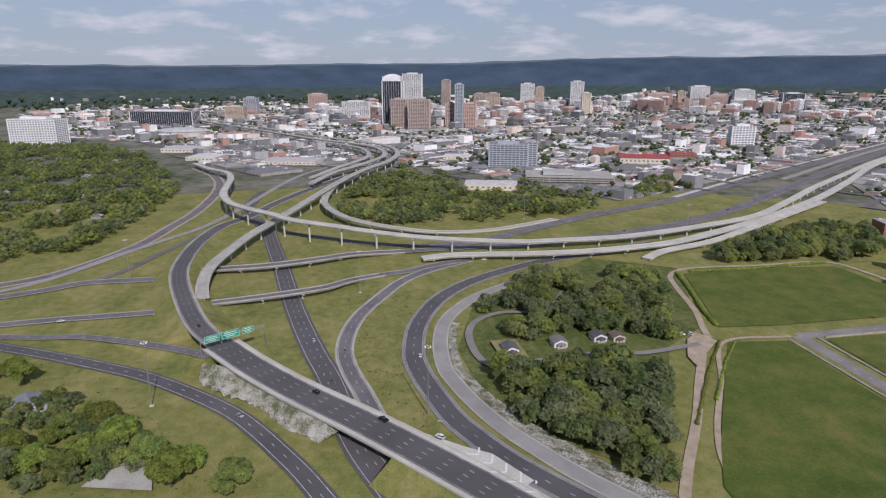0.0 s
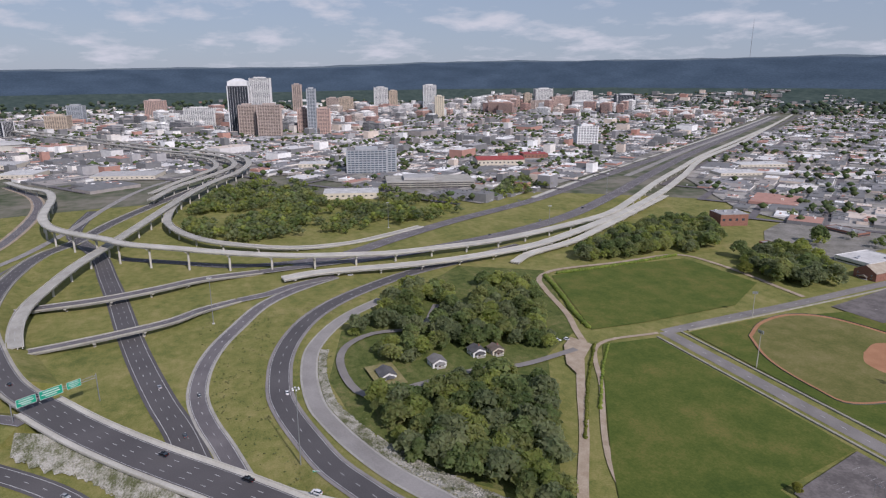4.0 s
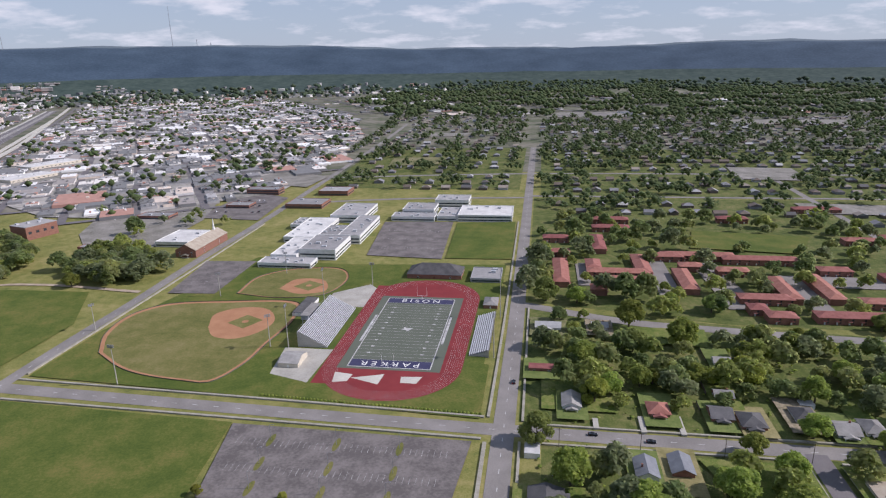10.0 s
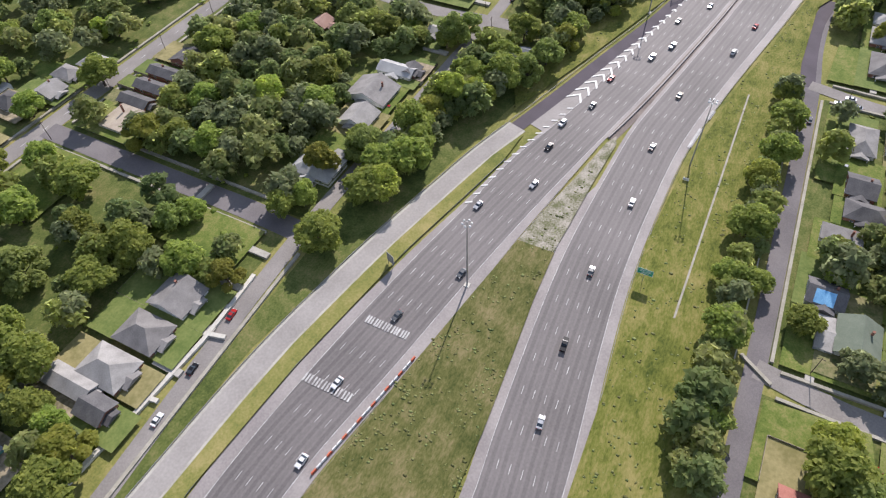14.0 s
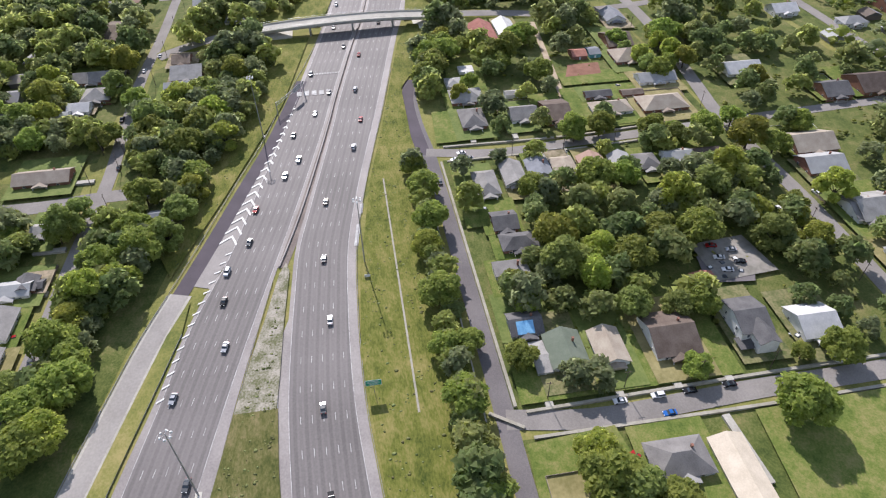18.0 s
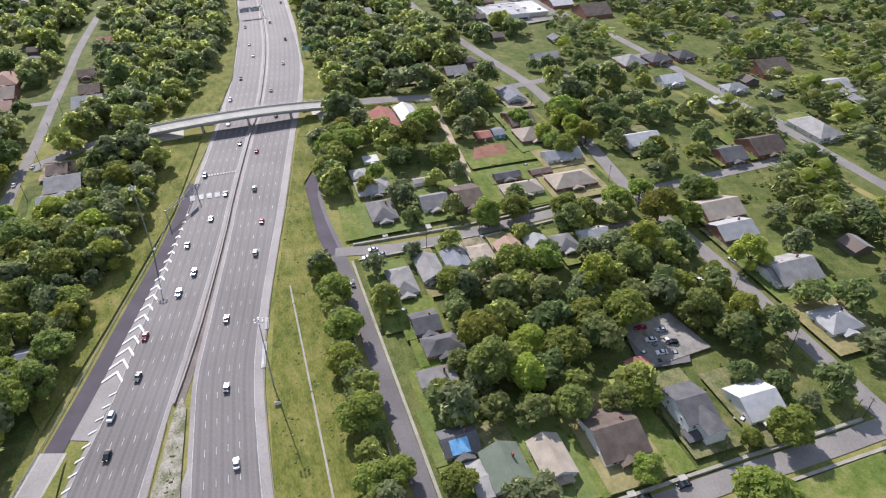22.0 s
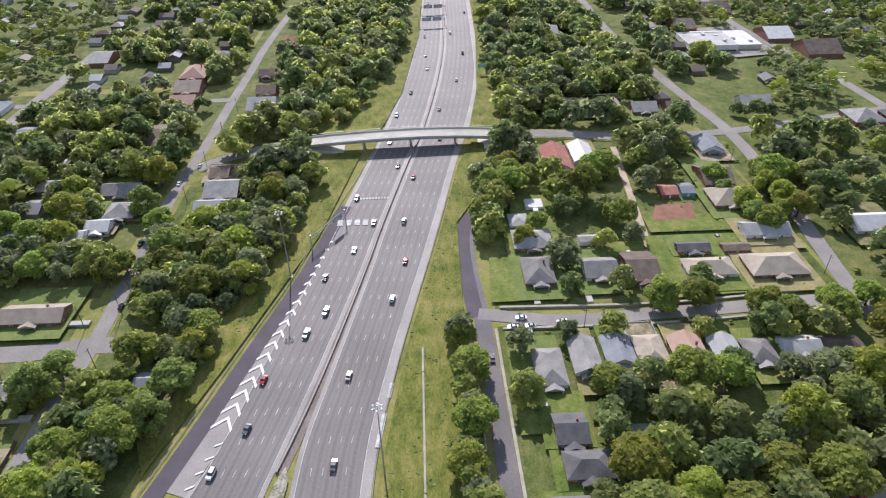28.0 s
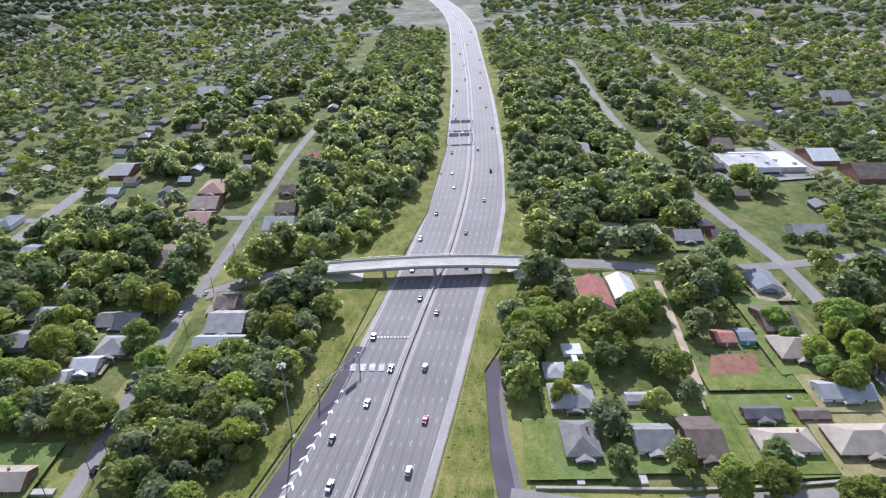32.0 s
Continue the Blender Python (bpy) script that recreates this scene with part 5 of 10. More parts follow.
def stadium():
    outline("stadium_lawn", [(-40, -40), (82, -48), (82, 10), (68, 14), (66, 140), (82, 150), (82, 160), (-20, 160), (-40, 20)], TURF, "mown lawn round the running track", "lawn")
    for pts in ([(-42, -14), (-17, -22), (-15, 20), (-46, 20)], [(-14, 90), (-14, 128), (-22, 138), (-46, 116), (-44, 90)]):
        outline("concourse", pts, CONCRETE, "pale concrete apron beside the grandstand", "pavement")
    root = thing("running_track", "red eight-lane running track round the pitch", "track", kind="structure")
    b = Build()
    z = lift()
    # the track reaches further along one straight, for the sprint start
    b.face(*[(x, y, z) for x, y in oval(26, 57, 41, 94, 40, 14)])
    b.face((-15, -22, z + 0.005), (2, -22, z + 0.005), (2, 136, z + 0.005), (-15, 136, z + 0.005))
    part("track_surface", b, TRACK, root)
    b = Build()
    for k in range(8):
        o = oval(26, 57, 40.3 - 1.22 * k, 93.3 - 1.22 * k, 39.3 - 1.22 * k, 14)
        for p, q in zip(o, o[1:] + o[:1]):
            d = Vector((q[0] - p[0], q[1] - p[1], 0)).normalized() * 0.035
            if math.dist(p, q) > 0.01:
                b.face((p[0] - d.y, p[1] + d.x, z + 0.02), (p[0] + d.y, p[1] - d.x, z + 0.02), (q[0] + d.y, q[1] - d.x, z + 0.02), (q[0] - d.y, q[1] + d.x, z + 0.02))
    part("lane_lines", b, WORNPAINT, root)
    for name, pts, label in (("long_jump_pit", [(-5, -8), (6, -10), (5, -18), (-3, -20)], "pale sand pit"), ("long_jump_pit", [(34, -10), (46, -9), (44, -17), (35, -17)], "pale sand pit"), ("throwing_sector", [(6, -14), (24, -8), (23, -20)], "pale wedge-shaped sector")):
        outline(name, pts, PALECONC, label, parent=root, z=lift() + 0.02)
    root = thing("football_pitch", "green synthetic football pitch with white yard lines", "pitch", kind="structure")
    outline("turf", [(-6, -3), (55, -3), (55, 114), (-6, 114)], SYNTH, "", parent=root, z=lift() + 0.03)
    z = lift() + 0.05
    W, L = 48.77, 109.73
    for y0, y1 in ((0.3, 9.0), (L - 9.0, L - 0.3)):
        outline("end_zone", [(0.3, y0), (W - 0.3, y0), (W - 0.3, y1), (0.3, y1)], NAVY, "navy blue painted end zone", parent=root, z=z)
    z += 0.02
    b = Build()
    for x0, y0, x1, y1 in ((-0.5, -0.5, 0.2, L + 0.5), (W - 0.2, -0.5, W + 0.5, L + 0.5), (-0.5, -0.5, W + 0.5, 0.2), (-0.5, L - 0.2, W + 0.5, L + 0.5)):
        b.face((x0, y0, z), (x1, y0, z), (x1, y1, z), (x0, y1, z))
    for i in range(21):
        y = 9.14 + 4.572 * i
        b.face((0, y - 0.09, z), (W, y - 0.09, z), (W, y + 0.09, z), (0, y + 0.09, z))
    for x in (-2.6, W + 1.0):
        b.face((x, 34, z), (x + 1.6, 34, z), (x + 1.6, 77, z), (x, 77, z))
    for i in range(9):
        y = 18.29 + 9.144 * i
        for x in (8, W - 8):
            b.face((x - 1.0, y - 0.8, z + 0.01), (x + 1.0, y - 0.8, z + 0.01), (x + 1.0, y + 0.8, z + 0.01), (x - 1.0, y + 0.8, z + 0.01))
    c = (W / 2, L / 2)
    b.face(*[(c[0] + (5.0 if i % 2 else 2.6) * math.cos(i * 0.7), c[1] + (3.2 if i % 2 else 1.8) * math.sin(i * 0.7), z + 0.012) for i in range(9)])
    part("yard_lines", b, WORNPAINT, root)
    letters("PARKER", W / 2, 4.6, 7.4, z + 0.01, 180, root, PAINT)
    letters("BISON", W / 2, L - 4.6, 7.4, z + 0.01, 0, root, PAINT)
    for y in (-0.5, L + 0.5):
        g = thing("goal_post", "white slingshot goal post behind the end line", "goal", "goal posts of the pitch", m=pose(W / 2, y, 0))
        b = Build()
        b.tube((0, 0, 0), (0, 0, 3.1), 0.12, 0.12, 8)
        part("post", b, TRIM, g)
        b = Build()
        b.tube((-3.6, 0, 3.1), (3.6, 0, 3.1), 0.09, 0.09, 8)
        part("crossbar", b, TRIM, g)
        for x in (-3.55, 3.55):
            b = Build()
            b.tube((x, 0, 3.1), (x, 0, 9.5), 0.08, 0.06, 8)
            part("upright", b, TRIM, g)


def bleacher(x0, x1, y0, y1, rows, z0, z1, label):
    """A grandstand whose rows climb from x0 to x1 along the line y0 to y1."""
    root = thing("grandstand", label, "grandstand")
    w = (x1 - x0) / rows
    for i in range(rows):
        z = z0 + (z1 - z0) * i / (rows - 1)
        a, c = sorted((x0 + w * i, x0 + w * (i + 1)))
        b = Build()
        b.box(a, y0, z - 0.25, c, y1, z)
        part("tread", b, TREAD, root)
        b = Build()
        s = a if w > 0 else c - abs(w) * 0.4
        b.box(s, y0, z + 0.1, s + abs(w) * 0.4, y1, z + 0.4)
        part("bench", b, BLEACH, root)
    for k in range(7):
        y = y0 + (y1 - y0) * k / 6
        b = Build()
        n = len(b.v)
        b.v += [(x0, y - 0.2, 0), (x1, y - 0.2, 0), (x1, y - 0.2, z1 - 0.3), (x0, y - 0.2, z0 - 0.3), (x0, y + 0.2, 0), (x1, y + 0.2, 0), (x1, y + 0.2, z1 - 0.3), (x0, y + 0.2, z0 - 0.3)]
        b.f += [(0, 1, 2, 3), (7, 6, 5, 4), (2, 6, 7, 3), (1, 5, 6, 2)]
        part("support_frame", b, CONCRETE, root)
    b = Build()
    for k in range(9):
        y = y0 + (y1 - y0) * k / 8
        b.tube((x1, y, z1), (x1, y, z1 + 1.2), 0.05, 0.05, 5)
    b.tube((x1, y0, z1 + 1.2), (x1, y1, z1 + 1.2), 0.05, 0.05, 5)
    part("railing", b, STEEL, root)
    TAKEN.append(((x0 + x1) / 2, (y0 + y1) / 2, abs(x1 - x0) / 2 + 2, (y1 - y0) / 2 + 2))
    return root


BLEACH = material("bleacher aluminium", (0.5, 0.51, 0.53), (0.65, 0.66, 0.68), 0.4, 0.6)
# darker than the benches, so that the rows stand apart
TREAD = material("dark bleacher treads", (0.18, 0.18, 0.19), (0.27, 0.27, 0.28), 0.4, 0.8)
stadium()
bleacher(-19.5, -38.5, 22, 86, 20, 1.2, 10.5, "large grey aluminium grandstand above a concrete apron")
bleacher(69, 81, 20, 81, 9, 0.9, 4.5, "small grey aluminium bleachers beside the track")
hut(-34, 2, 12, 16, 0, "g", "side", "cream", 3.2, "kiosk", "cream kiosk with a grey gabled roof near the stand")
hut(-56, 84, 9, 30, 0, "d", "flat", "white", 3.2, "dugout", "low dark-roofed dugout behind the grandstand")
hut(76, 104, 10, 16, 0, "g", "hip", "brick", 3.0, "changing_room", "brick changing room with a grey hipped roof")


def press_box():
    root = thing("press_box", "dark glazed press box raised behind the stand", "building")
    b = Build()
    b.box(-44, 44, 9.0, -39, 66, 12.0)
    part("cabin", b, WALLS["grey"], root)
    b = Build()
    b.box(-38.98, 45, 10.2, -38.9, 65, 11.5)
    part("window_band", b, PANE, root)
    b = Build()
    b.box(-44.5, 43.5, 12.0, -38.3, 66.5, 12.3)
    part("roof", b, ROOFS["g"], root)
    for y in (45, 55, 65):
        b = Build()
        b.box(-43.6, y - 0.2, 0, -43.2, y + 0.2, 9.0)
        part("leg", b, STEEL, root)


press_box()


def floodlight(x, y, h, label="tall steel floodlight mast with a bank of lamps", turn=0):
    root = thing("floodlight", label, "floodlight", "floodlights of the sports ground", m=pose(x, y, 0, 0, 0, turn))
    b = Build()
    b.tube((0, 0, 0), (0, 0, h), 0.34, 0.16, 8)
    part("mast", b, CONCRETE, root)
    b = Build()
    for z in (h - 0.3, h - 1.3):
        b.box(-2.0, -0.12, z, 2.0, 0.12, z + 0.12)
    part("crossarm", b, STEEL, root)
    b = Build()
    for z in (h, h - 1.0):
        for i in range(4):
            b.box(-1.9 + i, -0.55, z - 0.3, -1.2 + i, 0.1, z + 0.4, None, 0.08)
    part("lamp_bank", b, STEEL, root)
    return root


for x, y, h, turn in ((-44, 20, 29, 90), (-44, 90, 29, 90), (84, 20, 28, -90), (84, 82, 28, -90), (-123, -35, 24, 0), (-186, 33, 19, 60), (-56, 20, 22, 40), (-131, 102, 19, 30), (-20, 136, 19, 0), (-100, 158, 19, 180)):
    floodlight(x, y, h, turn=turn)

# ---- ball fields ----
def ball_field(name, pts, clay, home, label):
    root = thing(name, label, "ball field", kind="structure")
    cx, cy = sum(p[0] for p in pts) / len(pts), sum(p[1] for p in pts) / len(pts)
    smooth = [(p.x, p.y) for p in spline([(*p, 0) for p in pts + pts[:1]], 5.0)][:-1]
    outline("warning_track", smooth, CLAY, "orange clay edge", parent=root)
    outline("outfield", [(cx + (x - cx) * 0.955, cy + (y - cy) * 0.955) for x, y in smooth], DRYTURF, "", parent=root)
    k = [(p.x, p.y) for p in spline([(*p, 0) for p in clay + clay[:1]], 3.0)][:-1]
    outline("infield_clay", k, CLAY, "orange clay infield", parent=root)
    kx, ky = sum(p[0] for p in clay) / len(clay), sum(p[1] for p in clay) / len(clay)
    outline("infield_grass", [(kx + 12 * math.cos(g) + 3, ky + 12 * math.sin(g) + 2) for g in (0.3, 1.87, 3.44, 5.0)], DRYTURF, "", parent=root)
    outline("pitching_mound", [(kx + 3 + 2.4 * math.cos(0.52 * i), ky + 2 + 2.4 * math.sin(0.52 * i)) for i in range(12)], CLAY, "round clay mound", parent=root)
    b = Build()
    line = [Vector((x, y, 0)) for x, y in smooth + smooth[:1]]
    girder(b, line, sides(line), 0.0, 0.05, 0, 1.1)
    part("fence", b, DARKFENCE, root, "low dark chain-link fence")
    OPEN.append([(cx + (x - cx) * 1.06, cy + (y - cy) * 1.06) for x, y in smooth])


DARKFENCE = material("dark green fence mesh", (0.07, 0.075, 0.06), (0.14, 0.145, 0.12), 0.6, 0.8)
ball_field("baseball_field", [(-160, 0), (-134, -17), (-115, -24), (-88, -28), (-72, -28), (-62, -4), (-60, 24), (-57, 62), (-66, 94), (-119, 92), (-164, 81), (-178, 60), (-175, 28)], [(-111, 45), (-117, 68), (-103, 81), (-84, 80), (-70, 60), (-72, 42), (-84, 29), (-100, 31)], None, "baseball field with orange clay infield and dry turf")
ball_field("softball_field", [(-121, 108), (-120, 148), (-97, 170), (-58, 174), (-44, 150), (-52, 112), (-85, 102)], [(-92, 122), (-86, 144), (-64, 145), (-54, 120), (-72, 112)], None, "smaller softball field with red clay infield")

# ---- car parks and courts ----
def car_park(name, pts, mat, label, rows=()):
    root = thing(name, label, "car park", kind="structure")
    outline("surface", pts, mat, "", parent=root)
    OPEN.append(pts)
    b = Build()
    z = lift() + 0.02
    for x0, y0, x1, y1, n in rows:
        for i in range(n + 1):
            x, y = x0 + (x1 - x0) * i / n, y0 + (y1 - y0) * i / n
            b.face((x - 0.05, y - 2.6, z), (x + 0.05, y - 2.6, z), (x + 0.05, y + 2.6, z), (x - 0.05, y + 2.6, z))
    if b.f:
        part("bay_lines", b, WORNPAINT, root)
    return root


DRYFIELD = meadow("dry pale field", ((0.085, 0.105, 0.035), (0.165, 0.16, 0.075), (0.27, 0.23, 0.14)), 0.02, 0.09, 0.9)
TOWNLOT = material("grey lot", (0.14, 0.135, 0.11), (0.3, 0.28, 0.255), 0.05, 0.95, fine=0.5)
CRACKED = material("cracked car park asphalt", (0.112, 0.1, 0.096), (0.195, 0.175, 0.166), 0.09, 0.95, fine=0.8, spread=(0.4, 0.6))
car_park("car_park", [(-39, -66), (80, -68), (75, -124), (-29, -121)], CRACKED, "large empty car park of cracked grey asphalt", [(-30, -80, 70, -80, 36), (-26, -100, 68, -100, 34)])
car_park("school_car_park", [(-46, 214), (-58, 336), (17, 340), (24, 208)], CRACKED, "school car park with faded bays", [(-40, 240, 14, 240, 20), (-44, 270, 12, 270, 20), (-48, 300, 10, 300, 20)])
car_park("court", [(-176, 104), (-186, 185), (-140, 188), (-138, 106)], CRACKED, "dark ball court with basketball hoops", [(-170, 130, -146, 130, 2)])
car_park("shop_car_park", [(-282, 340), (-204, 334), (-214, 452), (-284, 492)], CRACKED, "shop car park with rows of parked cars", [(-276, 370, -212, 368, 22), (-276, 400, -214, 400, 22), (-278, 430, -216, 430, 22)])
outline("shop_yard", [(-330, 214), (-262, 206), (-268, 330), (-296, 420), (-400, 330), (-372, 262)], TOWNLOT, "bare grey lot with worn grass edges", "yard")
for pts in ([(140, 206), (150, 206), (150, 150), (140, 150)], [(198, 236), (214, 236), (214, 132), (198, 132)], [(236, 214), (256, 214), (262, 110), (240, 110)], [(296, 186), (310, 186), (310, 112), (296, 112)], [(322, 186), (376, 186), (376, 160), (322, 160)], [(392, 130), (404, 130), (404, 88), (392, 88)]):
    outline("court_paving", pts, PALEASPH, "worn paved yard between the red-roofed flats", "yard")
outline("school_lawn", [(27, 210), (22, 336), (84, 345), (86, 212)], TURF, "mown rectangular school lawn", "lawn")
OPEN.append([(20, 200), (20, 345), (88, 348), (88, 205)])
for pts in ([(-322, -52), (-325, 96), (-206, 96), (-208, -80), (-260, -70)], [(-186, -104), (-184, -40), (90, -50), (90, -215), (20, -210), (-60, -200), (-100, -160)], [(-60, -60), (88, -60), (88, 200), (-60, 200)], [(-200, 98), (-200, 200), (-60, 200), (-60, 98)], [(-190, -50), (-190, 100), (-50, 100), (-50, -50)]):
    OPEN.append(pts)


def island(x, y, lamp=True):
    """A small kerbed planting island with a lamp in the car park."""
    root = thing("planting_island", "small kerbed grass island in the car park", "island", "islands of the car park", m=pose(x, y, 0))
    b = Build()
    b.prism([(1.7 * math.cos(a), 5.5 * math.sin(a)) for a in [0.39 * i for i in range(16)]], 0, 0.62)
    part("kerb", b, CONCRETE, root)
    b = Build()
    b.prism([(1.5 * math.cos(a), 5.3 * math.sin(a)) for a in [0.39 * i for i in range(16)]], 0.6, 0.68)
    part("grass", b, DRYTURF, root)
    street_lamp(x, y, 9.0)


def street_lamp(x, y, h=9.0, turn=0, z=0.0):
    root = thing("street_lamp", "slim grey street lamp with a single arm", "street lamp", "street lamps", m=pose(x, y, z, 0, 0, turn))
    b = Build()
    b.tube((0, 0, 0), (0, 0, h), 0.13, 0.08, 6)
    part("pole", b, STEEL, root)
    b = Build()
    b.tube((0, 0, h - 0.1), (1.8, 0, h + 0.2), 0.05, 0.05, 5)
    part("arm", b, STEEL, root)
    b = Build()
    b.box(1.5, -0.18, h + 0.08, 2.3, 0.18, h + 0.26, None, 0.05)
    part("lantern", b, STEEL, root)
    return root


for x, y in ((-14, -78), (-12, -96), (-9, -113), (18, -78), (20, -96), (22, -113), (48, -78), (49, -96), (50, -113)):
    island(x, y)

# footways, kerbs and hedges round the fields
for pts, w in (([(-184, -57), (-40, -61), (84, -65)], 1.8), ([(-184, -36), (-40, -41), (84, -46)], 1.8), ([(86, -46), (87, 60), (87, 345)], 1.8), ([(86, -68), (86, -215)], 2.2), ([(102, -66), (102, -190)], 1.6), ([(103, -48), (103, 100)], 1.6), ([(112, -66), (225, -66)], 1.5), ([(112, -50), (400, -52)], 1.5), ([(240, -67), (400, -68)], 1.5), ([(225, -70), (225, -185)], 1.5), ([(240, -70), (240, -185)], 1.5), ([(112, -205), (222, -202)], 1.5), ([(-184, -30), (-185, 100), (-190, 320)], 1.6)):
    slab("footway", pts, w * 0.8, WALKWAY, "narrow pale concrete footway along the street")


def hedge(pts, h=1.6, w=1.6, label="dark clipped hedge along the fence"):
    """A long hedge of leaf sprays over a dark core."""
    line = spline([(*p, 0) for p in pts], 2.0)
    rng = np.random.default_rng(int(abs(pts[0][0]) + abs(pts[0][1])))
    V, F, n = [], [], 0
    for p in line:
        s = rng.uniform(0.8, 1.25)
        V.append(LUMP_V * (1 + 0.4 * (rng.random((len(LUMP_V), 1)) - 0.5)) * np.array((w * 0.75 * s, w * 0.75 * s, h * 0.6 * s)) + np.array((p.x + rng.uniform(-0.3, 0.3), p.y + rng.uniform(-0.3, 0.3), h * 0.5)))
        F.append(LUMP_F + n)
        n += len(LUMP_V)
    tagged(new("hedge", fast_mesh("hedge", np.concatenate(V), np.concatenate(F), LEAF)), label, "hedge", kind="stuff")


hedge([(-36, -38), (20, -41), (82, -44)], 1.2, 1.0)
hedge([(-190, -104), (-150, -138), (-100, -176)], 1.5, 1.2)
hedge([(-330, -54), (-290, -66), (-245, -82), (-216, -90)], 2.2, 2.4, "overgrown dark hedge beside the path")
hedge([(-334, 98), (-330, 20), (-331, -40)], 2.2, 2.0, "overgrown dark hedge beside the path")
hedge([(-186, -96), (-160, -120), (-120, -152)], 1.4, 1.2)

# ---- school and near public buildings ----
FLATROOF = material("pale flat roof felt", (0.4, 0.39, 0.38), (0.6, 0.59, 0.57), 0.1, 0.95, fine=0.6, vary=0.2)
GREYROOF = material("grey gravel roof", (0.24, 0.235, 0.235), (0.36, 0.35, 0.345), 0.1, 0.95, fine=0.6, vary=0.25)
UNIT = material("roof plant sheet metal", (0.45, 0.46, 0.47), (0.6, 0.61, 0.62), 0.5, 0.5, 0.3)


def flat_block(x0, y0, x1, y1, h, wall="white", roof=None, name="building", label="white flat-roofed building", units=3, bands=True, turn=0, seed=1, category="building"):
    """A flat-roofed building: walls, roof, parapet, window bands and roof plant."""
    rng = random.Random(seed + int(abs(x0) * 7 + abs(y0)))
    cx, cy, w, d = (x0 + x1) / 2, (y0 + y1) / 2, abs(x1 - x0), abs(y1 - y0)
    root = thing(name, label, category, m=pose(cx, cy, 0, 0, 0, turn))
    b = Build()
    b.box(-w / 2, -d / 2, -0.2, w / 2, d / 2, h)
    part("wall", b, WALLS[wall], root)
    b = Build()
    b.box(-w / 2 + 0.3, -d / 2 + 0.3, h - 0.1, w / 2 - 0.3, d / 2 - 0.3, h + 0.06)
    part("roof", b, roof or FLATROOF, root)
    b = Build()
    for q in ((-w / 2 - 0.05, -d / 2 - 0.05, w / 2 + 0.05, -d / 2 + 0.32), (-w / 2 - 0.05, d / 2 - 0.32, w / 2 + 0.05, d / 2 + 0.05), (-w / 2 - 0.05, -d / 2 + 0.32, -w / 2 + 0.32, d / 2 - 0.32), (w / 2 - 0.32, -d / 2 + 0.32, w / 2 + 0.05, d / 2 - 0.32)):
        b.box(q[0], q[1], h - 0.2, q[2], q[3], h + 0.55)
    part("parapet", b, WALLS[wall], root)
    for i in range(units):
        ux, uy = rng.uniform(-w * 0.38, w * 0.38), rng.uniform(-d * 0.38, d * 0.38)
        s = rng.uniform(0.8, 2.2)
        b = Build()
        b.box(ux - s, uy - s * 0.7, h + 0.05, ux + s, uy + s * 0.7, h + rng.uniform(0.9, 2.0), None, 0.1)
        part("roof_unit", b, UNIT, root)
    if bands:
        for z in [1.1 + 3.3 * i for i in range(max(1, int(h / 3.4)))]:
            for s in (-1, 1):
                b = Build()
                b.box(-w / 2 + 1, s * d / 2 - 0.06, z, w / 2 - 1, s * d / 2 + 0.06, z + 1.4)
                part("window_band", b, PANE, root)
                b = Build()
                b.box(s * w / 2 - 0.06, -d / 2 + 1, z, s * w / 2 + 0.06, d / 2 - 1, z + 1.4)
                part("window_band", b, PANE, root)
    TAKEN.append((cx, cy, w / 2, d / 2))
    return root


SCHOOL = "white flat-roofed school wing with roof plant"
for q in ((-132, 172, -84, 190, 4.5), (-128, 191, -104, 250, 6), (-104, 198, -70, 246, 9.5), (-140, 251, -108, 330, 5.5), (-108, 262, -84, 300, 5), (-118, 331, -80, 392, 8), (-84, 250, -62, 330, 8.5), (-152, 300, -141, 330, 5)):
    flat_block(*q, "white", FLATROOF if 5 < q[4] < 7 else GREYROOF, "school_wing", SCHOOL, units=7, category="school")
for q in ((-52, 342, -4, 362, 5), (-44, 364, -8, 398, 8), (-2, 346, 20, 390, 5), (21, 344, 80, 392, 7), (-14, 410, 26, 440, 9)):
    flat_block(*q, "white", GREYROOF if q[0] < 20 else None, "school_wing", SCHOOL, units=5, category="school")
house(26, 166, 44, 22, 0, "d", "hip", "brick", h=4.0, porch=False, rise=6.5)
flat_block(56, 150, 80, 178, 3.5, "grey", GREYROOF, "pavilion", "low grey flat-roofed pavilion beside the field house", 2)
flat_block(-262, 226, -228, 272, 5, "white", None, "church_hall", "white flat-roofed church hall", 4)
house(-212, 226, 20, 62, 0, "t", "front", "brick", h=7.0, porch=True, rise=5.5)


def spire(x, y, z):
    root = thing("spire", "slim white spire on the chapel roof", "spire", m=pose(x, y, z))
    b = Build()
    b.box(-1.2, -1.2, -1.5, 1.2, 1.2, 2.0)
    part("base", b, TRIM, root)
    b = Build()
    b.tube((0, 0, 2.0), (0, 0, 12.0), 1.1, 0.05, 8)
    part("needle", b, TRIM, root)


spire(-212, 250, 12.0)
for q in ((-196, 395, -150, 430, 5), (-270, 390, -240, 410, 4), (-350, 330, -310, 350, 4), (-180, 470, -140, 500, 6), (-330, 205, -305, 216, 4), (-280, 470, -235, 490, 7)):
    flat_block(*q, "brick", GREYROOF, "shop", "low brick shop with a gravel roof", 2)


# ---- red-roofed flats ----
FLATS = {}


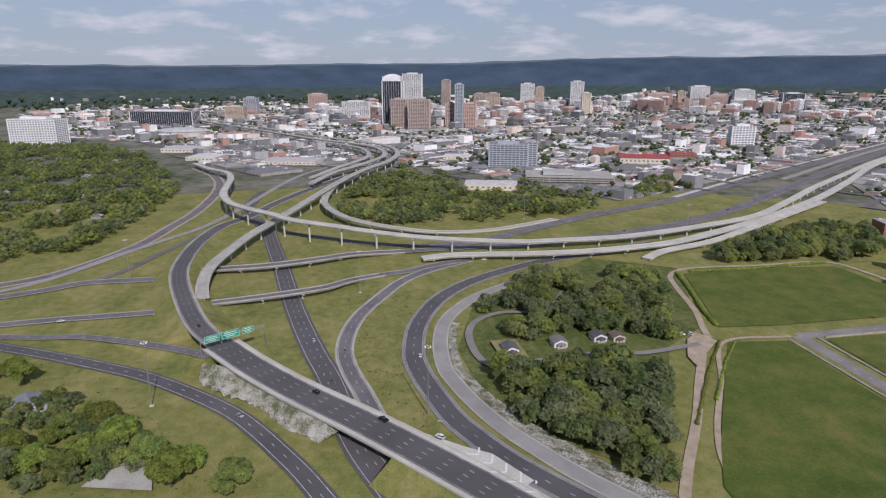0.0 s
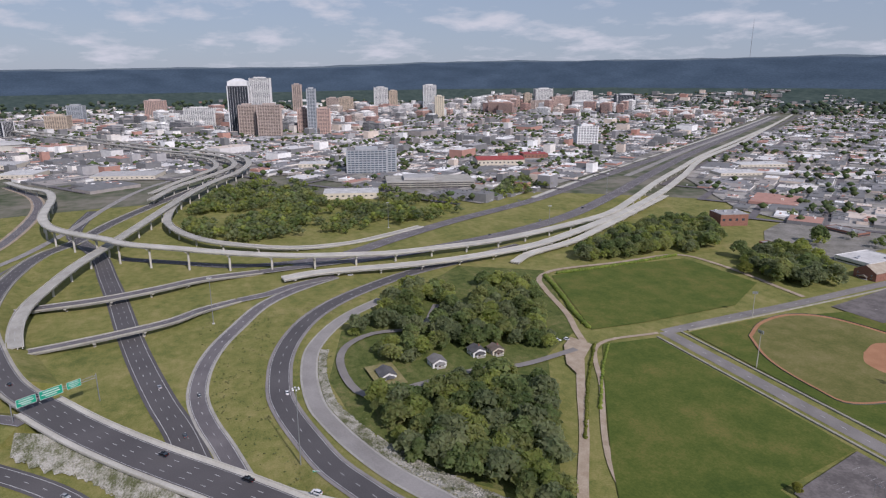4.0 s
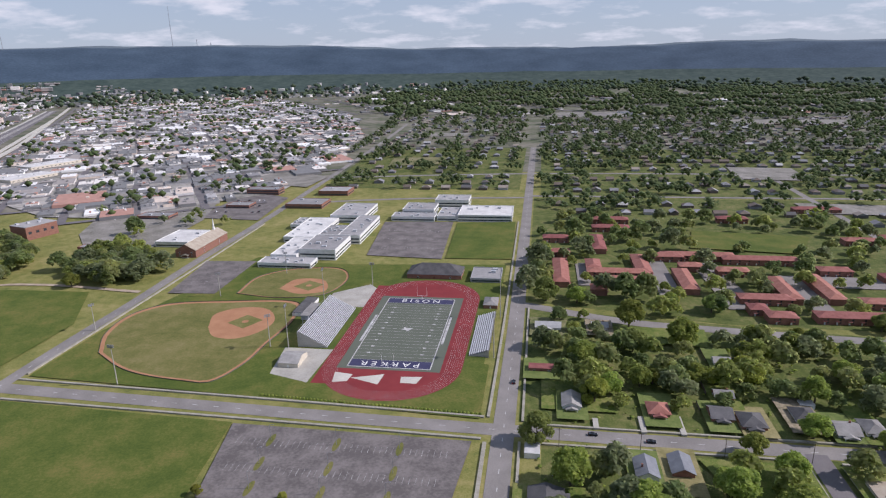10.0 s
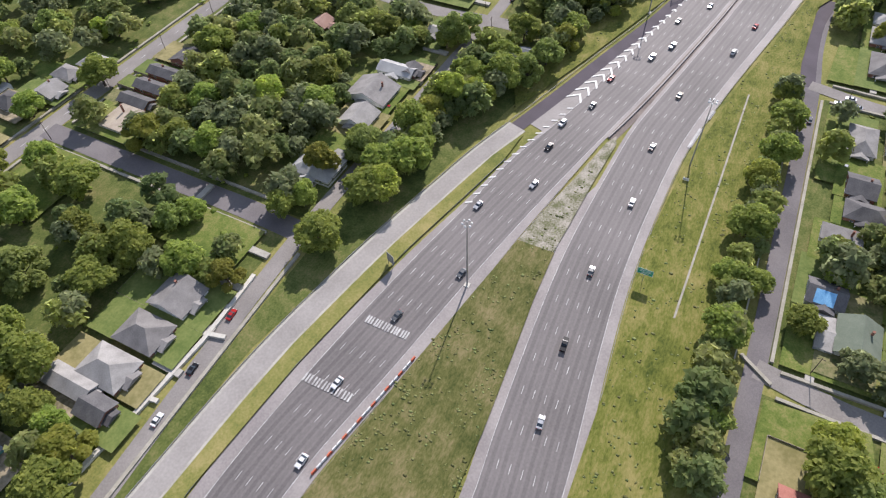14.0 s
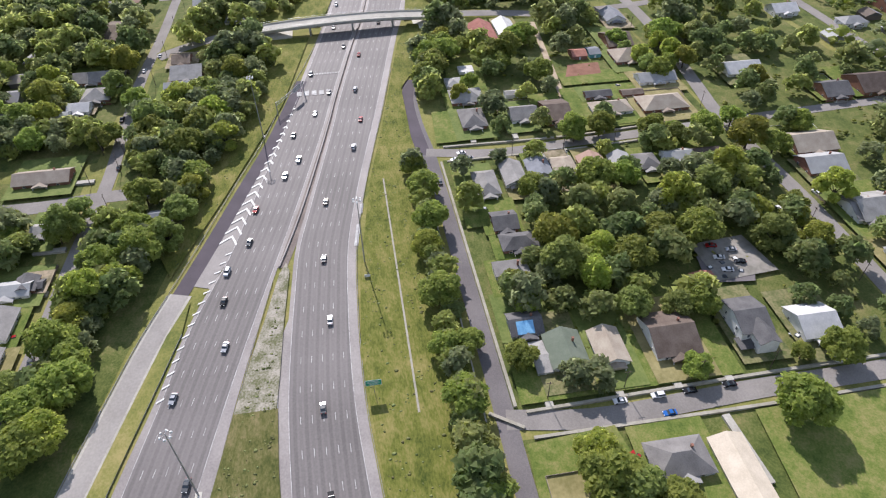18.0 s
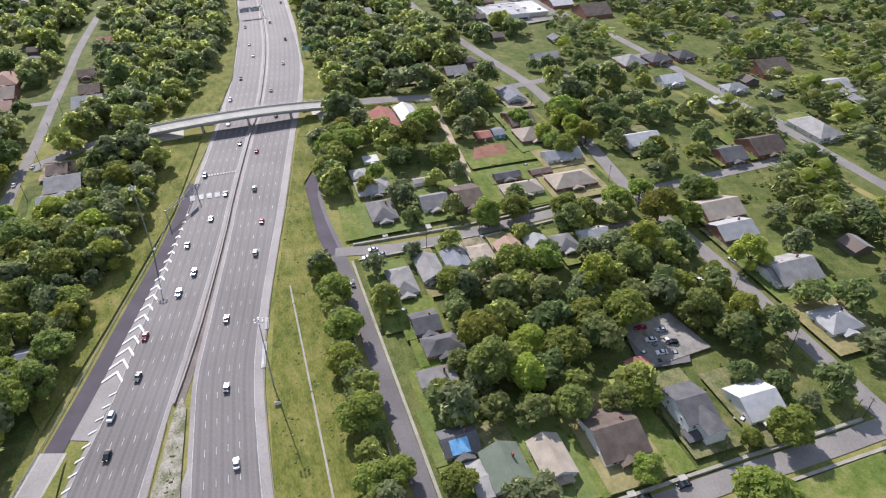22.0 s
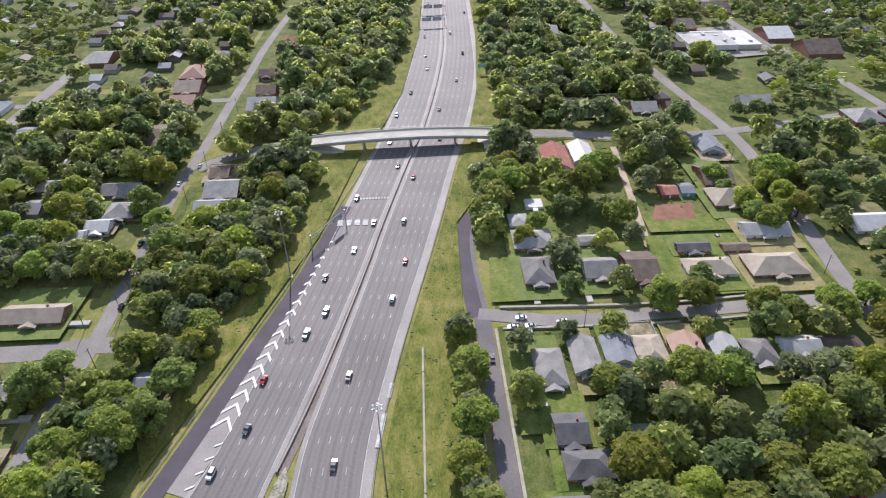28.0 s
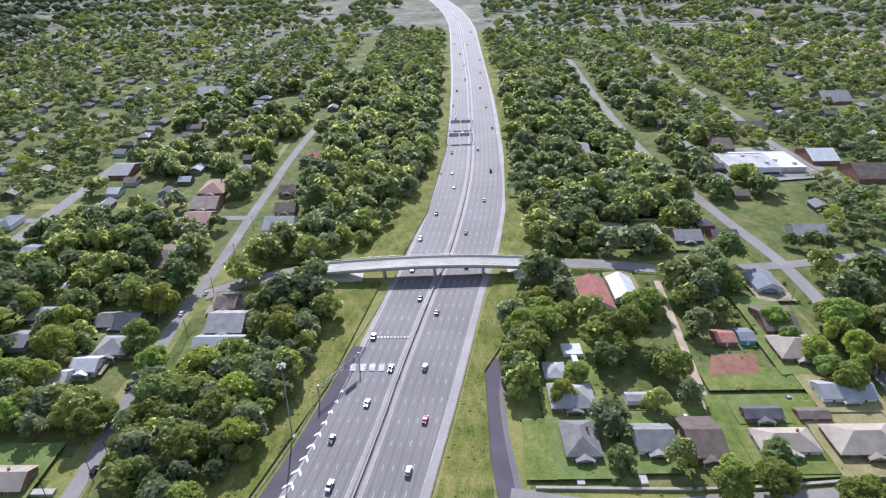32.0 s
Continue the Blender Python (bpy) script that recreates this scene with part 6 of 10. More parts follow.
def flats(x, y, length, turn):
    """A two-storey brick terrace under a long red hipped roof."""
    key = round(length / 6) * 6
    m = pose(x, y, 0, 0, 0, turn)
    TAKEN.append((x, y, length / 2, 5) if turn % 180 == 0 else (x, y, 5, length / 2))
    if key in FLATS:
        return copy_thing(FLATS[key], m)
    root = thing("terrace", "two-storey brick terrace under a long red roof", "terrace", "red-roofed flats", m=m)
    w, d, h = max(key, 12), 11.5, 4.8
    part("wall", wall_build(w, d, h, 2.2, "hip"), WALLS["brick"], root)
    part("roof", roof_build(w, d, h, 2.2, "hip", 0.6), ROOFS["r"], root)
    for i in range(max(2, int(w / 7))):
        px = -w / 2 + (i + 0.5) * w / max(2, int(w / 7))
        b = Build()
        b.box(px - 0.5, -d / 2 - 0.06, 0.1, px + 0.5, -d / 2 + 0.04, 2.2)
        part("door", b, TRIM, root)
        b = Build()
        b.box(px - 1.3, -d / 2 - 1.4, 2.4, px + 1.3, -d / 2, 2.6)
        part("porch_roof", b, ROOFS["r"], root)
        for z in (1.0, 3.0):
            b = Build()
            b.box(px + 1.2, -d / 2 - 0.06, z, px + 2.4, -d / 2 + 0.04, z + 1.2)
            part("window", b, PANE, root)
    FLATS[key] = root
    return root

GREYBACK = material("grey sign back", (0.2, 0.2, 0.2), (0.3, 0.3, 0.3), 0.5, 0.6, 0.0)
# ---- overpass ----
def overpass():
    root = thing("overpass", "pale concrete overpass on three column bents", "overpass", kind="structure")
    line = spline([(556, -262, 5.6), (557, -285, 6.9), (559, -320, 7.6), (560, -350, 7.2), (560, -380, 5.8)], 4.0)
    r = sides(line)
    b = Build()
    girder(b, line, r, -6.2, 6.2, -0.4, 0.0)
    part("deck", b, PALECONC, root)
    b = Build()
    for o in (-5.2, -2.0, 1.4, 4.6):
        girder(b, line, r, o, o + 0.6, -1.5, -0.38)
    part("girder", b, CONCRETE, root)
    b = Build()
    strip(b, line, r, -5.0, 5.0, 0.02)
    part("carriageway", b, CONCRETE, root)
    for o in (-6.2, 5.85):
        b = Build()
        girder(b, line, r, o, o + 0.35, -0.6, 1.0)
        part("parapet", b, PALECONC, root)
        b = Build()
        for p, s in zip(line[::2], r[::2]):
            q = p + s * (o + 0.17)
            b.tube(q + Vector((0, 0, 1.0)), q + Vector((0, 0, 2.0)), 0.05, 0.05, 5)
        girder(b, line, r, o + 0.12, o + 0.22, 1.92, 2.0)
        part("railing", b, STEEL, root)
    s = measure_line(line)
    for y in (-297, -325, -352):
        i = min(range(len(line)), key=lambda k: abs(line[k].y - y))
        p = line[i]
        for dx in (-4, 0, 4):
            b = Build()
            b.tube((p.x + dx, y, 0), (p.x + dx, y, p.z - 2.2), 0.5, 0.5, 10)
            part("column", b, CONCRETE, root)
        b = Build()
        b.box(p.x - 5.6, y - 0.6, p.z - 2.4, p.x + 5.6, y + 0.6, p.z - 1.45)
        part("crosshead", b, CONCRETE, root)
    for y0, y1 in ((-285, -262), (-366, -388)):
        b = Build()
        n = 1 if y1 > y0 else -1
        b.v = [(550, y0, 0.1), (567, y0, 0.1), (567, y1, 5.2), (550, y1, 5.2), (550, y1, 0), (567, y1, 0)]
        b.f = [(0, 1, 2, 3), (0, 3, 4), (1, 5, 2), (4, 5, 1, 0), (3, 2, 5, 4)]
        part("abutment_slope", b, PALECONC, root)
    for pts in ([(538, -202, 0.1), (546, -216, 1.5), (553, -240, 4.2), (556, -262, 5.5)], [(560, -380, 5.7), (562, -400, 4), (564, -428, 1.5), (561, -452, 0.1)]):
        bank("overpass_bank", pts, 13, "grassy bank rising to the overpass", 1.6, LUSH)
        l2 = spline(pts, 6.0)
        b = Build()
        strip(b, l2, sides(l2), -5, 5, 0.12)
        part("approach", b, PALEASPH, root)


overpass()
line = spline(BARRIER, 8.0)
b = Build()
girder(b, line, sides(line), -0.3, 0.3, 0, 1.0)
solid("median_barrier", b, WORNCONC, "long low concrete barrier between the carriageways", "barrier", kind="structure")
for pts, name in (([(322, -241.5), (347, -249), (388, -260.6), (426, -272), (462, -280.5), (533, -298.5), (598, -310), (658, -318), (743, -326)], "guard_rail"), ([(182, -321.5), (228, -316.3), (263, -313.5), (310, -313.6), (340, -315.3), (377, -321), (408, -327), (449, -335.5), (498, -345)], "guard_rail"), ([(100, -208), (131, -209.4), (167, -211.3), (190, -213.4), (218, -217.6), (241, -221.6), (277, -229.4), (300, -234.8), (321, -241.2)], "guard_rail"), ([(100, -226), (138, -224), (184, -228), (240, -236.5), (272, -243.5), (300, -249.5)], "guard_rail"), ([(148, -253), (200, -261), (235, -266.6), (271, -272.5), (298, -276.8), (322, -281)], "guard_rail"), ([(182, -290.3), (231, -286.3), (267, -284.8), (310, -286)], "guard_rail")):
    l2 = spline(pts, 4.0)
    b = Build()
    girder(b, l2, sides(l2), -0.06, 0.06, 0.45, 0.8)
    root = thing(name, "galvanised steel guard rail along the motorway", "guard rail", "guard rails", kind="structure")
    part("rail", b, GREYBACK, root)
    b = Build()
    for p in l2:
        b.box(p.x - 0.08, p.y - 0.08, 0, p.x + 0.08, p.y + 0.08, 0.6)
    part("post_row", b, GREYBACK, root)

# verges and gravel
outline("gravel_strip", [(256, -270), (284, -275), (302, -279), (326, -283.5), (332, -286), (327, -287.5), (300, -286), (276, -285.3), (262, -284.5), (250, -280)], GRAVEL, "pale gravel and rubble between the carriageways", "gravel")
outline("verge_median", [(100, -252.5), (148, -253), (200, -261), (235, -266.6), (262, -271), (262, -285), (240, -286), (218, -288), (190, -290.3), (100, -293)], MEDIAN, "weedy green strip between the carriageways", "verge")
outline("verge_south", [(140, -320), (222, -317.5), (280, -313), (323, -315.5), (384, -324), (430, -333.5), (530, -352), (560, -362), (556, -376), (500, -362), (470, -348), (400, -347), (310, -350), (140, -351)], LUSH, "long green grass slope beside the motorway", "verge")
outline("verge_north", [(100, -218), (131, -218.6), (167, -220.5), (190, -222.6), (218, -227), (241, -231), (277, -239), (300, -244.3), (318, -250.5), (300, -249.5), (272, -243.5), (240, -236.5), (184, -228), (138, -224), (100, -226)], GRASS, "dry grass strip beside the slip road", "verge")
outline("verge_bank", [(330, -241), (380, -257), (462, -281), (550, -296), (552, -255), (520, -250), (470, -258), (420, -240), (360, -228)], LUSH, "green grass slope by the overpass", "verge")
outline("verge_far", [(566, -303), (645, -319), (780, -332), (895, -336), (1040, -338), (1450, -339), (1450, -320), (800, -314), (640, -284), (578, -232)], LUSH, "green grass slope beyond the overpass", "verge")
outline("verge_far", [(566, -360), (645, -372), (780, -382), (895, -386), (1450, -389), (1450, -402), (800, -398), (640, -394), (578, -402)], LUSH, "green grass slope beyond the overpass", "verge")
OPEN.append([(140, -318), (222, -316), (280, -312), (323, -314), (384, -322), (430, -332), (530, -350), (560, -360), (556, -372), (500, -358), (470, -344), (400, -341), (310, -341), (140, -341)])
OPEN.append([(100, -222), (183, -232), (255, -246), (330, -262), (262, -292), (140, -310), (80, -310)])
OPEN.append([(100, -204), (183, -211), (255, -219), (290, -221), (322, -229), (358, -240), (390, -251), (422, -260), (462, -270), (540, -278), (540, -300), (330, -262), (183, -232)])
slab("footway", [(253, -330), (314, -330), (383, -330)], 0.7, WALKWAY, "narrow pale concrete drain in the grass", "drain")
slab("footway", [(246, -350.5), (318, -350), (375, -349.5), (398, -348)], 0.5, CONCRETE, "worn kerb of the lane", "kerb")
for pts in ([(250, -361), (318, -360), (392, -359)], [(249, -352), (242, -362)], [(247.5, -364), (249, -440), (249.5, -505)], [(238, -364), (237.5, -440), (238, -505)], [(392, -362), (392, -430), (398, -505)], [(405, -362), (404, -430), (410, -505)]):
    slab("footway", pts, 1.1, WALKWAY, "narrow pale concrete footway before the gardens")


def drive(x0, y0, x1, y1, w=2.6, label="pale concrete garden drive"):
    slab("drive", [(x0, y0), (x1, y1)], w, CONCRETE, label, "drive", h=0.06)


for q in ((248, -372, 262, -372), (248, -396, 268, -396), (248, -416, 262, -417), (248, -434, 275, -434), (236, -402, 224, -402), (236, -414, 228, -416), (236, -426, 212, -428), (392, -372, 382, -372), (392, -390, 384, -390), (392, -408, 380, -408), (392, -425, 380, -424), (392, -440, 380, -440), (406, -378, 416, -378), (406, -400, 420, -400), (406, -470, 440, -470), (160, -52, 160, -38), (178, -52, 178, -36), (138, -51, 138, -42), (236, -150, 225, -150), (165, -197, 165, -186), (182, -196, 182, -184), (200, -194, 200, -182), (216, -193, 216, -181), (330, -195, 330, -180), (356, -195, 356, -182), (405, -195, 405, -182)):
    drive(*q)
for pts in ([(210, -360), (236, -361), (238, -390), (226, -392), (210, -390)], [(202, -433), (236, -436), (237, -500), (202, -500)], [(250, -363), (288, -363), (290, -440), (250, -440)], [(340, -362), (390, -362), (390, -372), (340, -372)], [(455, -440), (470, -440), (470, -484), (455, -482)], [(408, -359), (440, -361), (438, -381), (408, -376)], [(445, -370), (540, -385), (540, -402), (445, -395)], [(406, -430), (452, -436), (452, -500), (410, -500)], [(150, 72), (215, 72), (212, 45), (150, 50)], [(112, -36), (150, -36), (150, 20), (112, 20)], [(180, -70), (225, -70), (225, -100), (190, -100)], [(205, -185), (225, -185), (225, -140), (205, -140)]):
    outline("garden_lawn", pts, LAWN, "mown green and yellow garden lawn", "lawn")
outline("bare_soil", [(480, -450), (480, -469), (466, -466), (465, -444)], REDSOIL, "patch of bare red soil", "soil")
outline("yard", [(308, -450), (304, -473), (290, -466), (292, -447)], ASPHALT, "grey yard full of parked cars", "yard")
for pts in ([(202, -431), (236, -434), (237, -505), (202, -505)], [(386, -357), (440, -360), (438, -381), (386, -374)], [(453, -438), (472, -438), (472, -486), (453, -484)], [(150, 72), (215, 72), (212, 45), (150, 50)]):
    OPEN.append(pts)

for pts in ([(112, -191), (133, -192), (148, -193.5), (163, -194.2), (178, -195), (207, -193.5)], [(153.6, -188), (154.7, -197)], [(176, -184), (180, -193), (182, -201)], [(138, -187), (138, -193)], [(188, -187), (192, -194)]):
    slab("footway", pts, 1.5, PALECONC, "pale concrete garden path before the bungalows")
# red and white barrier blocks along the inner shoulder
root = thing("barrier_row", "row of red and white plastic barrier blocks", "barrier", kind="structure")
for i in range(22):
    x = 158 + 2.1 * i
    y = level(A_RIGHT, x) - 2.4 - 0.05 * i
    b = Build()
    b.box(-0.95, -0.28, 0.3, 0.95, 0.28, 1.25, pose(x, y, 0, 0, 0, -9), 0.1)
    part("barrier_block", b, PAINT if i % 3 else REDBLOCK, root)

# chevrons between the slip road and the motorway
root = thing("chevron_markings", "white painted chevrons in the merging area", "road marking", kind="structure")
la = spline(GORE[1:], 2.0)
sa = measure_line(la)
d = 2.0
while d < sa[-1]:
    p, w, r = along(la, sa, d)
    k = 3.3 * (1 - d / sa[-1]) + 0.5
    b = Build()
    for s in (-1, 1):
        q = p + w * k * 1.3
        b.face(q, p + r * k * s, p + r * k * s - w * 1.5, q - w * 1.5)
    b.v = [(x, y, 0.42) for x, y, z in b.v]
    part("chevron", b, PAINT, root)
    d += 6.6
for i in range(14):
    t = i / 13
    p, w, r = along(spline([(271, -246.5), (300, -251.3), (324, -257), (342, -262.5)], 3.0), measure_line(spline([(271, -246.5), (300, -251.3), (324, -257), (342, -262.5)], 3.0)), 1 + 72 * t)
    b = Build()
    b.face(p - w * 1.6 - r * 1.2, p + w * 0.2 + r * 0.9, p + w * 1.0 + r * 0.9, p - w * 0.8 - r * 1.2)
    b.v = [(x, y, 0.42) for x, y, z in b.v]
    part("chevron", b, PAINT, root)
for x, y0, y1, n, word in ((474, -288, -309, 5, "white block markings across the lanes"), (497, -295, -314, 12, "thin white dashes across the lanes")):
    root = thing("lane_blocks", word, "road marking", kind="structure")
    for i in range(n):
        b = Build()
        y = y0 + (y1 - y0) * (i + 0.5) / n
        hw, hl = abs(y1 - y0) / n * (0.32 if n < 8 else 0.3), 2.6 if n < 8 else 0.9
        b.face((x - hl, y - hw, 0.42), (x + hl, y - hw, 0.42), (x + hl, y + hw, 0.42), (x - hl, y + hw, 0.42))
        part("block", b, WORNPAINT, root)
for x, y0, y1, mat in ((209, -238.5, -255, WORNPAINT), (182, -232, -250, WORNPAINT)):
    root = thing("lane_lettering", "worn unreadable painted lettering across the lanes", "road marking", kind="structure")
    for i in range(5):
        for k in range(3):
            b = Build()
            y = y0 + (y1 - y0) * (i + 0.2 + 0.3 * k) / 5
            b.face((x - 1.5, y - 0.28, 0.42), (x + 1.5, y - 0.32, 0.42), (x + 1.4, y + 0.28, 0.42), (x - 1.6, y + 0.32, 0.42))
            part("stroke", b, mat, root)
outline("white_patch", [(338, -313.8), (352, -315.7), (352, -317.3), (338, -315.5)], WORNPAINT, "worn white patch on the shoulder", "road marking", z=0.42)
outline("white_patch", [(359, -317), (366, -318), (366, -319.5), (359, -318.5)], WORNPAINT, "worn white patch on the shoulder", "road marking", z=0.42)


# ---- masts, lamps and signs ----
def high_mast(x, y, h=40.0):
    root = thing("high_mast_light", "very tall steel mast with a ring of lamps", "lamp mast", "high mast lights", m=pose(x, y, 0))
    b = Build()
    b.box(-1.0, -1.0, -0.1, 1.0, 1.0, 0.4)
    part("footing", b, PALECONC, root)
    b = Build()
    b.tube((0, 0, 0.3), (0, 0, h), 0.32, 0.13, 10)
    part("mast", b, STEEL, root)
    b = Build()
    for i in range(12):
        g0, g1 = 0.524 * i, 0.524 * (i + 1)
        b.tube((1.3 * math.cos(g0), 1.3 * math.sin(g0), h - 0.6), (1.3 * math.cos(g1), 1.3 * math.sin(g1), h - 0.6), 0.07, 0.07, 5)
        if i % 4 == 0:
            b.tube((0, 0, h - 0.6), (1.3 * math.cos(g0), 1.3 * math.sin(g0), h - 0.6), 0.05, 0.05, 5)
    part("ring", b, STEEL, root)
    for i in range(6):
        g = 1.047 * i
        c = (1.5 * math.cos(g), 1.5 * math.sin(g))
        b = Build()
        b.tube((c[0], c[1], h - 0.95), (c[0], c[1], h - 0.45), 0.42, 0.25, 8)
        part("lamp", b, TRIM, root)


for x, y, h in ((-132, -308, 40), (-170, -450, 37), (236, -263, 33), (327, -317.5, 33), (432, -272, 34), (-330, -330, 35), (-400, -520, 35), (-560, -120, 30), (-470, 40, 30), (-640, 250, 30), (760, -322, 32), (-270, -610, 35)):
    high_mast(x, y, h)

GREEN = material("green sign sheeting", (0.0, 0.26, 0.16), (0.01, 0.34, 0.21), 0.5, 0.5)


def sign_board(x, y, z, w, h, turn, parent, face=None, bars=True):
    """A sign board with a frame; what is written on it shows as plain pale bars."""
    m = pose(x, y, z, 0, 0, turn)
    b = Build()
    b.box(-w / 2, -0.06, -h / 2, w / 2, 0.06, h / 2, m)
    board = part("sign_board", b, face or GREEN, parent)
    if bars:
        b = Build()
        for k, s in ((0.22, 0.7), (-0.05, 0.8), (-0.3, 0.5)):
            b.box(-w / 2 * s, -0.09, h * k, w / 2 * s, -0.055, h * (k + 0.09), m)
        part("legend", b, PAINT, board)
    b = Build()
    for s in (-1, 1):
        b.box(s * w / 2 - 0.08, -0.09, -h / 2, s * w / 2 + 0.08, -0.055, h / 2, m)
        b.box(-w / 2, -0.09, s * h / 2 - 0.08, w / 2, -0.055, s * h / 2 + 0.08, m)
    part("border", b, PAINT, board)


def road_sign(x, y, w, h, z, turn, label, face=None, posts=2, name="road_sign"):
    root = thing(name, label, "sign", "road signs")
    sign_board(x, y, z, w, h, turn, root, face)
    m = pose(x, y, 0, 0, 0, turn)
    for i in range(posts):
        px = 0 if posts == 1 else (-w / 3 + 2 * w / 3 * i)
        b = Build()
        b.tube(m @ Vector((px, 0.12, 0)), m @ Vector((px, 0.12, z + h / 2)), 0.12, 0.1, 6)
        part("post", b, STEEL, root)
    return root


road_sign(263, -316.5, 5.2, 2.6, 6.2, -90, "green motorway sign on a steel post", posts=1)
road_sign(-122, -303, 3.4, 2.0, 2.2, 60, "small green exit sign beside the ramp")
road_sign(676, -379, 6.5, 3.0, 7.0, -90, "far green motorway sign")
road_sign(232, -235, 3.5, 4.5, 4.2, 70, "grey back of a motorway sign on a trestle", GREYBACK)
road_sign(318, -318, 2.2, 1.2, 1.6, -90, "small pale box on the verge", TRIM)


def gantry(pts, h, boards, label, face=None):
    """A steel frame across a carriageway that carries signs."""
    root = thing("sign_gantry", label, "gantry", "sign gantries")
    a, c = Vector((*pts[0], 0)), Vector((*pts[1], 0))
    w = (c - a).normalized()
    for p in (a, c):
        b = Build()
        b.tube(p, p + Vector((0, 0, h + 0.8)), 0.28, 0.24, 8)
        part("upright", b, STEEL, root)
    for z in (h, h - 1.4):
        b = Build()
        b.tube(a + Vector((0, 0, z)), c + Vector((0, 0, z)), 0.14, 0.14, 6)
        part("beam", b, STEEL, root)
    b = Build()
    n = int((c - a).length / 1.8)
    for i in range(n):
        p, q = a.lerp(c, i / n), a.lerp(c, (i + 1) / n)
        b.tube(p + Vector((0, 0, h - 1.4 * (i % 2))), q + Vector((0, 0, h - 1.4 * ((i + 1) % 2))), 0.06, 0.06, 5)
    part("lattice", b, STEEL, root)
    turn = math.degrees(math.atan2(w.y, w.x))
    for f, bw, bh, mat in boards:
        p = a.lerp(c, f)
        s = Vector((w.y, -w.x, 0)) * 0.35
        sign_board(p.x + s.x, p.y + s.y, h - 0.5, bw, bh, turn, root, mat)


gantry([(-217, -432), (-237, -396)], 15.5, [(0.17, 9.0, 4.2, GREEN), (0.45, 11.0, 4.6, GREEN), (0.72, 7.0, 3.8, GREEN)], "steel gantry with large green motorway signs")
gantry([(452, -279), (474, -293)], 7.6, [(0.75, 7.0, 2.6, GREYBACK)], "cantilever gantry with a grey sign back")
gantry([(802, -332), (804, -356)], 7.5, [(0.3, 8, 3.2, GREYBACK), (0.7, 8, 3.2, GREYBACK)], "far gantry with two sign boards across the motorway")
gantry([(845, -334), (847, -358)], 7.5, [(0.3, 8, 3.2, GREYBACK), (0.7, 8, 3.2, GREYBACK)], "far gantry with two sign boards across the motorway")


def utility_pole(x, y, h=10.0, turn=0):
    root = thing("utility_pole", "weathered wooden utility pole with a crossarm", "utility pole", "utility poles", m=pose(x, y, 0, 0, 0, turn))
    b = Build()
    b.tube((0, 0, 0), (0, 0, h), 0.16, 0.11, 7)
    part("pole", b, BARK, root)
    b = Build()
    b.box(-1.2, -0.06, h - 0.8, 1.2, 0.06, h - 0.66)
    part("crossarm", b, BARK, root)


for i in range(6):
    utility_pole(251, -372 - 26 * i, 10, 90)
    utility_pole(391, -368 - 26 * i, 10, 90)
for i in range(9):
    utility_pole(250 + 34 * i, -506, 10, 0)
    utility_pole(120 + 36 * i, -67, 10, 0)
    utility_pole(300 + 40 * i, -207, 10, 0)
for x, y in ((402, -194), (410, -206), (428, -194)):
    utility_pole(x, y, 12, 45)


# ---- broken stone slopes by the bridge and ramp ----
def stones(name, rows, label, n, seed, size=0.7, hmax=0.0):
    """Loose stones strewn over a strip between two lines."""
    rng = np.random.default_rng(seed)
    la, lb = spline(rows[0], 4.0), spline(rows[1], 4.0)
    sa, sb = measure_line(la), measure_line(lb)
    V, F = [], []
    for i in range(n):
        t, k = rng.random(), rng.random()
        p = along(la, sa, t * sa[-1])[0].lerp(along(lb, sb, t * sb[-1])[0], k)
        s = size * rng.uniform(0.5, 1.5)
        v = ICO_V * (1 + 0.5 * (rng.random((7, 1)) - 0.5)) * s * np.array((1, 1, 0.6))
        V.append(v + np.array((p.x, p.y, p.z + 0.1)))
        F.append(ICO_F + 7 * i)
    tagged(new(name, fast_mesh(name, np.concatenate(V), np.concatenate(F), RIPRAP)), label, "stones", kind="stuff")


def slope(name, low, high, mat, label):
    la, lb = spline(low, 6.0), spline(high, 6.0)
    sa, sb = measure_line(la), measure_line(lb)
    b = Build()
    n = 40
    rng = random.Random(n)
    for i in range(n + 1):
        p, q = along(la, sa, sa[-1] * i / n)[0], along(lb, sb, sb[-1] * i / n)[0]
        b.v += [tuple(p.lerp(q, rng.uniform(-0.1, 0.12))), tuple(q)]
        if i:
            b.f.append((2 * i - 2, 2 * i, 2 * i + 1, 2 * i - 1))
    solid(name, b, mat, label, "slope", kind="structure")


LOW, HIGH = [(-192, -430, 1.0), (-177, -417, 1.0), (-158, -395, 0.5), (-135, -380, 0.1), (-118, -363, 0.1)], [(-207, -430, 5.6), (-196, -413, 6), (-157, -384, 6), (-132, -365, 6), (-117, -354, 6)]
slope("stone_slope", LOW, HIGH, RIPRAP, "pale broken-stone slope below the bridge")
stones("loose_stones", (LOW, HIGH), "pale broken stones on the slope", 1500, 3, 0.42)
edge = [(p, w) for p, w in zip(spline(LOOPNEW, 8.0), sides(spline(LOOPNEW, 8.0))) if -262 < p.x < -28]
HIGH = [tuple(p + w * 5.6 + Vector((0, 0, 0.16))) for p, w in edge]
LOW = [tuple((p + w * (10.5 + 2.1 * p.z)) * Vector((1, 1, 0)) + Vector((0, 0, 0.12))) for p, w in edge]
slope("stone_strip", LOW, HIGH, RIPRAP, "pale strip of broken stone beside the ramp")
stones("loose_stones", (LOW, HIGH), "pale broken stones beside the ramp", 3600, 5, 0.5)
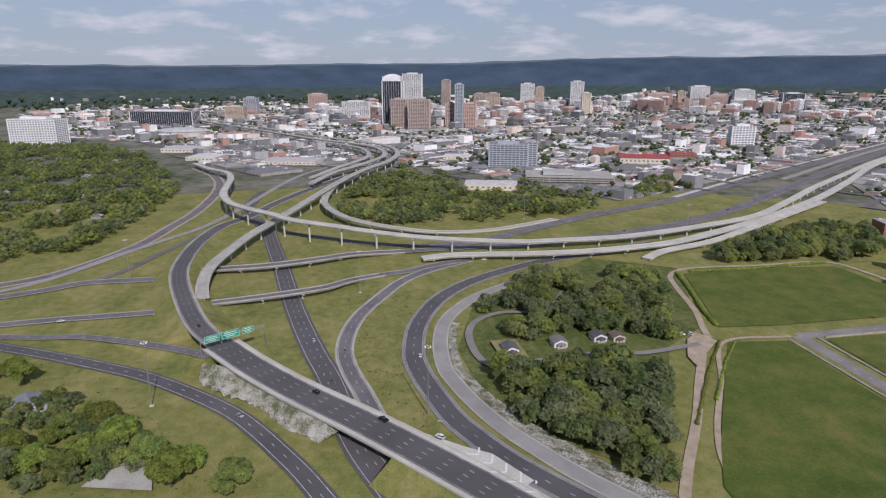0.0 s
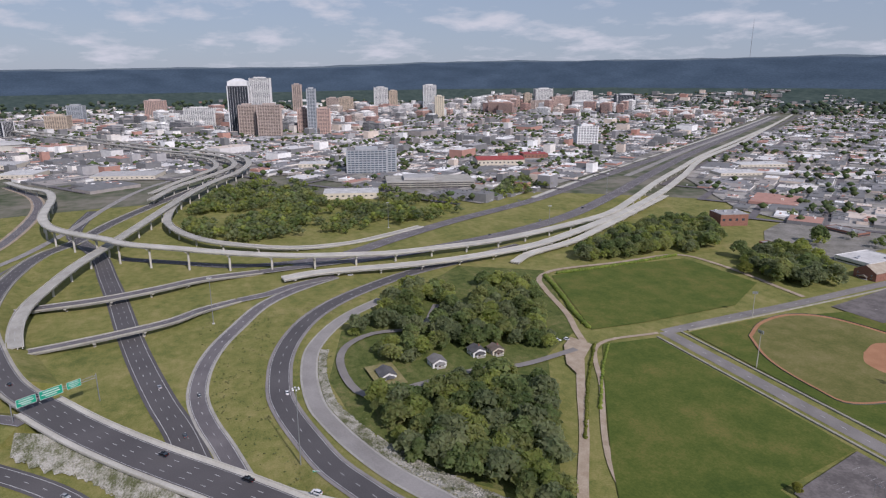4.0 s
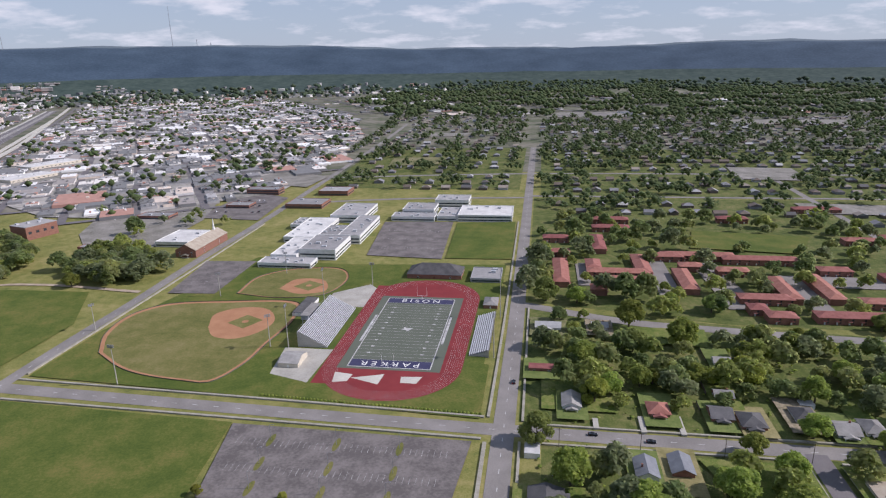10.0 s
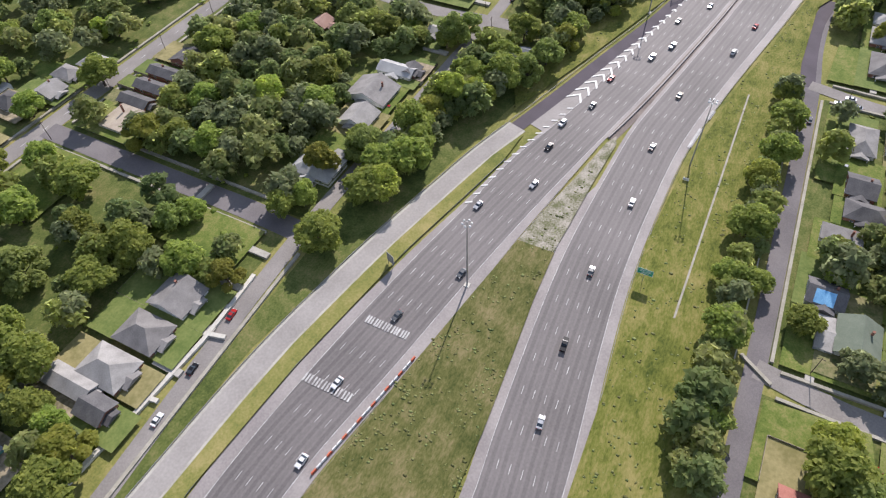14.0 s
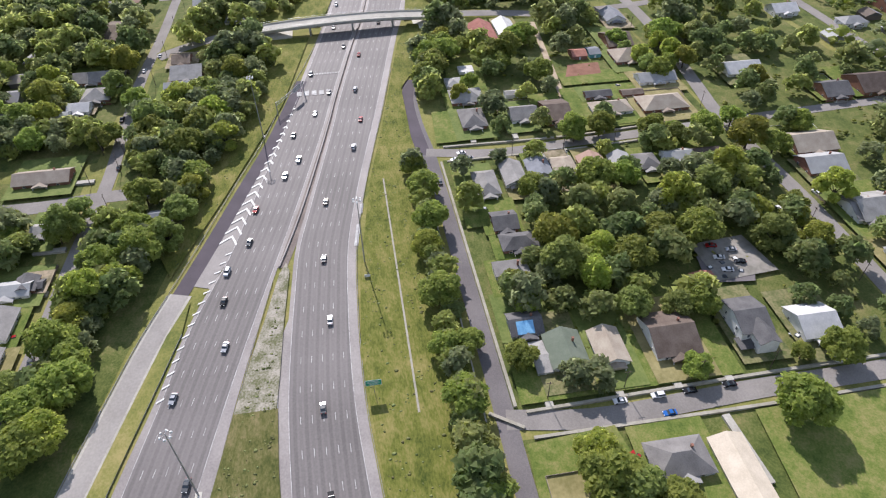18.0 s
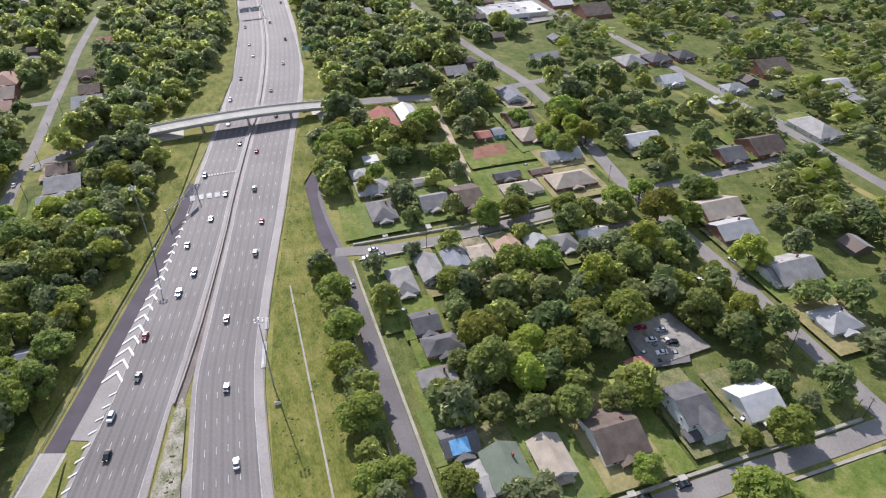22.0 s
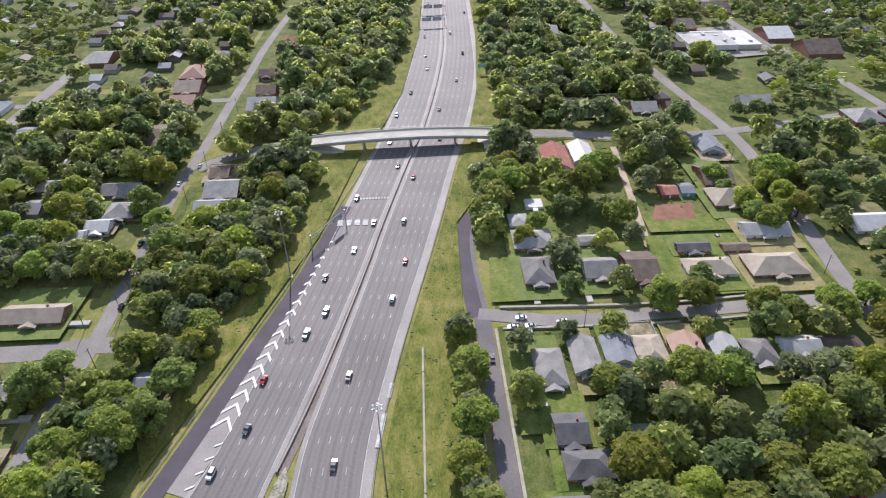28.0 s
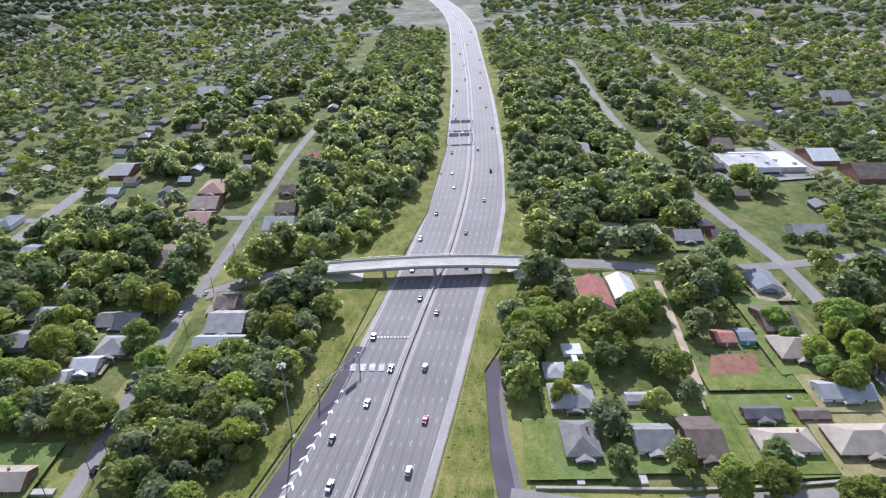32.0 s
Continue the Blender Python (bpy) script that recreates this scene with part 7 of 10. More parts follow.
outline("bare_patch", [(-206, -112), (-190, -106), (-172, -126), (-158, -140), (-172, -138), (-196, -124)], DIRT, "bare trampled dirt by the track", "dirt")
outline("work_area", [(-106, -314), (-91, -297), (-84, -287), (-64, -276), (-40, -262), (-62, -287), (-76, -298)], PALECONC, "pale bare concrete strip at the ramp nose", "pavement", z=7.3)
road("wood_lane", [(-300, -170), (-263, -199), (-265, -232), (-254, -252), (-234, -263), (-198, -266), (-184, -262), (-181, -250), (-183, -233), (-186, -205), (-187, -188), (-182, -165), (-188, -120)], 5.0, PALEASPH, "pale lane curling through the wood", edge=False)
root = thing("nose_chevrons", "white painted chevrons on the ramp nose", "road marking", kind="structure")
for i in range(5):
    c = Vector((-84 + 7.5 * i, -293 + 4.2 * i, 7.36))
    w, r = Vector((-0.87, -0.49, 0)), Vector((-0.49, 0.87, 0))
    k = 4.0 + 0.4 * i
    for s in (-1, 1):
        b = Build()
        b.face(c, c + r * k * s + w * k * 0.9, c + r * k * s + w * (k * 0.9 + 1.1), c + w * 1.1)
        part("chevron", b, PAINT, root)
SEGS = road_segments()

# ---- houses south of the motorway ----
tarped = house(282, -372, 11.2, 10.3, -90, "d", "side", "grey", state=" and blue tarpaulin")
hut(267, -374, 5.4, 13.5, -90, "g", "side", "grey")
house(268, -383, 12.3, 14.5, -90, "n", "front", "white")
house(267, -398, 10.3, 14.7, -90, "t", "front", "white")
house(269, -421, 15.7, 19.4, -90, "b", "side", "white")
house(266, -474, 13.8, 14.9, -90, "w", "side", "white")
house(223, -404, 17.5, 11.8, -90, "g", "hip", "white")
house(311, -374, 13.4, 8.1, -90, "g", "flat", "white", porch=False)
house(206, -377, 16.8, 8.7, -90, "r", "side", "brick")
big = house(270, -450, 11.0, 16.0, -90, "d", "side", "white", h=6.2)
b = wall_build(7.0, 9.0, 6.2, 2.2, "front")
b.v = [(x + 1.5, y - 9.0, z) for x, y, z in b.v]
part("wing_wall", b, WALLS["white"], big)
b = roof_build(7.0, 9.6, 6.2, 2.2, "front")
b.v = [(x + 1.5, y - 8.6, z) for x, y, z in b.v]
part("wing_roof", b, ROOFS["d"], big)
b = Build()
b.box(-7.5, -12.0, 2.6, -2.2, -6.5, 2.8)
part("side_porch_roof", b, ROOFS["d"], big)
hut(294, -446, 5.0, 9.0, 0, "r", "side", "white", 2.6, "shed", "small shed with a red metal roof behind the big house")
hut(468, -378, 9.2, 10.6, -90, "l", "hip", "white")
house(450, -382, 17.3, 14.7, -90, "g", "hip", "brick")
house(426, -381, 12.5, 18.0, -90, "g", "hip", "brick")
house(426, -408, 13.7, 13.7, -90, "g", "side", "white")
house(426, -426, 13.0, 20.8, -90, "b", "side", "brick")
hut(450, -410, 11.8, 5.3, -90, "g", "side", "white")
house(424, -456, 21.0, 11.6, -90, "t", "hip", "white")
house(424, -485, 24.6, 15.0, -90, "t", "hip", "brick")
house(452, -493, 21.4, 11.0, -90, "l", "side", "white")
house(439, -454, 14.2, 6.6, -90, "d", "side", "brick")
hut(439, -474, 12.2, 6.2, -90, "b", "side", "brick")
house(482, -488, 18.9, 17.0, -90, "t", "hip", "brick")
house(505, -489, 15.5, 21.2, -90, "b", "side", "brick")
hut(492, -460, 9.2, 10.2, -90, "r", "side", "brick")
hut(493, -470, 7.2, 10.4, -90, "u", "side", "teal")
house(530, -408, 15.0, 28.4, -90, "r", "front", "white")
house(536, -424, 12.0, 22.1, -90, "w", "front", "white")
hut(483, -388, 9.0, 8.2, -90, "w", "flat", "white")
house(541, -500, 13.0, 17.0, -90, "u", "front", "white")
house(606, -458, 12.5, 17.0, -90, "t", "hip", "cream")
house(598, -478, 16.0, 15.0, -90, "g", "side", "brick")
house(597, -500, 15.0, 16.0, -90, "b", "side", "brick")
house(603, -554, 20.0, 15.0, -90, "g", "side", "cream")
house(368, -376, 10.2, 17.8, -90, "g", "hip", "white")
house(373, -390, 9.8, 17.1, -90, "g", "front", "white")
house(375, -403, 10.5, 14.5, -90, "u", "front", "white")
house(374, -415, 10.5, 16.0, -90, "t", "hip", "brick")
house(372, -429, 11.8, 17.7, -90, "p", "front", "brick")
house(373, -443, 9.8, 13.4, -90, "l", "front", "white")
house(372, -455, 10.2, 11.9, -90, "g", "hip", "brick")
house(374, -471, 13.6, 9.0, -90, "l", "side", "white")
house(373, -487, 14.6, 9.2, -90, "b", "hip", "brick")
house(340, -378, 10.1, 11.9, -90, "d", "side", "brick")
house(326, -381, 14.6, 9.6, -90, "d", "hip", "brick")
hut(338, -403, 8.1, 6.3, -90, "n", "side", "white")
house(374, -540, 21.0, 17.1, -90, "t", "side", "brick")
house(356, -535, 18.7, 14.6, -90, "l", "side", "brick")
house(322, -532, 13.0, 16.4, -90, "g", "side", "white")
house(424, -608, 20.1, 21.2, -90, "b", "side", "brick")
house(421, -583, 15.3, 16.7, -90, "d", "side", "brick")
house(531, -618, 17.0, 14.0, -90, "w", "side", "white")
house(574, -612, 19.4, 19.6, -90, "g", "hip", "brick")
house(573, -635, 18.2, 16.4, -90, "d", "hip", "brick")
house(572, -658, 17.5, 14.3, -90, "d", "hip", "brick")
house(528, -700, 25.2, 24.6, -90, "b", "side", "brick")
house(454, -546, 21.1, 14.6, -90, "w", "side", "white")
house(504, -652, 17.0, 10.9, -90, "l", "hip", "white")
house(290, -532, 15.0, 13.1, -90, "l", "hip", "white")
house(322, -538, 20.5, 18.2, -90, "g", "side", "cream")
house(433, -656, 18.0, 27.6, -90, "g", "hip", "white")
house(534, -712, 16.2, 14.7, -90, "g", "hip", "brick")
house(482, -717, 18.5, 24.4, -90, "l", "side", "white")
house(604, -436, 13.0, 14.0, -90, "t", "hip", "cream", detail=False)
house(779, -566, 18.1, 30.0, -90, "b", "side", "brick", detail=False)
house(745, -634, 21.4, 30.0, -90, "w", "side", "brick", detail=False)
house(704, -650, 27.2, 30.0, -90, "b", "side", "brick", detail=False)
house(824, -612, 24.5, 30.0, -90, "b", "side", "brick", detail=False)
house(773, -446, 13.4, 26.9, -90, "g", "side", "white", detail=False)
house(931, -745, 30.0, 30.0, -90, "g", "side", "brick", detail=False)

# ---- houses north of the motorway, along the western streets ----
house(409, -172, 24.8, 11.2, -90, "t", "side", "brick")
house(466, -163, 11.4, 10.4, -90, "w", "side", "white")
house(475, -172, 11.1, 10.8, -90, "w", "side", "white")
house(489, -178, 15.1, 14.6, -90, "g", "hip", "brick")
house(511, -171, 20.7, 13.2, -90, "g", "side", "brick")
house(508, -225, 17.3, 19.0, -90, "g", "side", "brick")
house(491, -226, 22.6, 9.7, -90, "l", "side", "white")
house(527, -219, 10.2, 13.9, -90, "b", "side", "brick")
house(580, -170, 13.4, 30.0, -90, "b", "side", "brick")
house(633, -168, 17.0, 22.8, -90, "p", "side", "brick")
house(661, -164, 18.0, 22.9, -90, "t", "side", "brick")
house(691, -160, 18.9, 25.6, -90, "p", "hip", "brick")
house(586, -247, 14.0, 15.0, -90, "u", "hip", "white")
house(624, -224, 18.6, 21.5, -90, "l", "side", "white")
house(650, -222, 13.4, 15.9, -90, "b", "side", "brick")
house(685, -216, 11.7, 14.4, -90, "b", "side", "brick")
house(368, -232, 9.2, 9.3, -90, "u", "side", "white")
house(368, -183, 7.2, 7.4, -90, "g", "side", "white")
house(581, -152, 30, 12, -90, "b", "flat", "brick", porch=False)
house(997, -60, 29.6, 30.0, -90, "l", "side", "white", detail=False)
house(734, -74, 15.3, 30.0, -90, "g", "side", "brick", detail=False)
house(588, -82, 9.4, 18.2, -90, "u", "side", "white", detail=False)
house(760, -224, 15.8, 25.7, -90, "r", "side", "brick", detail=False)
house(633, -41, 10.6, 17.5, -90, "u", "hip", "white", detail=False)
house(313, -179, 19.4, 15.4, -90, "g", "front", "white")
house(295, -183, 13.3, 12.3, -90, "g", "front", "white")
house(332, -181, 17.2, 8.2, -90, "l", "side", "white")
house(268, -189, 5.0, 10.1, -90, "g", "side", "white")
house(262, -184, 17.9, 13.6, -90, "l", "hip", "white")

# ---- houses north of the motorway, near streets ----
house(147, -169, 7.0, 18.0, 0, "g", "front", "white")
house(156, -176, 12.0, 17.0, 0, "g", "hip", "brick")
house(171, -177, 12.0, 16.0, 0, "g", "hip", "brick")
house(187, -177, 13.0, 15.0, 0, "g", "side", "white")
house(144, -183, 8.0, 10.0, 0, "d", "front", "brick")
house(156, -83, 9.0, 13.0, 180, "u", "front", "white")
house(171, -79, 9.0, 13.0, 180, "u", "front", "brick")
house(127, -30, 9.0, 13.0, 0, "g", "front", "white")
house(112, 6, 14.0, 6.0, 0, "r", "flat", "brick", porch=False)
house(169, -33, 10.0, 11.0, 0, "r", "hip", "brick")
house(198, -34, 10.0, 12.0, 0, "d", "side", "brick")
house(211, -39, 11.0, 13.0, 0, "d", "hip", "brick")
house(251, -42, 10.0, 12.0, 0, "g", "side", "grey")
house(264, -39, 9.0, 12.0, 0, "g", "hip", "white")
hut(108, -73, 7.0, 9.0, 0, "w", "flat", "white")
house(114, -106, 9.0, 14.0, 90, "d", "side", "grey")
house(115, -123, 18.0, 8.0, 0, "l", "flat", "white", porch=False)
house(116, -164, 13.0, 8.0, 0, "u", "side", "teal")
house(114, -142, 10.0, 13.0, 90, "d", "side", "brick")
house(116, 65, 16.0, 9.0, 0, "l", "side", "white")
house(149, 68, 10.0, 8.0, 0, "l", "side", "white")
house(402, -119, 10.0, 12.0, 0, "u", "hip", "white")
house(351, -126, 9.0, 9.0, 0, "p", "side", "brick")
house(250, -88, 15.0, 13.0, 0, "t", "flat", "cream", porch=False)
house(262, -85, 7.0, 16.0, 0, "d", "front", "brick")
house(273, -84, 7.0, 16.0, 0, "d", "front", "brick")
house(284, -82, 7.0, 16.0, 0, "d", "front", "brick")
house(298, -84, 10.0, 14.0, 0, "d", "side", "brick")
house(395, -24, 12.0, 11.0, 0, "d", "side", "brick")
house(396, -46, 14.0, 10.0, 0, "d", "side", "brick")
house(428, -37, 13.0, 10.0, 0, "b", "hip", "brick")
house(462, -28, 13.0, 12.0, 0, "g", "side", "brick")
house(541, -31, 13.0, 10.0, 0, "g", "hip", "white")
house(316, 45, 9.0, 9.0, 0, "u", "side", "white")
house(414, -83, 11.0, 11.0, 180, "w", "side", "white")
hut(243, -18, 7.0, 5.0, 0, "w", "flat", "white")
house(334, -187, 8.0, 8.0, 0, "d", "side", "brick")
house(276, -44, 10.0, 12.0, 0, "g", "hip", "brick")
house(237, -31, 10.0, 12.0, 0, "d", "hip", "white")
house(204, -15, 9.0, 8.0, 0, "g", "side", "brick")
house(213, 24, 9.0, 8.0, 0, "g", "side", "white")

# ---- houses in the island wood by the loop ramp ----
house(-201, -244, 9.0, 11.0, 90, "d", "front", "white")
house(-205, -210, 9.0, 9.0, 90, "g", "front", "white")
house(-209, -181, 9.0, 9.0, 90, "d", "front", "white")
house(-206, -169, 8.0, 8.0, 90, "b", "front", "cream")

# ---- red-roofed flats ----
flats(127, 228, 17, 0)
flats(127, 175, 58, 90)
flats(183, 349, 38, 0)
flats(180, 316, 38, 0)
flats(172, 176, 46, 0)
flats(175, 157, 35, 0)
flats(154, 193, 27, 90)
flats(193, 197, 45, 90)
flats(216, 222, 29, 0)
flats(244, 226, 57, 0)
flats(292, 218, 62, 0)
flats(262, 186, 24, 0)
flats(287, 147, 46, 90)
flats(268, 126, 33, 0)
flats(320, 96, 60, 0)
flats(316, 152, 53, 90)
flats(348, 124, 38, 0)
flats(383, 180, 31, 0)
flats(384, 150, 56, 90)
flats(221, 161, 50, 90)
flats(340, 193, 22, 0)
flats(432, 294, 25, 0)
flats(125, 274, 25, 0)
flats(163, 259, 47, 90)
flats(232, 196, 16, 0)
flats(257, 106, 12, 0)
flats(406, 167, 61, 90)
flats(446, 185, 31, 0)
flats(495, 205, 31, 0)
flats(398, 282, 28, 0)
flats(407, 407, 51, 0)
flats(154, 136, 15, 90)
flats(307, 359, 28, 0)
flats(415, 223, 32, 0)
flats(410, 126, 33, 90)
flats(457, 136, 35, 0)
flats(456, 104, 35, 0)
flats(268, 93, 16, 0)

# ---- vehicles ----
CAR_PAINT = {}
for key, c in (("white", (0.75, 0.75, 0.75)), ("silver", (0.42, 0.43, 0.45)), ("black", (0.012, 0.012, 0.014)), ("grey", (0.12, 0.125, 0.13)), ("red", (0.35, 0.02, 0.02)), ("blue", (0.02, 0.12, 0.4)), ("beige", (0.45, 0.4, 0.32))):
    CAR_PAINT[key] = material(key + " car paint", tuple(q * 0.9 for q in c), c, 0.5, 0.25, 0.2 if key in ("silver", "grey") else 0.0)
TYRE = material("tyre rubber", (0.012, 0.012, 0.012), (0.025, 0.025, 0.025), 1, 0.9)
LAMPGLASS = material("headlamp glass", (0.7, 0.7, 0.68), (0.85, 0.85, 0.83), 1, 0.2)
TAIL = material("red tail lamp", (0.3, 0.01, 0.01), (0.4, 0.02, 0.02), 1, 0.3)
CARS = {}


def hull(profile, w, k=0.86):
    """A body swept across its width from a side outline (x, z), drawn in towards the top."""
    b = Build()
    n = len(profile)
    for y, s in ((-w / 2, 1), (w / 2, 1)):
        for x, z in profile:
            b.v.append((x, y, z))
    for i in range(n):
        j = (i + 1) % n
        b.f.append((i, j, n + j, n + i))
    b.f.append(tuple(reversed(range(n))))
    b.f.append(tuple(range(n, 2 * n)))
    return b


def car(x, y, turn, colour="white", kind="saloon", z=0.06, group="cars on the motorway"):
    key = (colour, kind)
    m = pose(x, y, z, 0, 0, turn)
    if key in CARS:
        ob = copy_thing(CARS[key], m)
        return tagged(ob, group=group)
    word = {"saloon": "saloon car", "van": "box van", "pickup": "pickup truck", "suv": "tall estate car"}[kind]
    root = thing(kind if kind != "saloon" else "car", f"{colour} {word} with dark windows", "car" if kind != "van" else "van", group, m=m)
    if kind == "saloon":
        lo = [(-2.25, 0.3), (2.25, 0.3), (2.3, 0.62), (2.1, 0.8), (1.0, 0.95), (-1.5, 0.98), (-2.2, 0.92), (-2.32, 0.6)]
        hi = [(1.0, 0.93), (0.35, 1.42), (-0.9, 1.45), (-1.65, 0.96)]
    elif kind == "suv":
        lo = [(-2.3, 0.35), (2.3, 0.35), (2.35, 0.8), (2.1, 1.0), (1.1, 1.08), (-2.2, 1.1), (-2.36, 0.7)]
        hi = [(1.15, 1.06), (0.5, 1.72), (-1.9, 1.74), (-2.25, 1.08)]
    elif kind == "pickup":
        lo = [(-2.7, 0.4), (2.7, 0.4), (2.75, 0.9), (2.5, 1.08), (1.2, 1.12), (-2.7, 1.1)]
        hi = [(1.25, 1.1), (0.7, 1.78), (-0.5, 1.8), (-0.75, 1.1)]
    else:
        lo = [(-3.4, 0.5), (3.0, 0.5), (3.05, 1.4), (2.5, 2.1), (1.5, 2.15), (1.5, 3.0), (-3.4, 3.0)]
        hi = [(3.0, 1.45), (2.52, 2.1), (1.6, 2.12), (1.6, 1.45)]
    w = 1.85 if kind != "van" else 2.3
    part("body", hull(lo, w), CAR_PAINT[colour], root)
    part("glazing", hull(hi, w * 0.9), PANE, root)
    if kind != "van":
        xs = sorted(p[0] for p in hi)
        b = Build()
        zt = max(p[1] for p in hi)
        b.box(xs[1] + 0.05, -w * 0.4, zt - 0.02, xs[2] - 0.02, w * 0.4, zt + 0.05, None, 0.04)
        part("roof_panel", b, CAR_PAINT[colour], root)
    for px in (-1.35, 1.4) if kind != "van" else (-2.3, 2.0):
        for s in (-1, 1):
            b = Build()
            b.tube((px, s * (w / 2 - 0.2), 0.34), (px, s * (w / 2 + 0.02), 0.34), 0.34, 0.34, 10)
            part("wheel", b, TYRE, root)
    for s in (-1, 1):
        b = Build()
        fx = max(p[0] for p in lo)
        b.box(fx - 0.15, s * w * 0.36 - 0.2, 0.6, fx + 0.02, s * w * 0.36 + 0.2, 0.78)
        part("headlight", b, LAMPGLASS, root)
        b = Build()
        rx = min(p[0] for p in lo)
        b.box(rx - 0.02, s * w * 0.38 - 0.18, 0.65, rx + 0.1, s * w * 0.38 + 0.18, 0.88)
        part("tail_light", b, TAIL, root)
    CARS[key] = root
    return root


def traffic(pts, offs, ds, way, colours, group="cars on the motorway", z=0.4):
    line = spline(pts, 8.0)
    s = measure_line(line)
    for d, o, c in zip(ds, offs, colours):
        p, w, r = along(line, s, d)
        q = p + r * o
        colour, kind = c if isinstance(c, tuple) else (c, "saloon")
        car(q.x, q.y, math.degrees(math.atan2(w.y, w.x)) + (180 if way < 0 else 0), colour, kind, q.z + z, group)


LANES = (-7.2, -3.6, 0.0, 3.6, 7.2)
rng_cars = random.Random(5)
mix = ["white", "white", "silver", "grey", "black", ("white", "suv"), ("grey", "suv"), "beige", "red", ("black", "pickup"), ("silver", "pickup"), "blue", ("white", "van")]
ds = [150, 175, 205, 232, 262, 284, 306, 322, 340, 362, 388, 402, 424, 446, 470, 492, 530, 560, 600, 640, 690, 720, 770, 830, 880, 930, 1000, 1060, 1150, 1240, 1330, 1450]
traffic(HW_A, [rng_cars.choice(LANES) for d in ds], ds, -1, [rng_cars.choice(mix[:11]) for d in ds])
ds = [100, 130, 158, 190, 228, 262, 300, 345, 372, 405, 450, 500, 545, 600, 660, 715, 780, 860, 950, 1040, 1130, 1260, 1400]
traffic(HW_B, [rng_cars.choice(LANES) for d in ds], ds, 1, [rng_cars.choice(mix[:11]) for d in ds])
for x, y, turn, c, k, z in ((-152, -364, 220, "black", "saloon", 9.1), (-118, -332, 220, "black", "pickup", 9.1), (-98, -308, 220, "white", "suv", 9.1), (-262, -441, 205, "black", "saloon", 7.0), (-238, -425, 212, "black", "saloon", 8.2), (-150, -403, 40, "silver", "saloon", 0.3), (-98, -280, 160, "white", "saloon", 0.3), (-130, -288, 165, "black", "saloon", 0.3), (-204, -301, 175, "white", "saloon", 0.3), (-303, -540, 95, "white", "saloon", 1.4), (-180, -355, 190, "grey", "saloon", 0.3), (-240, -366, 190, "silver", "saloon", 0.3), (-220, -346, 5, "grey", "saloon", 0.3), (-400, -210, 270, "white", "saloon", 0.3), (-450, -140, 280, "white", "suv", 0.3), (-480, -30, 290, "grey", "saloon", 0.3), (-520, 60, 295, "silver", "saloon", 0.3), (-560, 150, 298, "black", "saloon", 0.3), (-640, 280, 300, "white", "saloon", 0.3), (-700, 200, 118, "white", "saloon", 0.3), (-780, 330, 118, "grey", "saloon", 0.3), (-640, 100, 118, "silver", "saloon", 0.3)):
    car(x, y, turn, c, k, z, "cars on the interchange")
lot_rng = random.Random(8)
for y in (370, 400, 430):
    for i in range(9):
        car(-272 + 6.6 * i + lot_rng.uniform(-0.4, 0.4), y + lot_rng.choice((-1.8, 1.8)), 90, lot_rng.choice(mix[:5]), "saloon", 0.75, "cars in the shop car park") if lot_rng.random() < 0.4 and not isinstance(mix[0], tuple) else None
# parked along the streets and in gardens
for x, y, turn, c, k in ((246.5, -395, 90, "white", "saloon"), (246.5, -408, 90, "white", "suv"), (246.5, -419, 90, "black", "saloon"), (246.8, -433, 90, "black", "saloon"), (239.5, -409, 90, "blue", "saloon"), (250, -476, 90, "white", "van"), (398, -370, 90, "white", "saloon"), (392.8, -366, 90, "white", "saloon"), (393, -373, 90, "silver", "saloon"), (394.5, -386, 90, "white", "suv"), (401.5, -432, 90, "white", "saloon"), (376, -356, 0, "grey", "saloon"), (300, -452, 20, "white", "saloon"), (302, -458, 20, "grey", "saloon"), (303, -464, 10, "white", "suv"), (294, -455, 80, "black", "saloon"), (296, -463, 70, "silver", "saloon"), (268, -458, 20, "white", "saloon"), (262, -466, 30, "white", "saloon"), (226, -393, 30, "red", "pickup"), (225, -399, 30, "white", "saloon"), (136, -56, 0, "black", "saloon"), (162, -59, 0, "black", "saloon"), (92, -120, 92, "silver", "suv"), (97, -9, 90, "black", "saloon"), (119, -88, 5, "white", "saloon"), (150, -201, 5, "white", "saloon"), (168, -199, 5, "black", "saloon"), (190, -197, 5, "red", "saloon"), (300, -191, 10, "white", "saloon"), (308, -190, 10, "red", "pickup"), (312, -198, 10, "black", "saloon"), (372, -186, 60, "white", "van"), (296, -199, 5, "grey", "saloon"), (415, -204, 0, "black", "saloon"), (450, -203, 0, "grey", "saloon"), (462, -196, 0, "black", "pickup"), (520, -197, 0, "white", "saloon"), (540, -203, 0, "silver", "saloon"), (476, -388, 0, "white", "van"), (514, -386, 20, "white", "saloon"), (522, -402, 0, "grey", "saloon"), (450, -470, 90, "beige", "saloon"), (440, -425, 0, "white", "saloon"), (380, -430, 0, "white", "saloon"), (-206, -122, 30, "white", "saloon"), (-204, -116, 30, "white", "suv"), (-178, -250, 60, "silver", "saloon"), (-174, -244, 70, "white", "saloon"), (-180, -196, 20, "grey", "saloon"), (340, -430, 80, "red", "saloon"), (362, -374, 85, "black", "pickup"), (352, -372, 80, "silver", "saloon"), (330, -500, 10, "white", "saloon"), (338, -522, 10, "white", "suv"), (352, -545, 40, "white", "saloon"), (400, -520, 60, "grey", "saloon")):
    car(x, y, turn, c, k, 0.15, "parked cars")

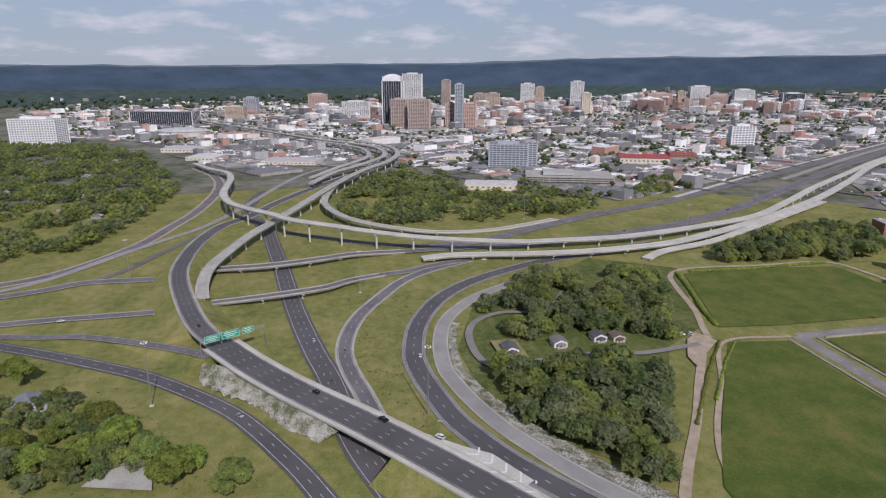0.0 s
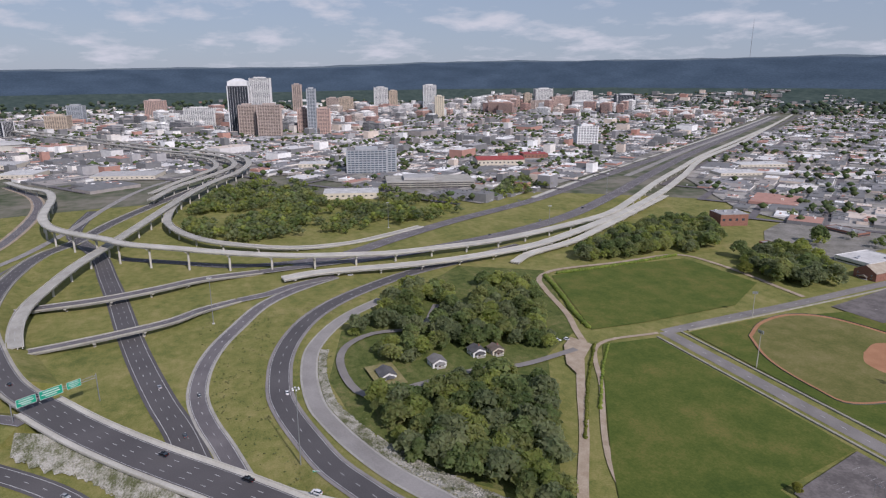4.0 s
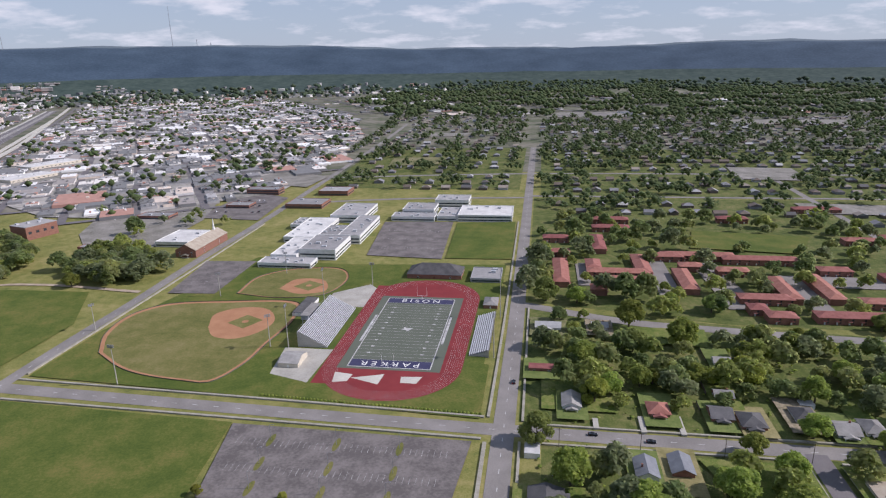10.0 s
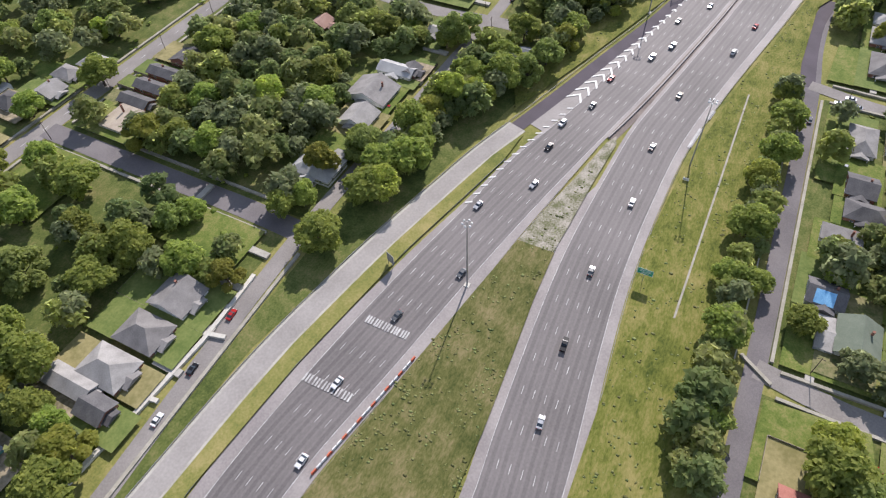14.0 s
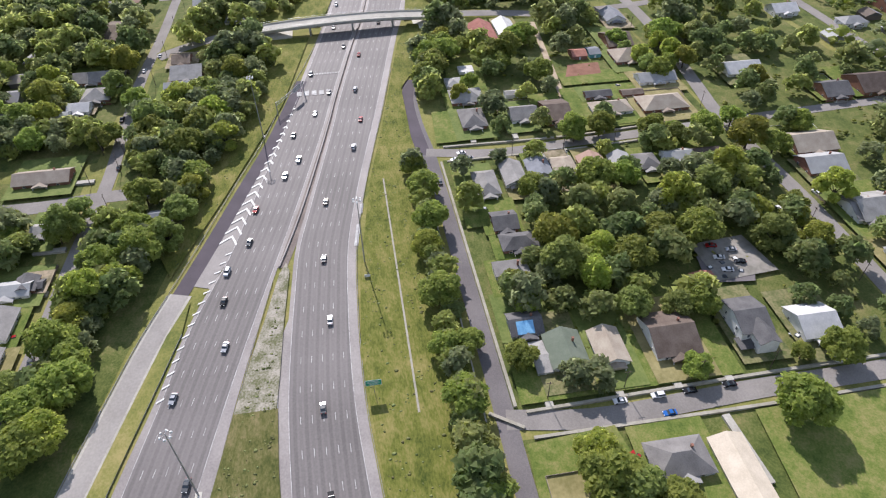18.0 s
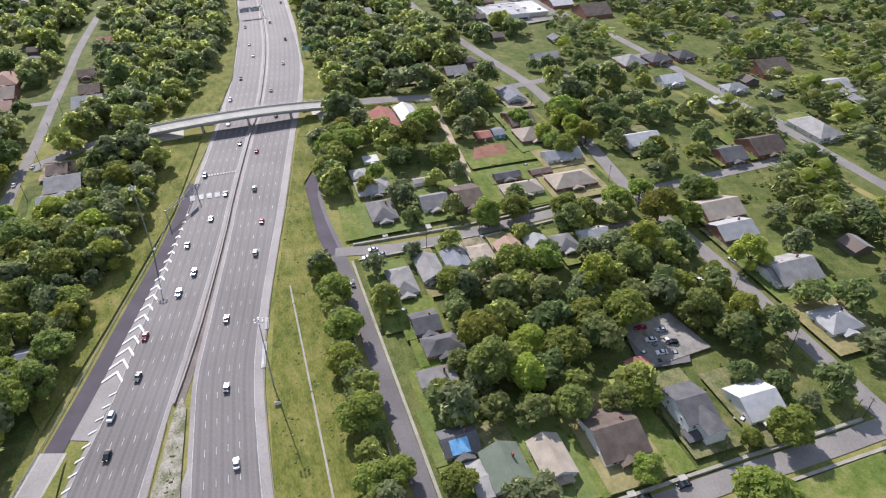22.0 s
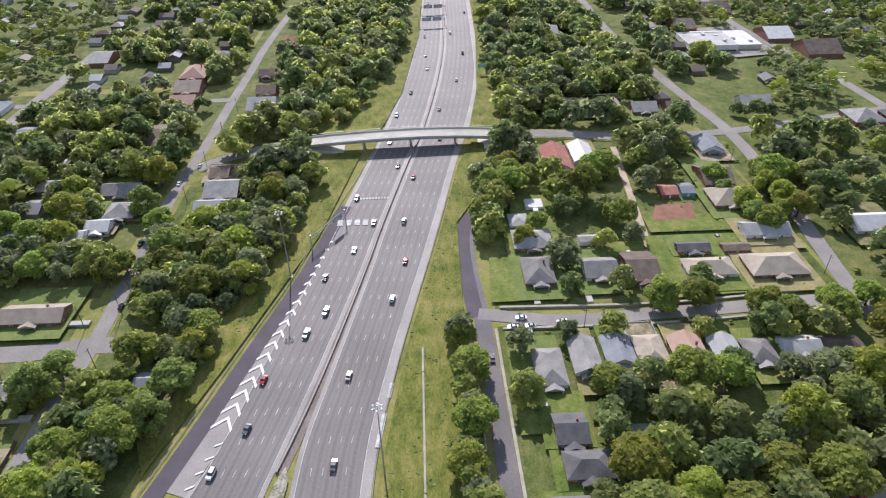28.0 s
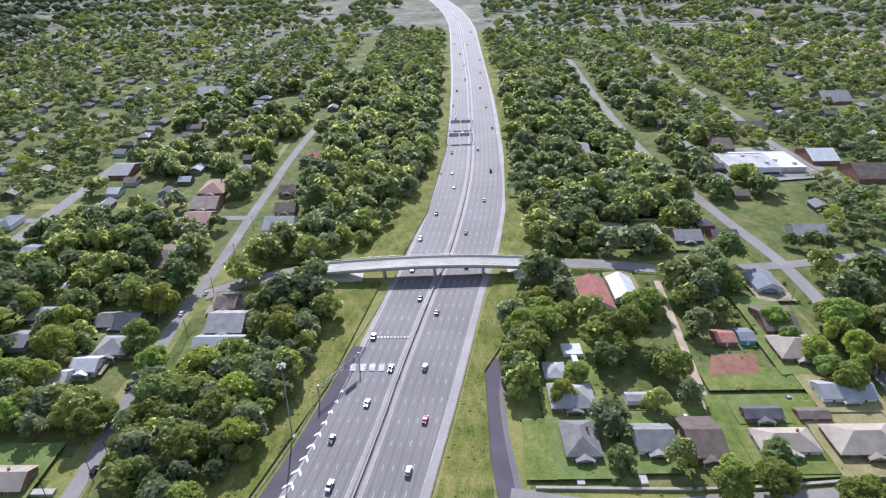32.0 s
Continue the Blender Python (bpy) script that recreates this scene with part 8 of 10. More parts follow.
# ---- city buildings ----
TOWER_LOOK = {
    "glass": (glass("dark office glass", (0.02, 0.025, 0.035)), material("white tower cladding", (0.6, 0.6, 0.6), (0.75, 0.75, 0.74), 0.1, 0.7)),
    "pale": (glass("grey office glass", (0.05, 0.06, 0.07)), material("pale tower concrete", (0.55, 0.55, 0.53), (0.72, 0.71, 0.69), 0.1, 0.85)),
    "white": (glass("dim office glass", (0.06, 0.07, 0.08)), material("white render", (0.7, 0.7, 0.69), (0.82, 0.82, 0.81), 0.1, 0.85)),
    "brown": (glass("bronze office glass", (0.05, 0.04, 0.035)), material("brown precast concrete", (0.36, 0.29, 0.25), (0.47, 0.39, 0.345), 0.1, 0.9)),
    "pink": (glass("brown office glass", (0.05, 0.045, 0.045)), material("pinkish brick", (0.46, 0.33, 0.28), (0.58, 0.43, 0.37), 0.1, 0.9)),
    "tan": (glass("warm office glass", (0.06, 0.055, 0.05)), material("tan stone", (0.44, 0.35, 0.27), (0.56, 0.47, 0.37), 0.1, 0.9)),
    "cream": (glass("flat windows", (0.07, 0.065, 0.06)), material("cream render", (0.6, 0.53, 0.4), (0.72, 0.65, 0.52), 0.1, 0.9)),
    "blue": (glass("blue office glass", (0.04, 0.06, 0.08)), material("blue-grey cladding", (0.3, 0.32, 0.34), (0.42, 0.44, 0.46), 0.1, 0.7)),
}


DARKBAND = material("dark spandrel", (0.035, 0.04, 0.05), (0.06, 0.065, 0.075), 0.2, 0.5)
for looks in TOWER_LOOK.values():
    looks[0].node_tree.nodes["Principled BSDF"].inputs["Specular IOR Level"].default_value = 0.3
    looks[0].node_tree.nodes["Principled BSDF"].inputs["Roughness"].default_value = 0.3


def tower(x, y, w, d, h, turn, kind, label):
    """A tall block: glass core, floor bands, piers and a roof house."""
    glassy, stone = TOWER_LOOK[kind]
    root = thing("tower_block", label, "tower", "towers of the city", m=pose(x, y, 0, 0, 0, turn))
    b = Build()
    b.box(-w / 2 + 0.6, -d / 2 + 0.6, 0, w / 2 - 0.6, d / 2 - 0.6, h)
    part("glass_core", b, glassy, root)
    b = Build()
    step = 4.0
    thin = 1.0 if kind == "glass" else 1.9
    for i in range(int(h / step) + 1):
        b.box(-w / 2, -d / 2, i * step, w / 2, d / 2, min(i * step + thin, h + 0.5))
    tagged(part("floor_banding", b, DARKBAND if kind == "glass" else stone, root), kind="stuff")
    b = Build()
    n = max(2, int(w / 7))
    pw = 1.6 if kind != "glass" else 0.5
    for i in range(n + 1):
        px = -w / 2 + (w - pw) * i / n
        edge = 2.6 if i in (0, n) else pw
        for py in (-d / 2 - 0.3, d / 2 - 0.4):
            b.box(px, py, 0, px + edge, py + 0.7, h + 1.2)
    m = max(2, int(d / 7))
    for i in range(m + 1):
        py = -d / 2 + (d - pw) * i / m
        for px in (-w / 2 - 0.3, w / 2 - 0.4):
            b.box(px, py, 0, px + 0.7, py + pw, h + 1.2)
    part("pier_frame", b, stone, root)
    b = Build()
    b.box(-w * 0.28, -d * 0.28, h, w * 0.28, d * 0.28, h + 5)
    part("roof_house", b, stone, root)
    b = Build()
    b.box(-w / 2 + 0.2, -d / 2 + 0.2, h - 0.2, w / 2 - 0.2, d / 2 - 0.2, h + 0.7)
    part("roof", b, GREYROOF, root)
    if kind == "glass" and h > 100:
        b = Build()
        b.box(-w / 2 + 2, -d / 2 + 2, h + 1, w / 2 - 2, d / 2 - 2, h + 14, None, 0)
        b.box(-w / 2 + 3, -d / 2 + 3, h + 14, w / 2 - 3, d / 2 - 3, h + 22, None, min(w, d) * 0.4)
        part("crown", b, stone, root)
    TAKEN.append((x, y, w * 0.6, w * 0.6))


def hall(x, y, w, d, h, turn, kind, label):
    """A wide low building: garage, hall, arena or warehouse."""
    h = max(4.5, h * 0.45)
    root = thing("hall", label, "building", "low halls of the city", m=pose(x, y, 0, 0, 0, turn))
    stone = {"garage": CONCRETE, "red": WALLS["cream"], "redb": WALLS["brick"], "arena": PALECONC, "flat": WALLS["cream"], "brickb": WALLS["brick"]}[kind]
    top = {"garage": PALECONC, "red": REDMETAL, "redb": REDMETAL, "arena": FLATROOF, "flat": FLATROOF, "brickb": GREYROOF}[kind]
    b = Build()
    if kind == "garage":
        for i in range(4):
            c = Build()
            c.box(-w / 2, -d / 2, h * i / 3.6, w / 2, d / 2, h * i / 3.6 + 1.1)
            part("deck", c, stone, root)
        for k in range(int(w / 9) + 1):
            c = Build()
            px = -w / 2 + 0.2 + k * (w - 1.0) / int(w / 9)
            c.box(px, -d / 2 - 0.1, 0, px + 0.8, -d / 2 + 0.8, h)
            part("column", c, stone, root)
        c = Build()
        c.box(-w / 2 + 1, -d / 2 + 4, 0, w / 2 - 1, d / 2 - 4, h * 0.8)
        part("core", c, GREYROOF, root)
        c = Build()
        c.box(-w * 0.3, -d * 0.3, h, w * 0.05, d * 0.3, h + 4)
        part("roof_canopy", c, FLATROOF, root)
    elif kind == "arena":
        n = 28
        ring = [(w / 2 * math.cos(6.2832 * i / n), d / 2 * math.sin(6.2832 * i / n)) for i in range(n)]
        b.prism(ring, 0, h)
        part("wall", b, stone, root)
        c = Build()
        for k, (f, z) in enumerate(((1.04, h), (0.8, h + 4), (0.4, h + 7))):
            c.v += [(p[0] * f, p[1] * f, z) for p in ring]
        for k in range(2):
            for i in range(n):
                j = (i + 1) % n
                c.f.append((k * n + i, k * n + j, k * n + n + j, k * n + n + i))
        c.f.append(tuple(2 * n + i for i in range(n)))
        part("roof", c, top, root)
    else:
        b.box(-w / 2, -d / 2, 0, w / 2, d / 2, h)
        part("wall", b, stone, root)
        if kind in ("red",):
            part("roof", roof_build(w, d, h, 4.0, "side", 1.0), top, root)
        else:
            c = Build()
            c.box(-w / 2 - 0.1, -d / 2 - 0.1, h, w / 2 + 0.1, d / 2 + 0.1, h + 0.5)
            part("roof", c, top, root)
            for k in range(4):
                c = Build()
                px, py = w * (k / 4 - 0.36), d * (0.3 - 0.2 * (k % 3))
                c.box(px - 1.5, py - 1.2, h + 0.4, px + 1.5, py + 1.2, h + 2)
                part("roof_unit", c, UNIT, root)
        for k in range(int(w / 8)):
            c = Build()
            px = -w / 2 + 4 + 8 * k
            c.box(px - 1.6, -d / 2 - 0.08, h * 0.45, px + 1.6, -d / 2 + 0.05, h * 0.65)
            part("window", c, PANE, root)
    TAKEN.append((x, y, max(w, d) * 0.5, max(w, d) * 0.5))


REDMETAL = material("red metal roofing", (0.3, 0.05, 0.045), (0.4, 0.09, 0.08), 0.2, 0.6)


def roofs_material(name, stops):
    """A plain wall or roof whose colour is drawn from a range, piece by piece."""
    m = material(name, (0.2, 0.2, 0.2), (0.3, 0.3, 0.3), 0.1, 0.92, fine=0.5)
    nt = m.node_tree
    geo = nt.nodes.new("ShaderNodeNewGeometry")
    ramp = nt.nodes.new("ShaderNodeValToRGB")
    ramp.color_ramp.interpolation = "CONSTANT"
    el = ramp.color_ramp.elements
    for i, c in enumerate(stops):
        e = el[i] if i < 2 else el.new(0.5)
        e.position = i / len(stops)
    for e, c in zip(el, stops):
        e.color = (*c, 1)
    nt.links.new(geo.outputs["Random Per Island"], ramp.inputs[0])
    grain = nt.nodes.new("ShaderNodeTexNoise")
    grain.inputs["Scale"].default_value, grain.inputs["Detail"].default_value = 0.15, 6
    nt.links.new(geo.outputs["Position"], grain.inputs["Vector"])
    span = nt.nodes.new("ShaderNodeMapRange")
    span.inputs["To Min"].default_value, span.inputs["To Max"].default_value = 0.7, 1.25
    nt.links.new(grain.outputs["Fac"], span.inputs["Value"])
    hsv = nt.nodes.new("ShaderNodeHueSaturation")
    nt.links.new(ramp.outputs[0], hsv.inputs["Color"])
    nt.links.new(span.outputs[0], hsv.inputs["Value"])
    nt.links.new(hsv.outputs[0], nt.nodes["Principled BSDF"].inputs["Base Color"])
    return m


CITYROOF = roofs_material("assorted city roofs", [(0.68, 0.66, 0.64), (0.4, 0.39, 0.39), (0.86, 0.85, 0.83), (0.26, 0.255, 0.26), (0.66, 0.56, 0.48), (0.8, 0.79, 0.77), (0.44, 0.25, 0.2), (0.74, 0.7, 0.65), (0.2, 0.2, 0.2), (0.6, 0.5, 0.45), (0.84, 0.83, 0.82), (0.52, 0.33, 0.27), (0.42, 0.42, 0.43), (0.7, 0.64, 0.58), (0.86, 0.86, 0.85), (0.34, 0.31, 0.29)])
CARTOPS = roofs_material("far car paint", [(0.6, 0.6, 0.6), (0.05, 0.05, 0.055), (0.35, 0.36, 0.37), (0.12, 0.13, 0.15), (0.7, 0.7, 0.7), (0.3, 0.04, 0.04), (0.2, 0.21, 0.22)])
MIDRISE = roofs_material("brick and render of the far blocks", [(0.52, 0.35, 0.29), (0.74, 0.72, 0.7), (0.46, 0.29, 0.24), (0.62, 0.54, 0.47), (0.8, 0.79, 0.77), (0.55, 0.38, 0.32), (0.76, 0.75, 0.73), (0.52, 0.5, 0.49)])
U = Vector((-0.545, 0.838))
Vv = Vector((0.838, 0.545))


def uv(u, v):
    p = U * u + Vv * v
    return p.x, p.y


def city_fill(poly, seed, near, keep, tall=0.0, block=(96, 84), split=True):
    """Low buildings on a street grid: those nearer than `near` metres as things, the rest joined."""
    rng = np.random.default_rng(seed)
    joined = Build()
    us = [p[0] * U.x + p[1] * U.y for p in poly]
    vs = [p[0] * Vv.x + p[1] * Vv.y for p in poly]
    rows = []
    for bu in np.arange(min(us), max(us), block[0]):
        for bv in np.arange(min(vs), max(vs), block[1]):
            for k in range(9):
                u = bu + 14 + (k % 3) * (block[0] - 16) / 3 + rng.uniform(-3, 3)
                v = bv + 12 + (k // 3) * (block[1] - 8) / 3 + rng.uniform(-3, 3)
                if rng.random() < keep:
                    h = rng.uniform(2.8, 4.8) if rng.random() > tall else rng.uniform(9, 22)
                    big = rng.random()
                    f = 2.8 if big < 0.09 else 1.7 if big < 0.28 else 1.0
                    rows.append((*uv(u, v), rng.uniform(12, 30) * f, rng.uniform(10, 23) * f, h))
    streets = Build()
    z = lift() + 0.02
    turn_m = Matrix.Rotation(math.atan2(U.y, U.x), 4, "Z")
    for bu in np.arange(min(us), max(us), block[0]).tolist():
        for bv in np.arange(min(vs), max(vs), block[1]).tolist():
            c = uv(bu + block[0] / 2, bv + block[1] / 2)
            if inside(poly, np.array([c[0]]), np.array([c[1]]))[0]:
                for u0, v0, u1, v1 in ((bu - 5, bv - 5, bu + 5, bv + block[1] - 5), (bu + 5, bv - 5, bu + block[0] - 5, bv + 5)):
                    streets.face(*[(*uv(a, b), z) for a, b in ((u0, v0), (u1, v0), (u1, v1), (u0, v1))])
    solid("town_streets", streets, ASPHALT, "grey street grid of the town", "street", kind="structure")
    rows = np.array(rows)
    rows = rows[inside(poly, rows[:, 0], rows[:, 1])]
    rows = rows[free(rows[:, 0], rows[:, 1], np.maximum(rows[:, 2], rows[:, 3]) * 0.6, 2)]
    for x, y, w, d, h in rows.tolist():
        m = Matrix.Translation((x, y, hill_height(x, y))) @ Matrix.Rotation(math.atan2(U.y, U.x), 4, "Z")
        b = joined
        dist = math.hypot(x - 120, y + 340)
        if dist < near:
            b = Build()
        b.box(-w / 2, -d / 2, -0.2, w / 2, d / 2, h, m)
        b.box(-w / 2 + 0.4, -d / 2 + 0.4, h + 0.02, w / 2 - 0.4, d / 2 - 0.4, h + 0.3, m)
        for q in range(2 if dist < 1900 else 1):
            ux, uy, s = rng.uniform(-w * 0.3, w * 0.3), rng.uniform(-d * 0.3, d * 0.3), rng.uniform(0.8, 2.2)
            b.box(ux - s, uy - s, h + 0.3, ux + s, uy + s, h + rng.uniform(1.2, 2.6), m)
        if dist < near:
            for q in range(int(w / 5)):
                px = -w / 2 + 2.5 + 5 * q
                b.box(px - 1, -d / 2 - 0.06, 1, px + 1, -d / 2 - 0.02, 2.6, m)
            solid("building", b, CITYROOF, "low flat-roofed workshop with small roof units", "building", "low buildings of the town")
    lots = Build()
    n = int(len(rows) * 0.7)
    pick = rows[rng.integers(0, len(rows), n)]
    for x, y in (pick[:, :2] + rng.uniform(-26, 26, (n, 2))).tolist():
        m = Matrix.Translation((x, y, 0)) @ Matrix.Rotation(math.atan2(U.y, U.x) + 1.571 * int(rng.integers(0, 2)), 4, "Z")
        lots.box(-2.3, -0.9, 0.2, 2.3, 0.9, 1.0, m)
        lots.box(-1.2, -0.8, 1.0, 1.4, 0.8, 1.5, m)
    solid("far_cars", lots, CARTOPS, "far parked cars scattered over the lots", "cars", kind="stuff")
    if joined.f:
        solid("far_buildings", joined, CITYROOF, "far low roofs of the town in many greys", "buildings", kind="stuff")


def blocks(poly, seed, n, low, high, mat=None):
    """Middling blocks crowded together, with set-back roofs and window bands."""
    rng = np.random.default_rng(seed)
    xs, ys = [p[0] for p in poly], [p[1] for p in poly]
    x, y = rng.uniform(min(xs), max(xs), n * 4), rng.uniform(min(ys), max(ys), n * 4)
    ok = inside(poly, x, y)
    b, bands = Build(), Build()
    for px, py in list(zip(x[ok].tolist(), y[ok].tolist()))[:n]:
        w, d, h = rng.uniform(24, 70), rng.uniform(18, 34), rng.uniform(low, high)
        m = Matrix.Translation((px, py, 0)) @ Matrix.Rotation(math.atan2(U.y, U.x) + 1.571 * int(rng.integers(0, 2)), 4, "Z")
        b.box(-w / 2, -d / 2, 0, w / 2, d / 2, h, m)
        b.box(-w * 0.3, -d * 0.3, h, w * 0.2, d * 0.3, h + 4, m)
        for i in range(int(h / 4)):
            bands.box(-w / 2 - 0.15, -d / 2 - 0.15, 1.5 + 4 * i, w / 2 + 0.15, d / 2 + 0.15, 3.0 + 4 * i, m)
    solid("far_blocks", b, mat or MIDRISE, "far brick and pale mid-rise blocks crowded together", "buildings", kind="stuff")
    solid("far_window_bands", bands, PANE, "dark window bands of the far blocks", "windows", kind="stuff")

# ---- known buildings of the far city ----
tower(-1899, -125, 60, 45, 137, 73, "glass", "dark glass office tower with white corner piers")
tower(-2371, 5, 73, 40, 156, 74, "pale", "pale concrete office tower with dark window bands")
tower(-1825, -115, 47, 25, 85, 73, "brown", "brown slab block with rows of small windows")
tower(-1771, -61, 64, 25, 87, 73, "brown", "brown slab block with rows of small windows")
tower(-2392, 142, 33, 30, 132, 74, "brown", "slim brown office tower downtown")
tower(-1791, 65, 25, 25, 129, 73, "blue", "slim tower of pale blue glass and white stone")
tower(-1840, 48, 31, 30, 71, 73, "pink", "pinkish brown hotel block with small windows")
tower(-1784, 98, 37, 30, 73, 73, "pink", "pinkish brown hotel block with small windows")
tower(-2935, 414, 56, 30, 61, 74, "brown", "brown office block among the towers")
tower(-2778, 438, 60, 30, 68, 74, "tan", "tan stone office block downtown")
tower(-2872, 633, 64, 30, 108, 74, "pale", "pale office block with dark windows")
tower(-2853, 688, 39, 30, 93, 74, "tan", "slim tan office tower downtown")
tower(-2299, 691, 34, 30, 84, 74, "cream", "cream apartment tower above low roofs")
tower(-2791, 851, 61, 30, 119, 74, "pale", "white hospital tower above low roofs")
tower(-2338, -598, 49, 30, 71, 74, "blue", "blue glass office block downtown")
tower(-2227, -640, 65, 40, 46, 74, "tan", "tan brick office block downtown")
tower(-2123, -303, 56, 30, 46, 73, "pale", "white apartment block with small windows")
tower(-2227, -220, 98, 30, 60, 73, "pale", "white office block with dark window bands")
tower(-2838, -357, 77, 40, 66, 74, "pink", "red-brown brick block of flats")
tower(-2077, -843, 209, 60, 41, 73, "glass", "long dark glass hotel with white stair towers")
tower(-1530, -1010, 120, 45, 58, 73, "white", "broad white office block with rows of dark windows")
tower(-2446, 1487, 83, 40, 90, 74, "pale", "white hospital tower with glass corner")
tower(-2583, 1269, 33, 30, 80, 75, "tan", "tan hospital tower near the slope")
tower(-2548, 1335, 83, 40, 102, 75, "pale", "pale hospital block near the slope")
tower(-2634, 1190, 111, 40, 69, 75, "pink", "red brick hospital block with windows")
tower(-2502, 1405, 97, 40, 66, 75, "pink", "red brick hospital block with windows")
tower(-2330, 1640, 89, 40, 77, 74, "glass", "dark glass clinic block near hospital")
tower(-2386, 1569, 97, 40, 53, 74, "pale", "white and grey flats with balconies")
tower(-2555, 1342, 139, 60, 50, 74, "brown", "long brown hospital wing with windows")
tower(-983, -16, 71, 35, 41, 73, "blue", "grey and blue glass office building")
tower(-979, 29, 17, 25, 43, 73, "blue", "grey stair tower beside the glass offices")
tower(-1231, 636, 53, 30, 44, 73, "white", "white cube-shaped building among low roofs")
hall(-813, 35, 137, 70, 26, 73, "garage", "long concrete parking garage with open decks")
hall(-989, 255, 92, 60, 26, 73, "red", "long hall under a red metal roof")
hall(-1048, 372, 53, 40, 21, 73, "redb", "red brick warehouse with red roof")
hall(-1666, -712, 143, 90, 33, 73, "arena", "low round white arena beside offices")
hall(-766, -106, 78, 40, 19, 73, "flat", "long grey flat-roofed workshop building")
hall(-1100, -86, 55, 40, 16, 73, "flat", "white low office building among trees")
hall(-1319, -640, 89, 60, 19, 73, "flat", "white low factory with flat roof")
hall(-418, 256, 34, 26, 30, 73, "brickb", "tall red brick school building")
hall(-1094, -408, 105, 60, 15, 73, "flat", "white low warehouse with flat roof")
hall(-1180, -577, 61, 60, 15, 73, "flat", "white low warehouse with flat roof")
hall(-697, 571, 76, 40, 12, 73, "flat", "white warehouse with flat roof")
hall(-757, 695, 93, 40, 13, 73, "flat", "white warehouse with flat roof")

hall(731, -586, 46, 38, 6, 90, "flat", "low pale flat-roofed school beside the long street")
OPEN.append([(690, -555), (770, -555), (775, -612), (700, -620)])
outline("school_yard", [(690, -555), (770, -555), (775, -612), (700, -620)], TOWNLOT, "pale yard round a low school", "yard")

# ---- single trees, block by block ----
grove(((-265, 112, 9.0), (-221, -539, 9.0), (-208, -526, 9.0), (-132, -501, 9.0), (-120, -487, 9.0), (-144, -486, 9.0), (-109, -472, 9.0), (-151, -468, 9.0), (-121, -466, 9.0), (-133, -456, 9.0), (-116, -439, 9.0), (-96, -425, 9.0), (-108, -423, 9.0), (-87, -399, 8.9), (208, -396, 9.0), (213, -385, 8.9), (217, -380, 9.0), (219, -345, 7.7), (120, -192, 8.4), (130, -188, 9.0), (200, -188, 8.0), (134, -172, 9.0), (199, -170, 9.0), (146, -155, 9.0), (134, -154, 9.0), (216, -154, 9.0), (105, -152, 9.0), (195, -149, 9.0), (179, -147, 9.0)))
grove(((149, -137, 9.0), (137, -129, 9.0), (193, -127, 9.0), (170, -122, 9.0), (152, -111, 9.0), (211, -105, 9.0), (189, -96, 9.0), (124, -94, 9.0), (214, -82, 9.0), (110, -65, 9.0), (205, -64, 6.3), (139, -26, 9.0), (148, -12, 9.0), (168, -4, 9.0), (198, -0, 9.0), (223, 0, 9.0), (217, 13, 9.0), (136, 16, 9.0), (166, 37, 9.0), (196, 49, 9.0), (168, 72, 9.0), (137, 113, 9.0), (202, 115, 9.0), (115, 117, 9.0), (332, -525, 9.0), (372, -520, 8.8), (323, -501, 9.0), (303, -496, 9.0), (354, -486, 9.0), (325, -484, 9.0)))
grove(((308, -482, 9.0), (251, -475, 7.7), (343, -470, 9.0), (253, -462, 5.0), (315, -453, 9.0), (337, -453, 9.0), (232, -448, 9.0), (320, -438, 9.0), (359, -438, 9.0), (279, -437, 8.8), (280, -429, 7.4), (253, -424, 5.8), (359, -424, 9.0), (305, -421, 9.0), (282, -412, 9.0), (313, -410, 9.0), (298, -403, 8.7), (356, -396, 9.0), (322, -394, 9.0), (305, -393, 9.0), (226, -380, 8.1), (296, -374, 9.0), (267, -367, 6.6), (344, -347, 8.9), (368, -347, 9.0), (276, -346, 8.5), (261, -345, 5.3), (252, -345, 7.9), (300, -344, 9.0), (228, -344, 4.9)))
grove(((238, -344, 8.0), (328, -343, 6.4), (367, -241, 9.0), (350, -238, 9.0), (352, -232, 9.0), (341, -230, 9.0), (357, -224, 9.0), (325, -224, 9.0), (278, -217, 8.6), (288, -216, 9.0), (336, -216, 9.0), (260, -215, 8.3), (320, -214, 9.0), (308, -211, 9.0), (257, -211, 9.0), (296, -210, 9.0), (270, -210, 9.0), (229, -207, 9.0), (276, -198, 7.9), (365, -194, 8.1), (281, -194, 7.7), (361, -192, 6.8), (240, -188, 8.7), (262, -186, 9.0), (367, -171, 9.0), (291, -164, 9.0), (357, -161, 9.0), (309, -155, 9.0), (355, -142, 9.0), (287, -141, 9.0)))
grove(((251, -139, 9.0), (250, -123, 9.0), (274, -116, 9.0), (244, -109, 9.0), (330, -99, 9.0), (309, -93, 9.0), (267, -59, 9.0), (236, -47, 7.5), (299, -31, 9.0), (332, -25, 9.0), (245, -14, 9.0), (287, -5, 9.0), (273, 13, 9.0), (318, 26, 9.0), (227, 29, 9.0), (372, 39, 9.0), (270, 58, 9.0), (327, 83, 9.0), (227, 104, 9.0), (436, -545, 9.0), (387, -542, 8.2), (502, -530, 9.0), (499, -516, 9.0), (479, -514, 9.0), (504, -514, 7.7), (465, -512, 9.0), (398, -511, 7.7), (489, -511, 8.1), (378, -509, 8.8), (456, -496, 7.8)))
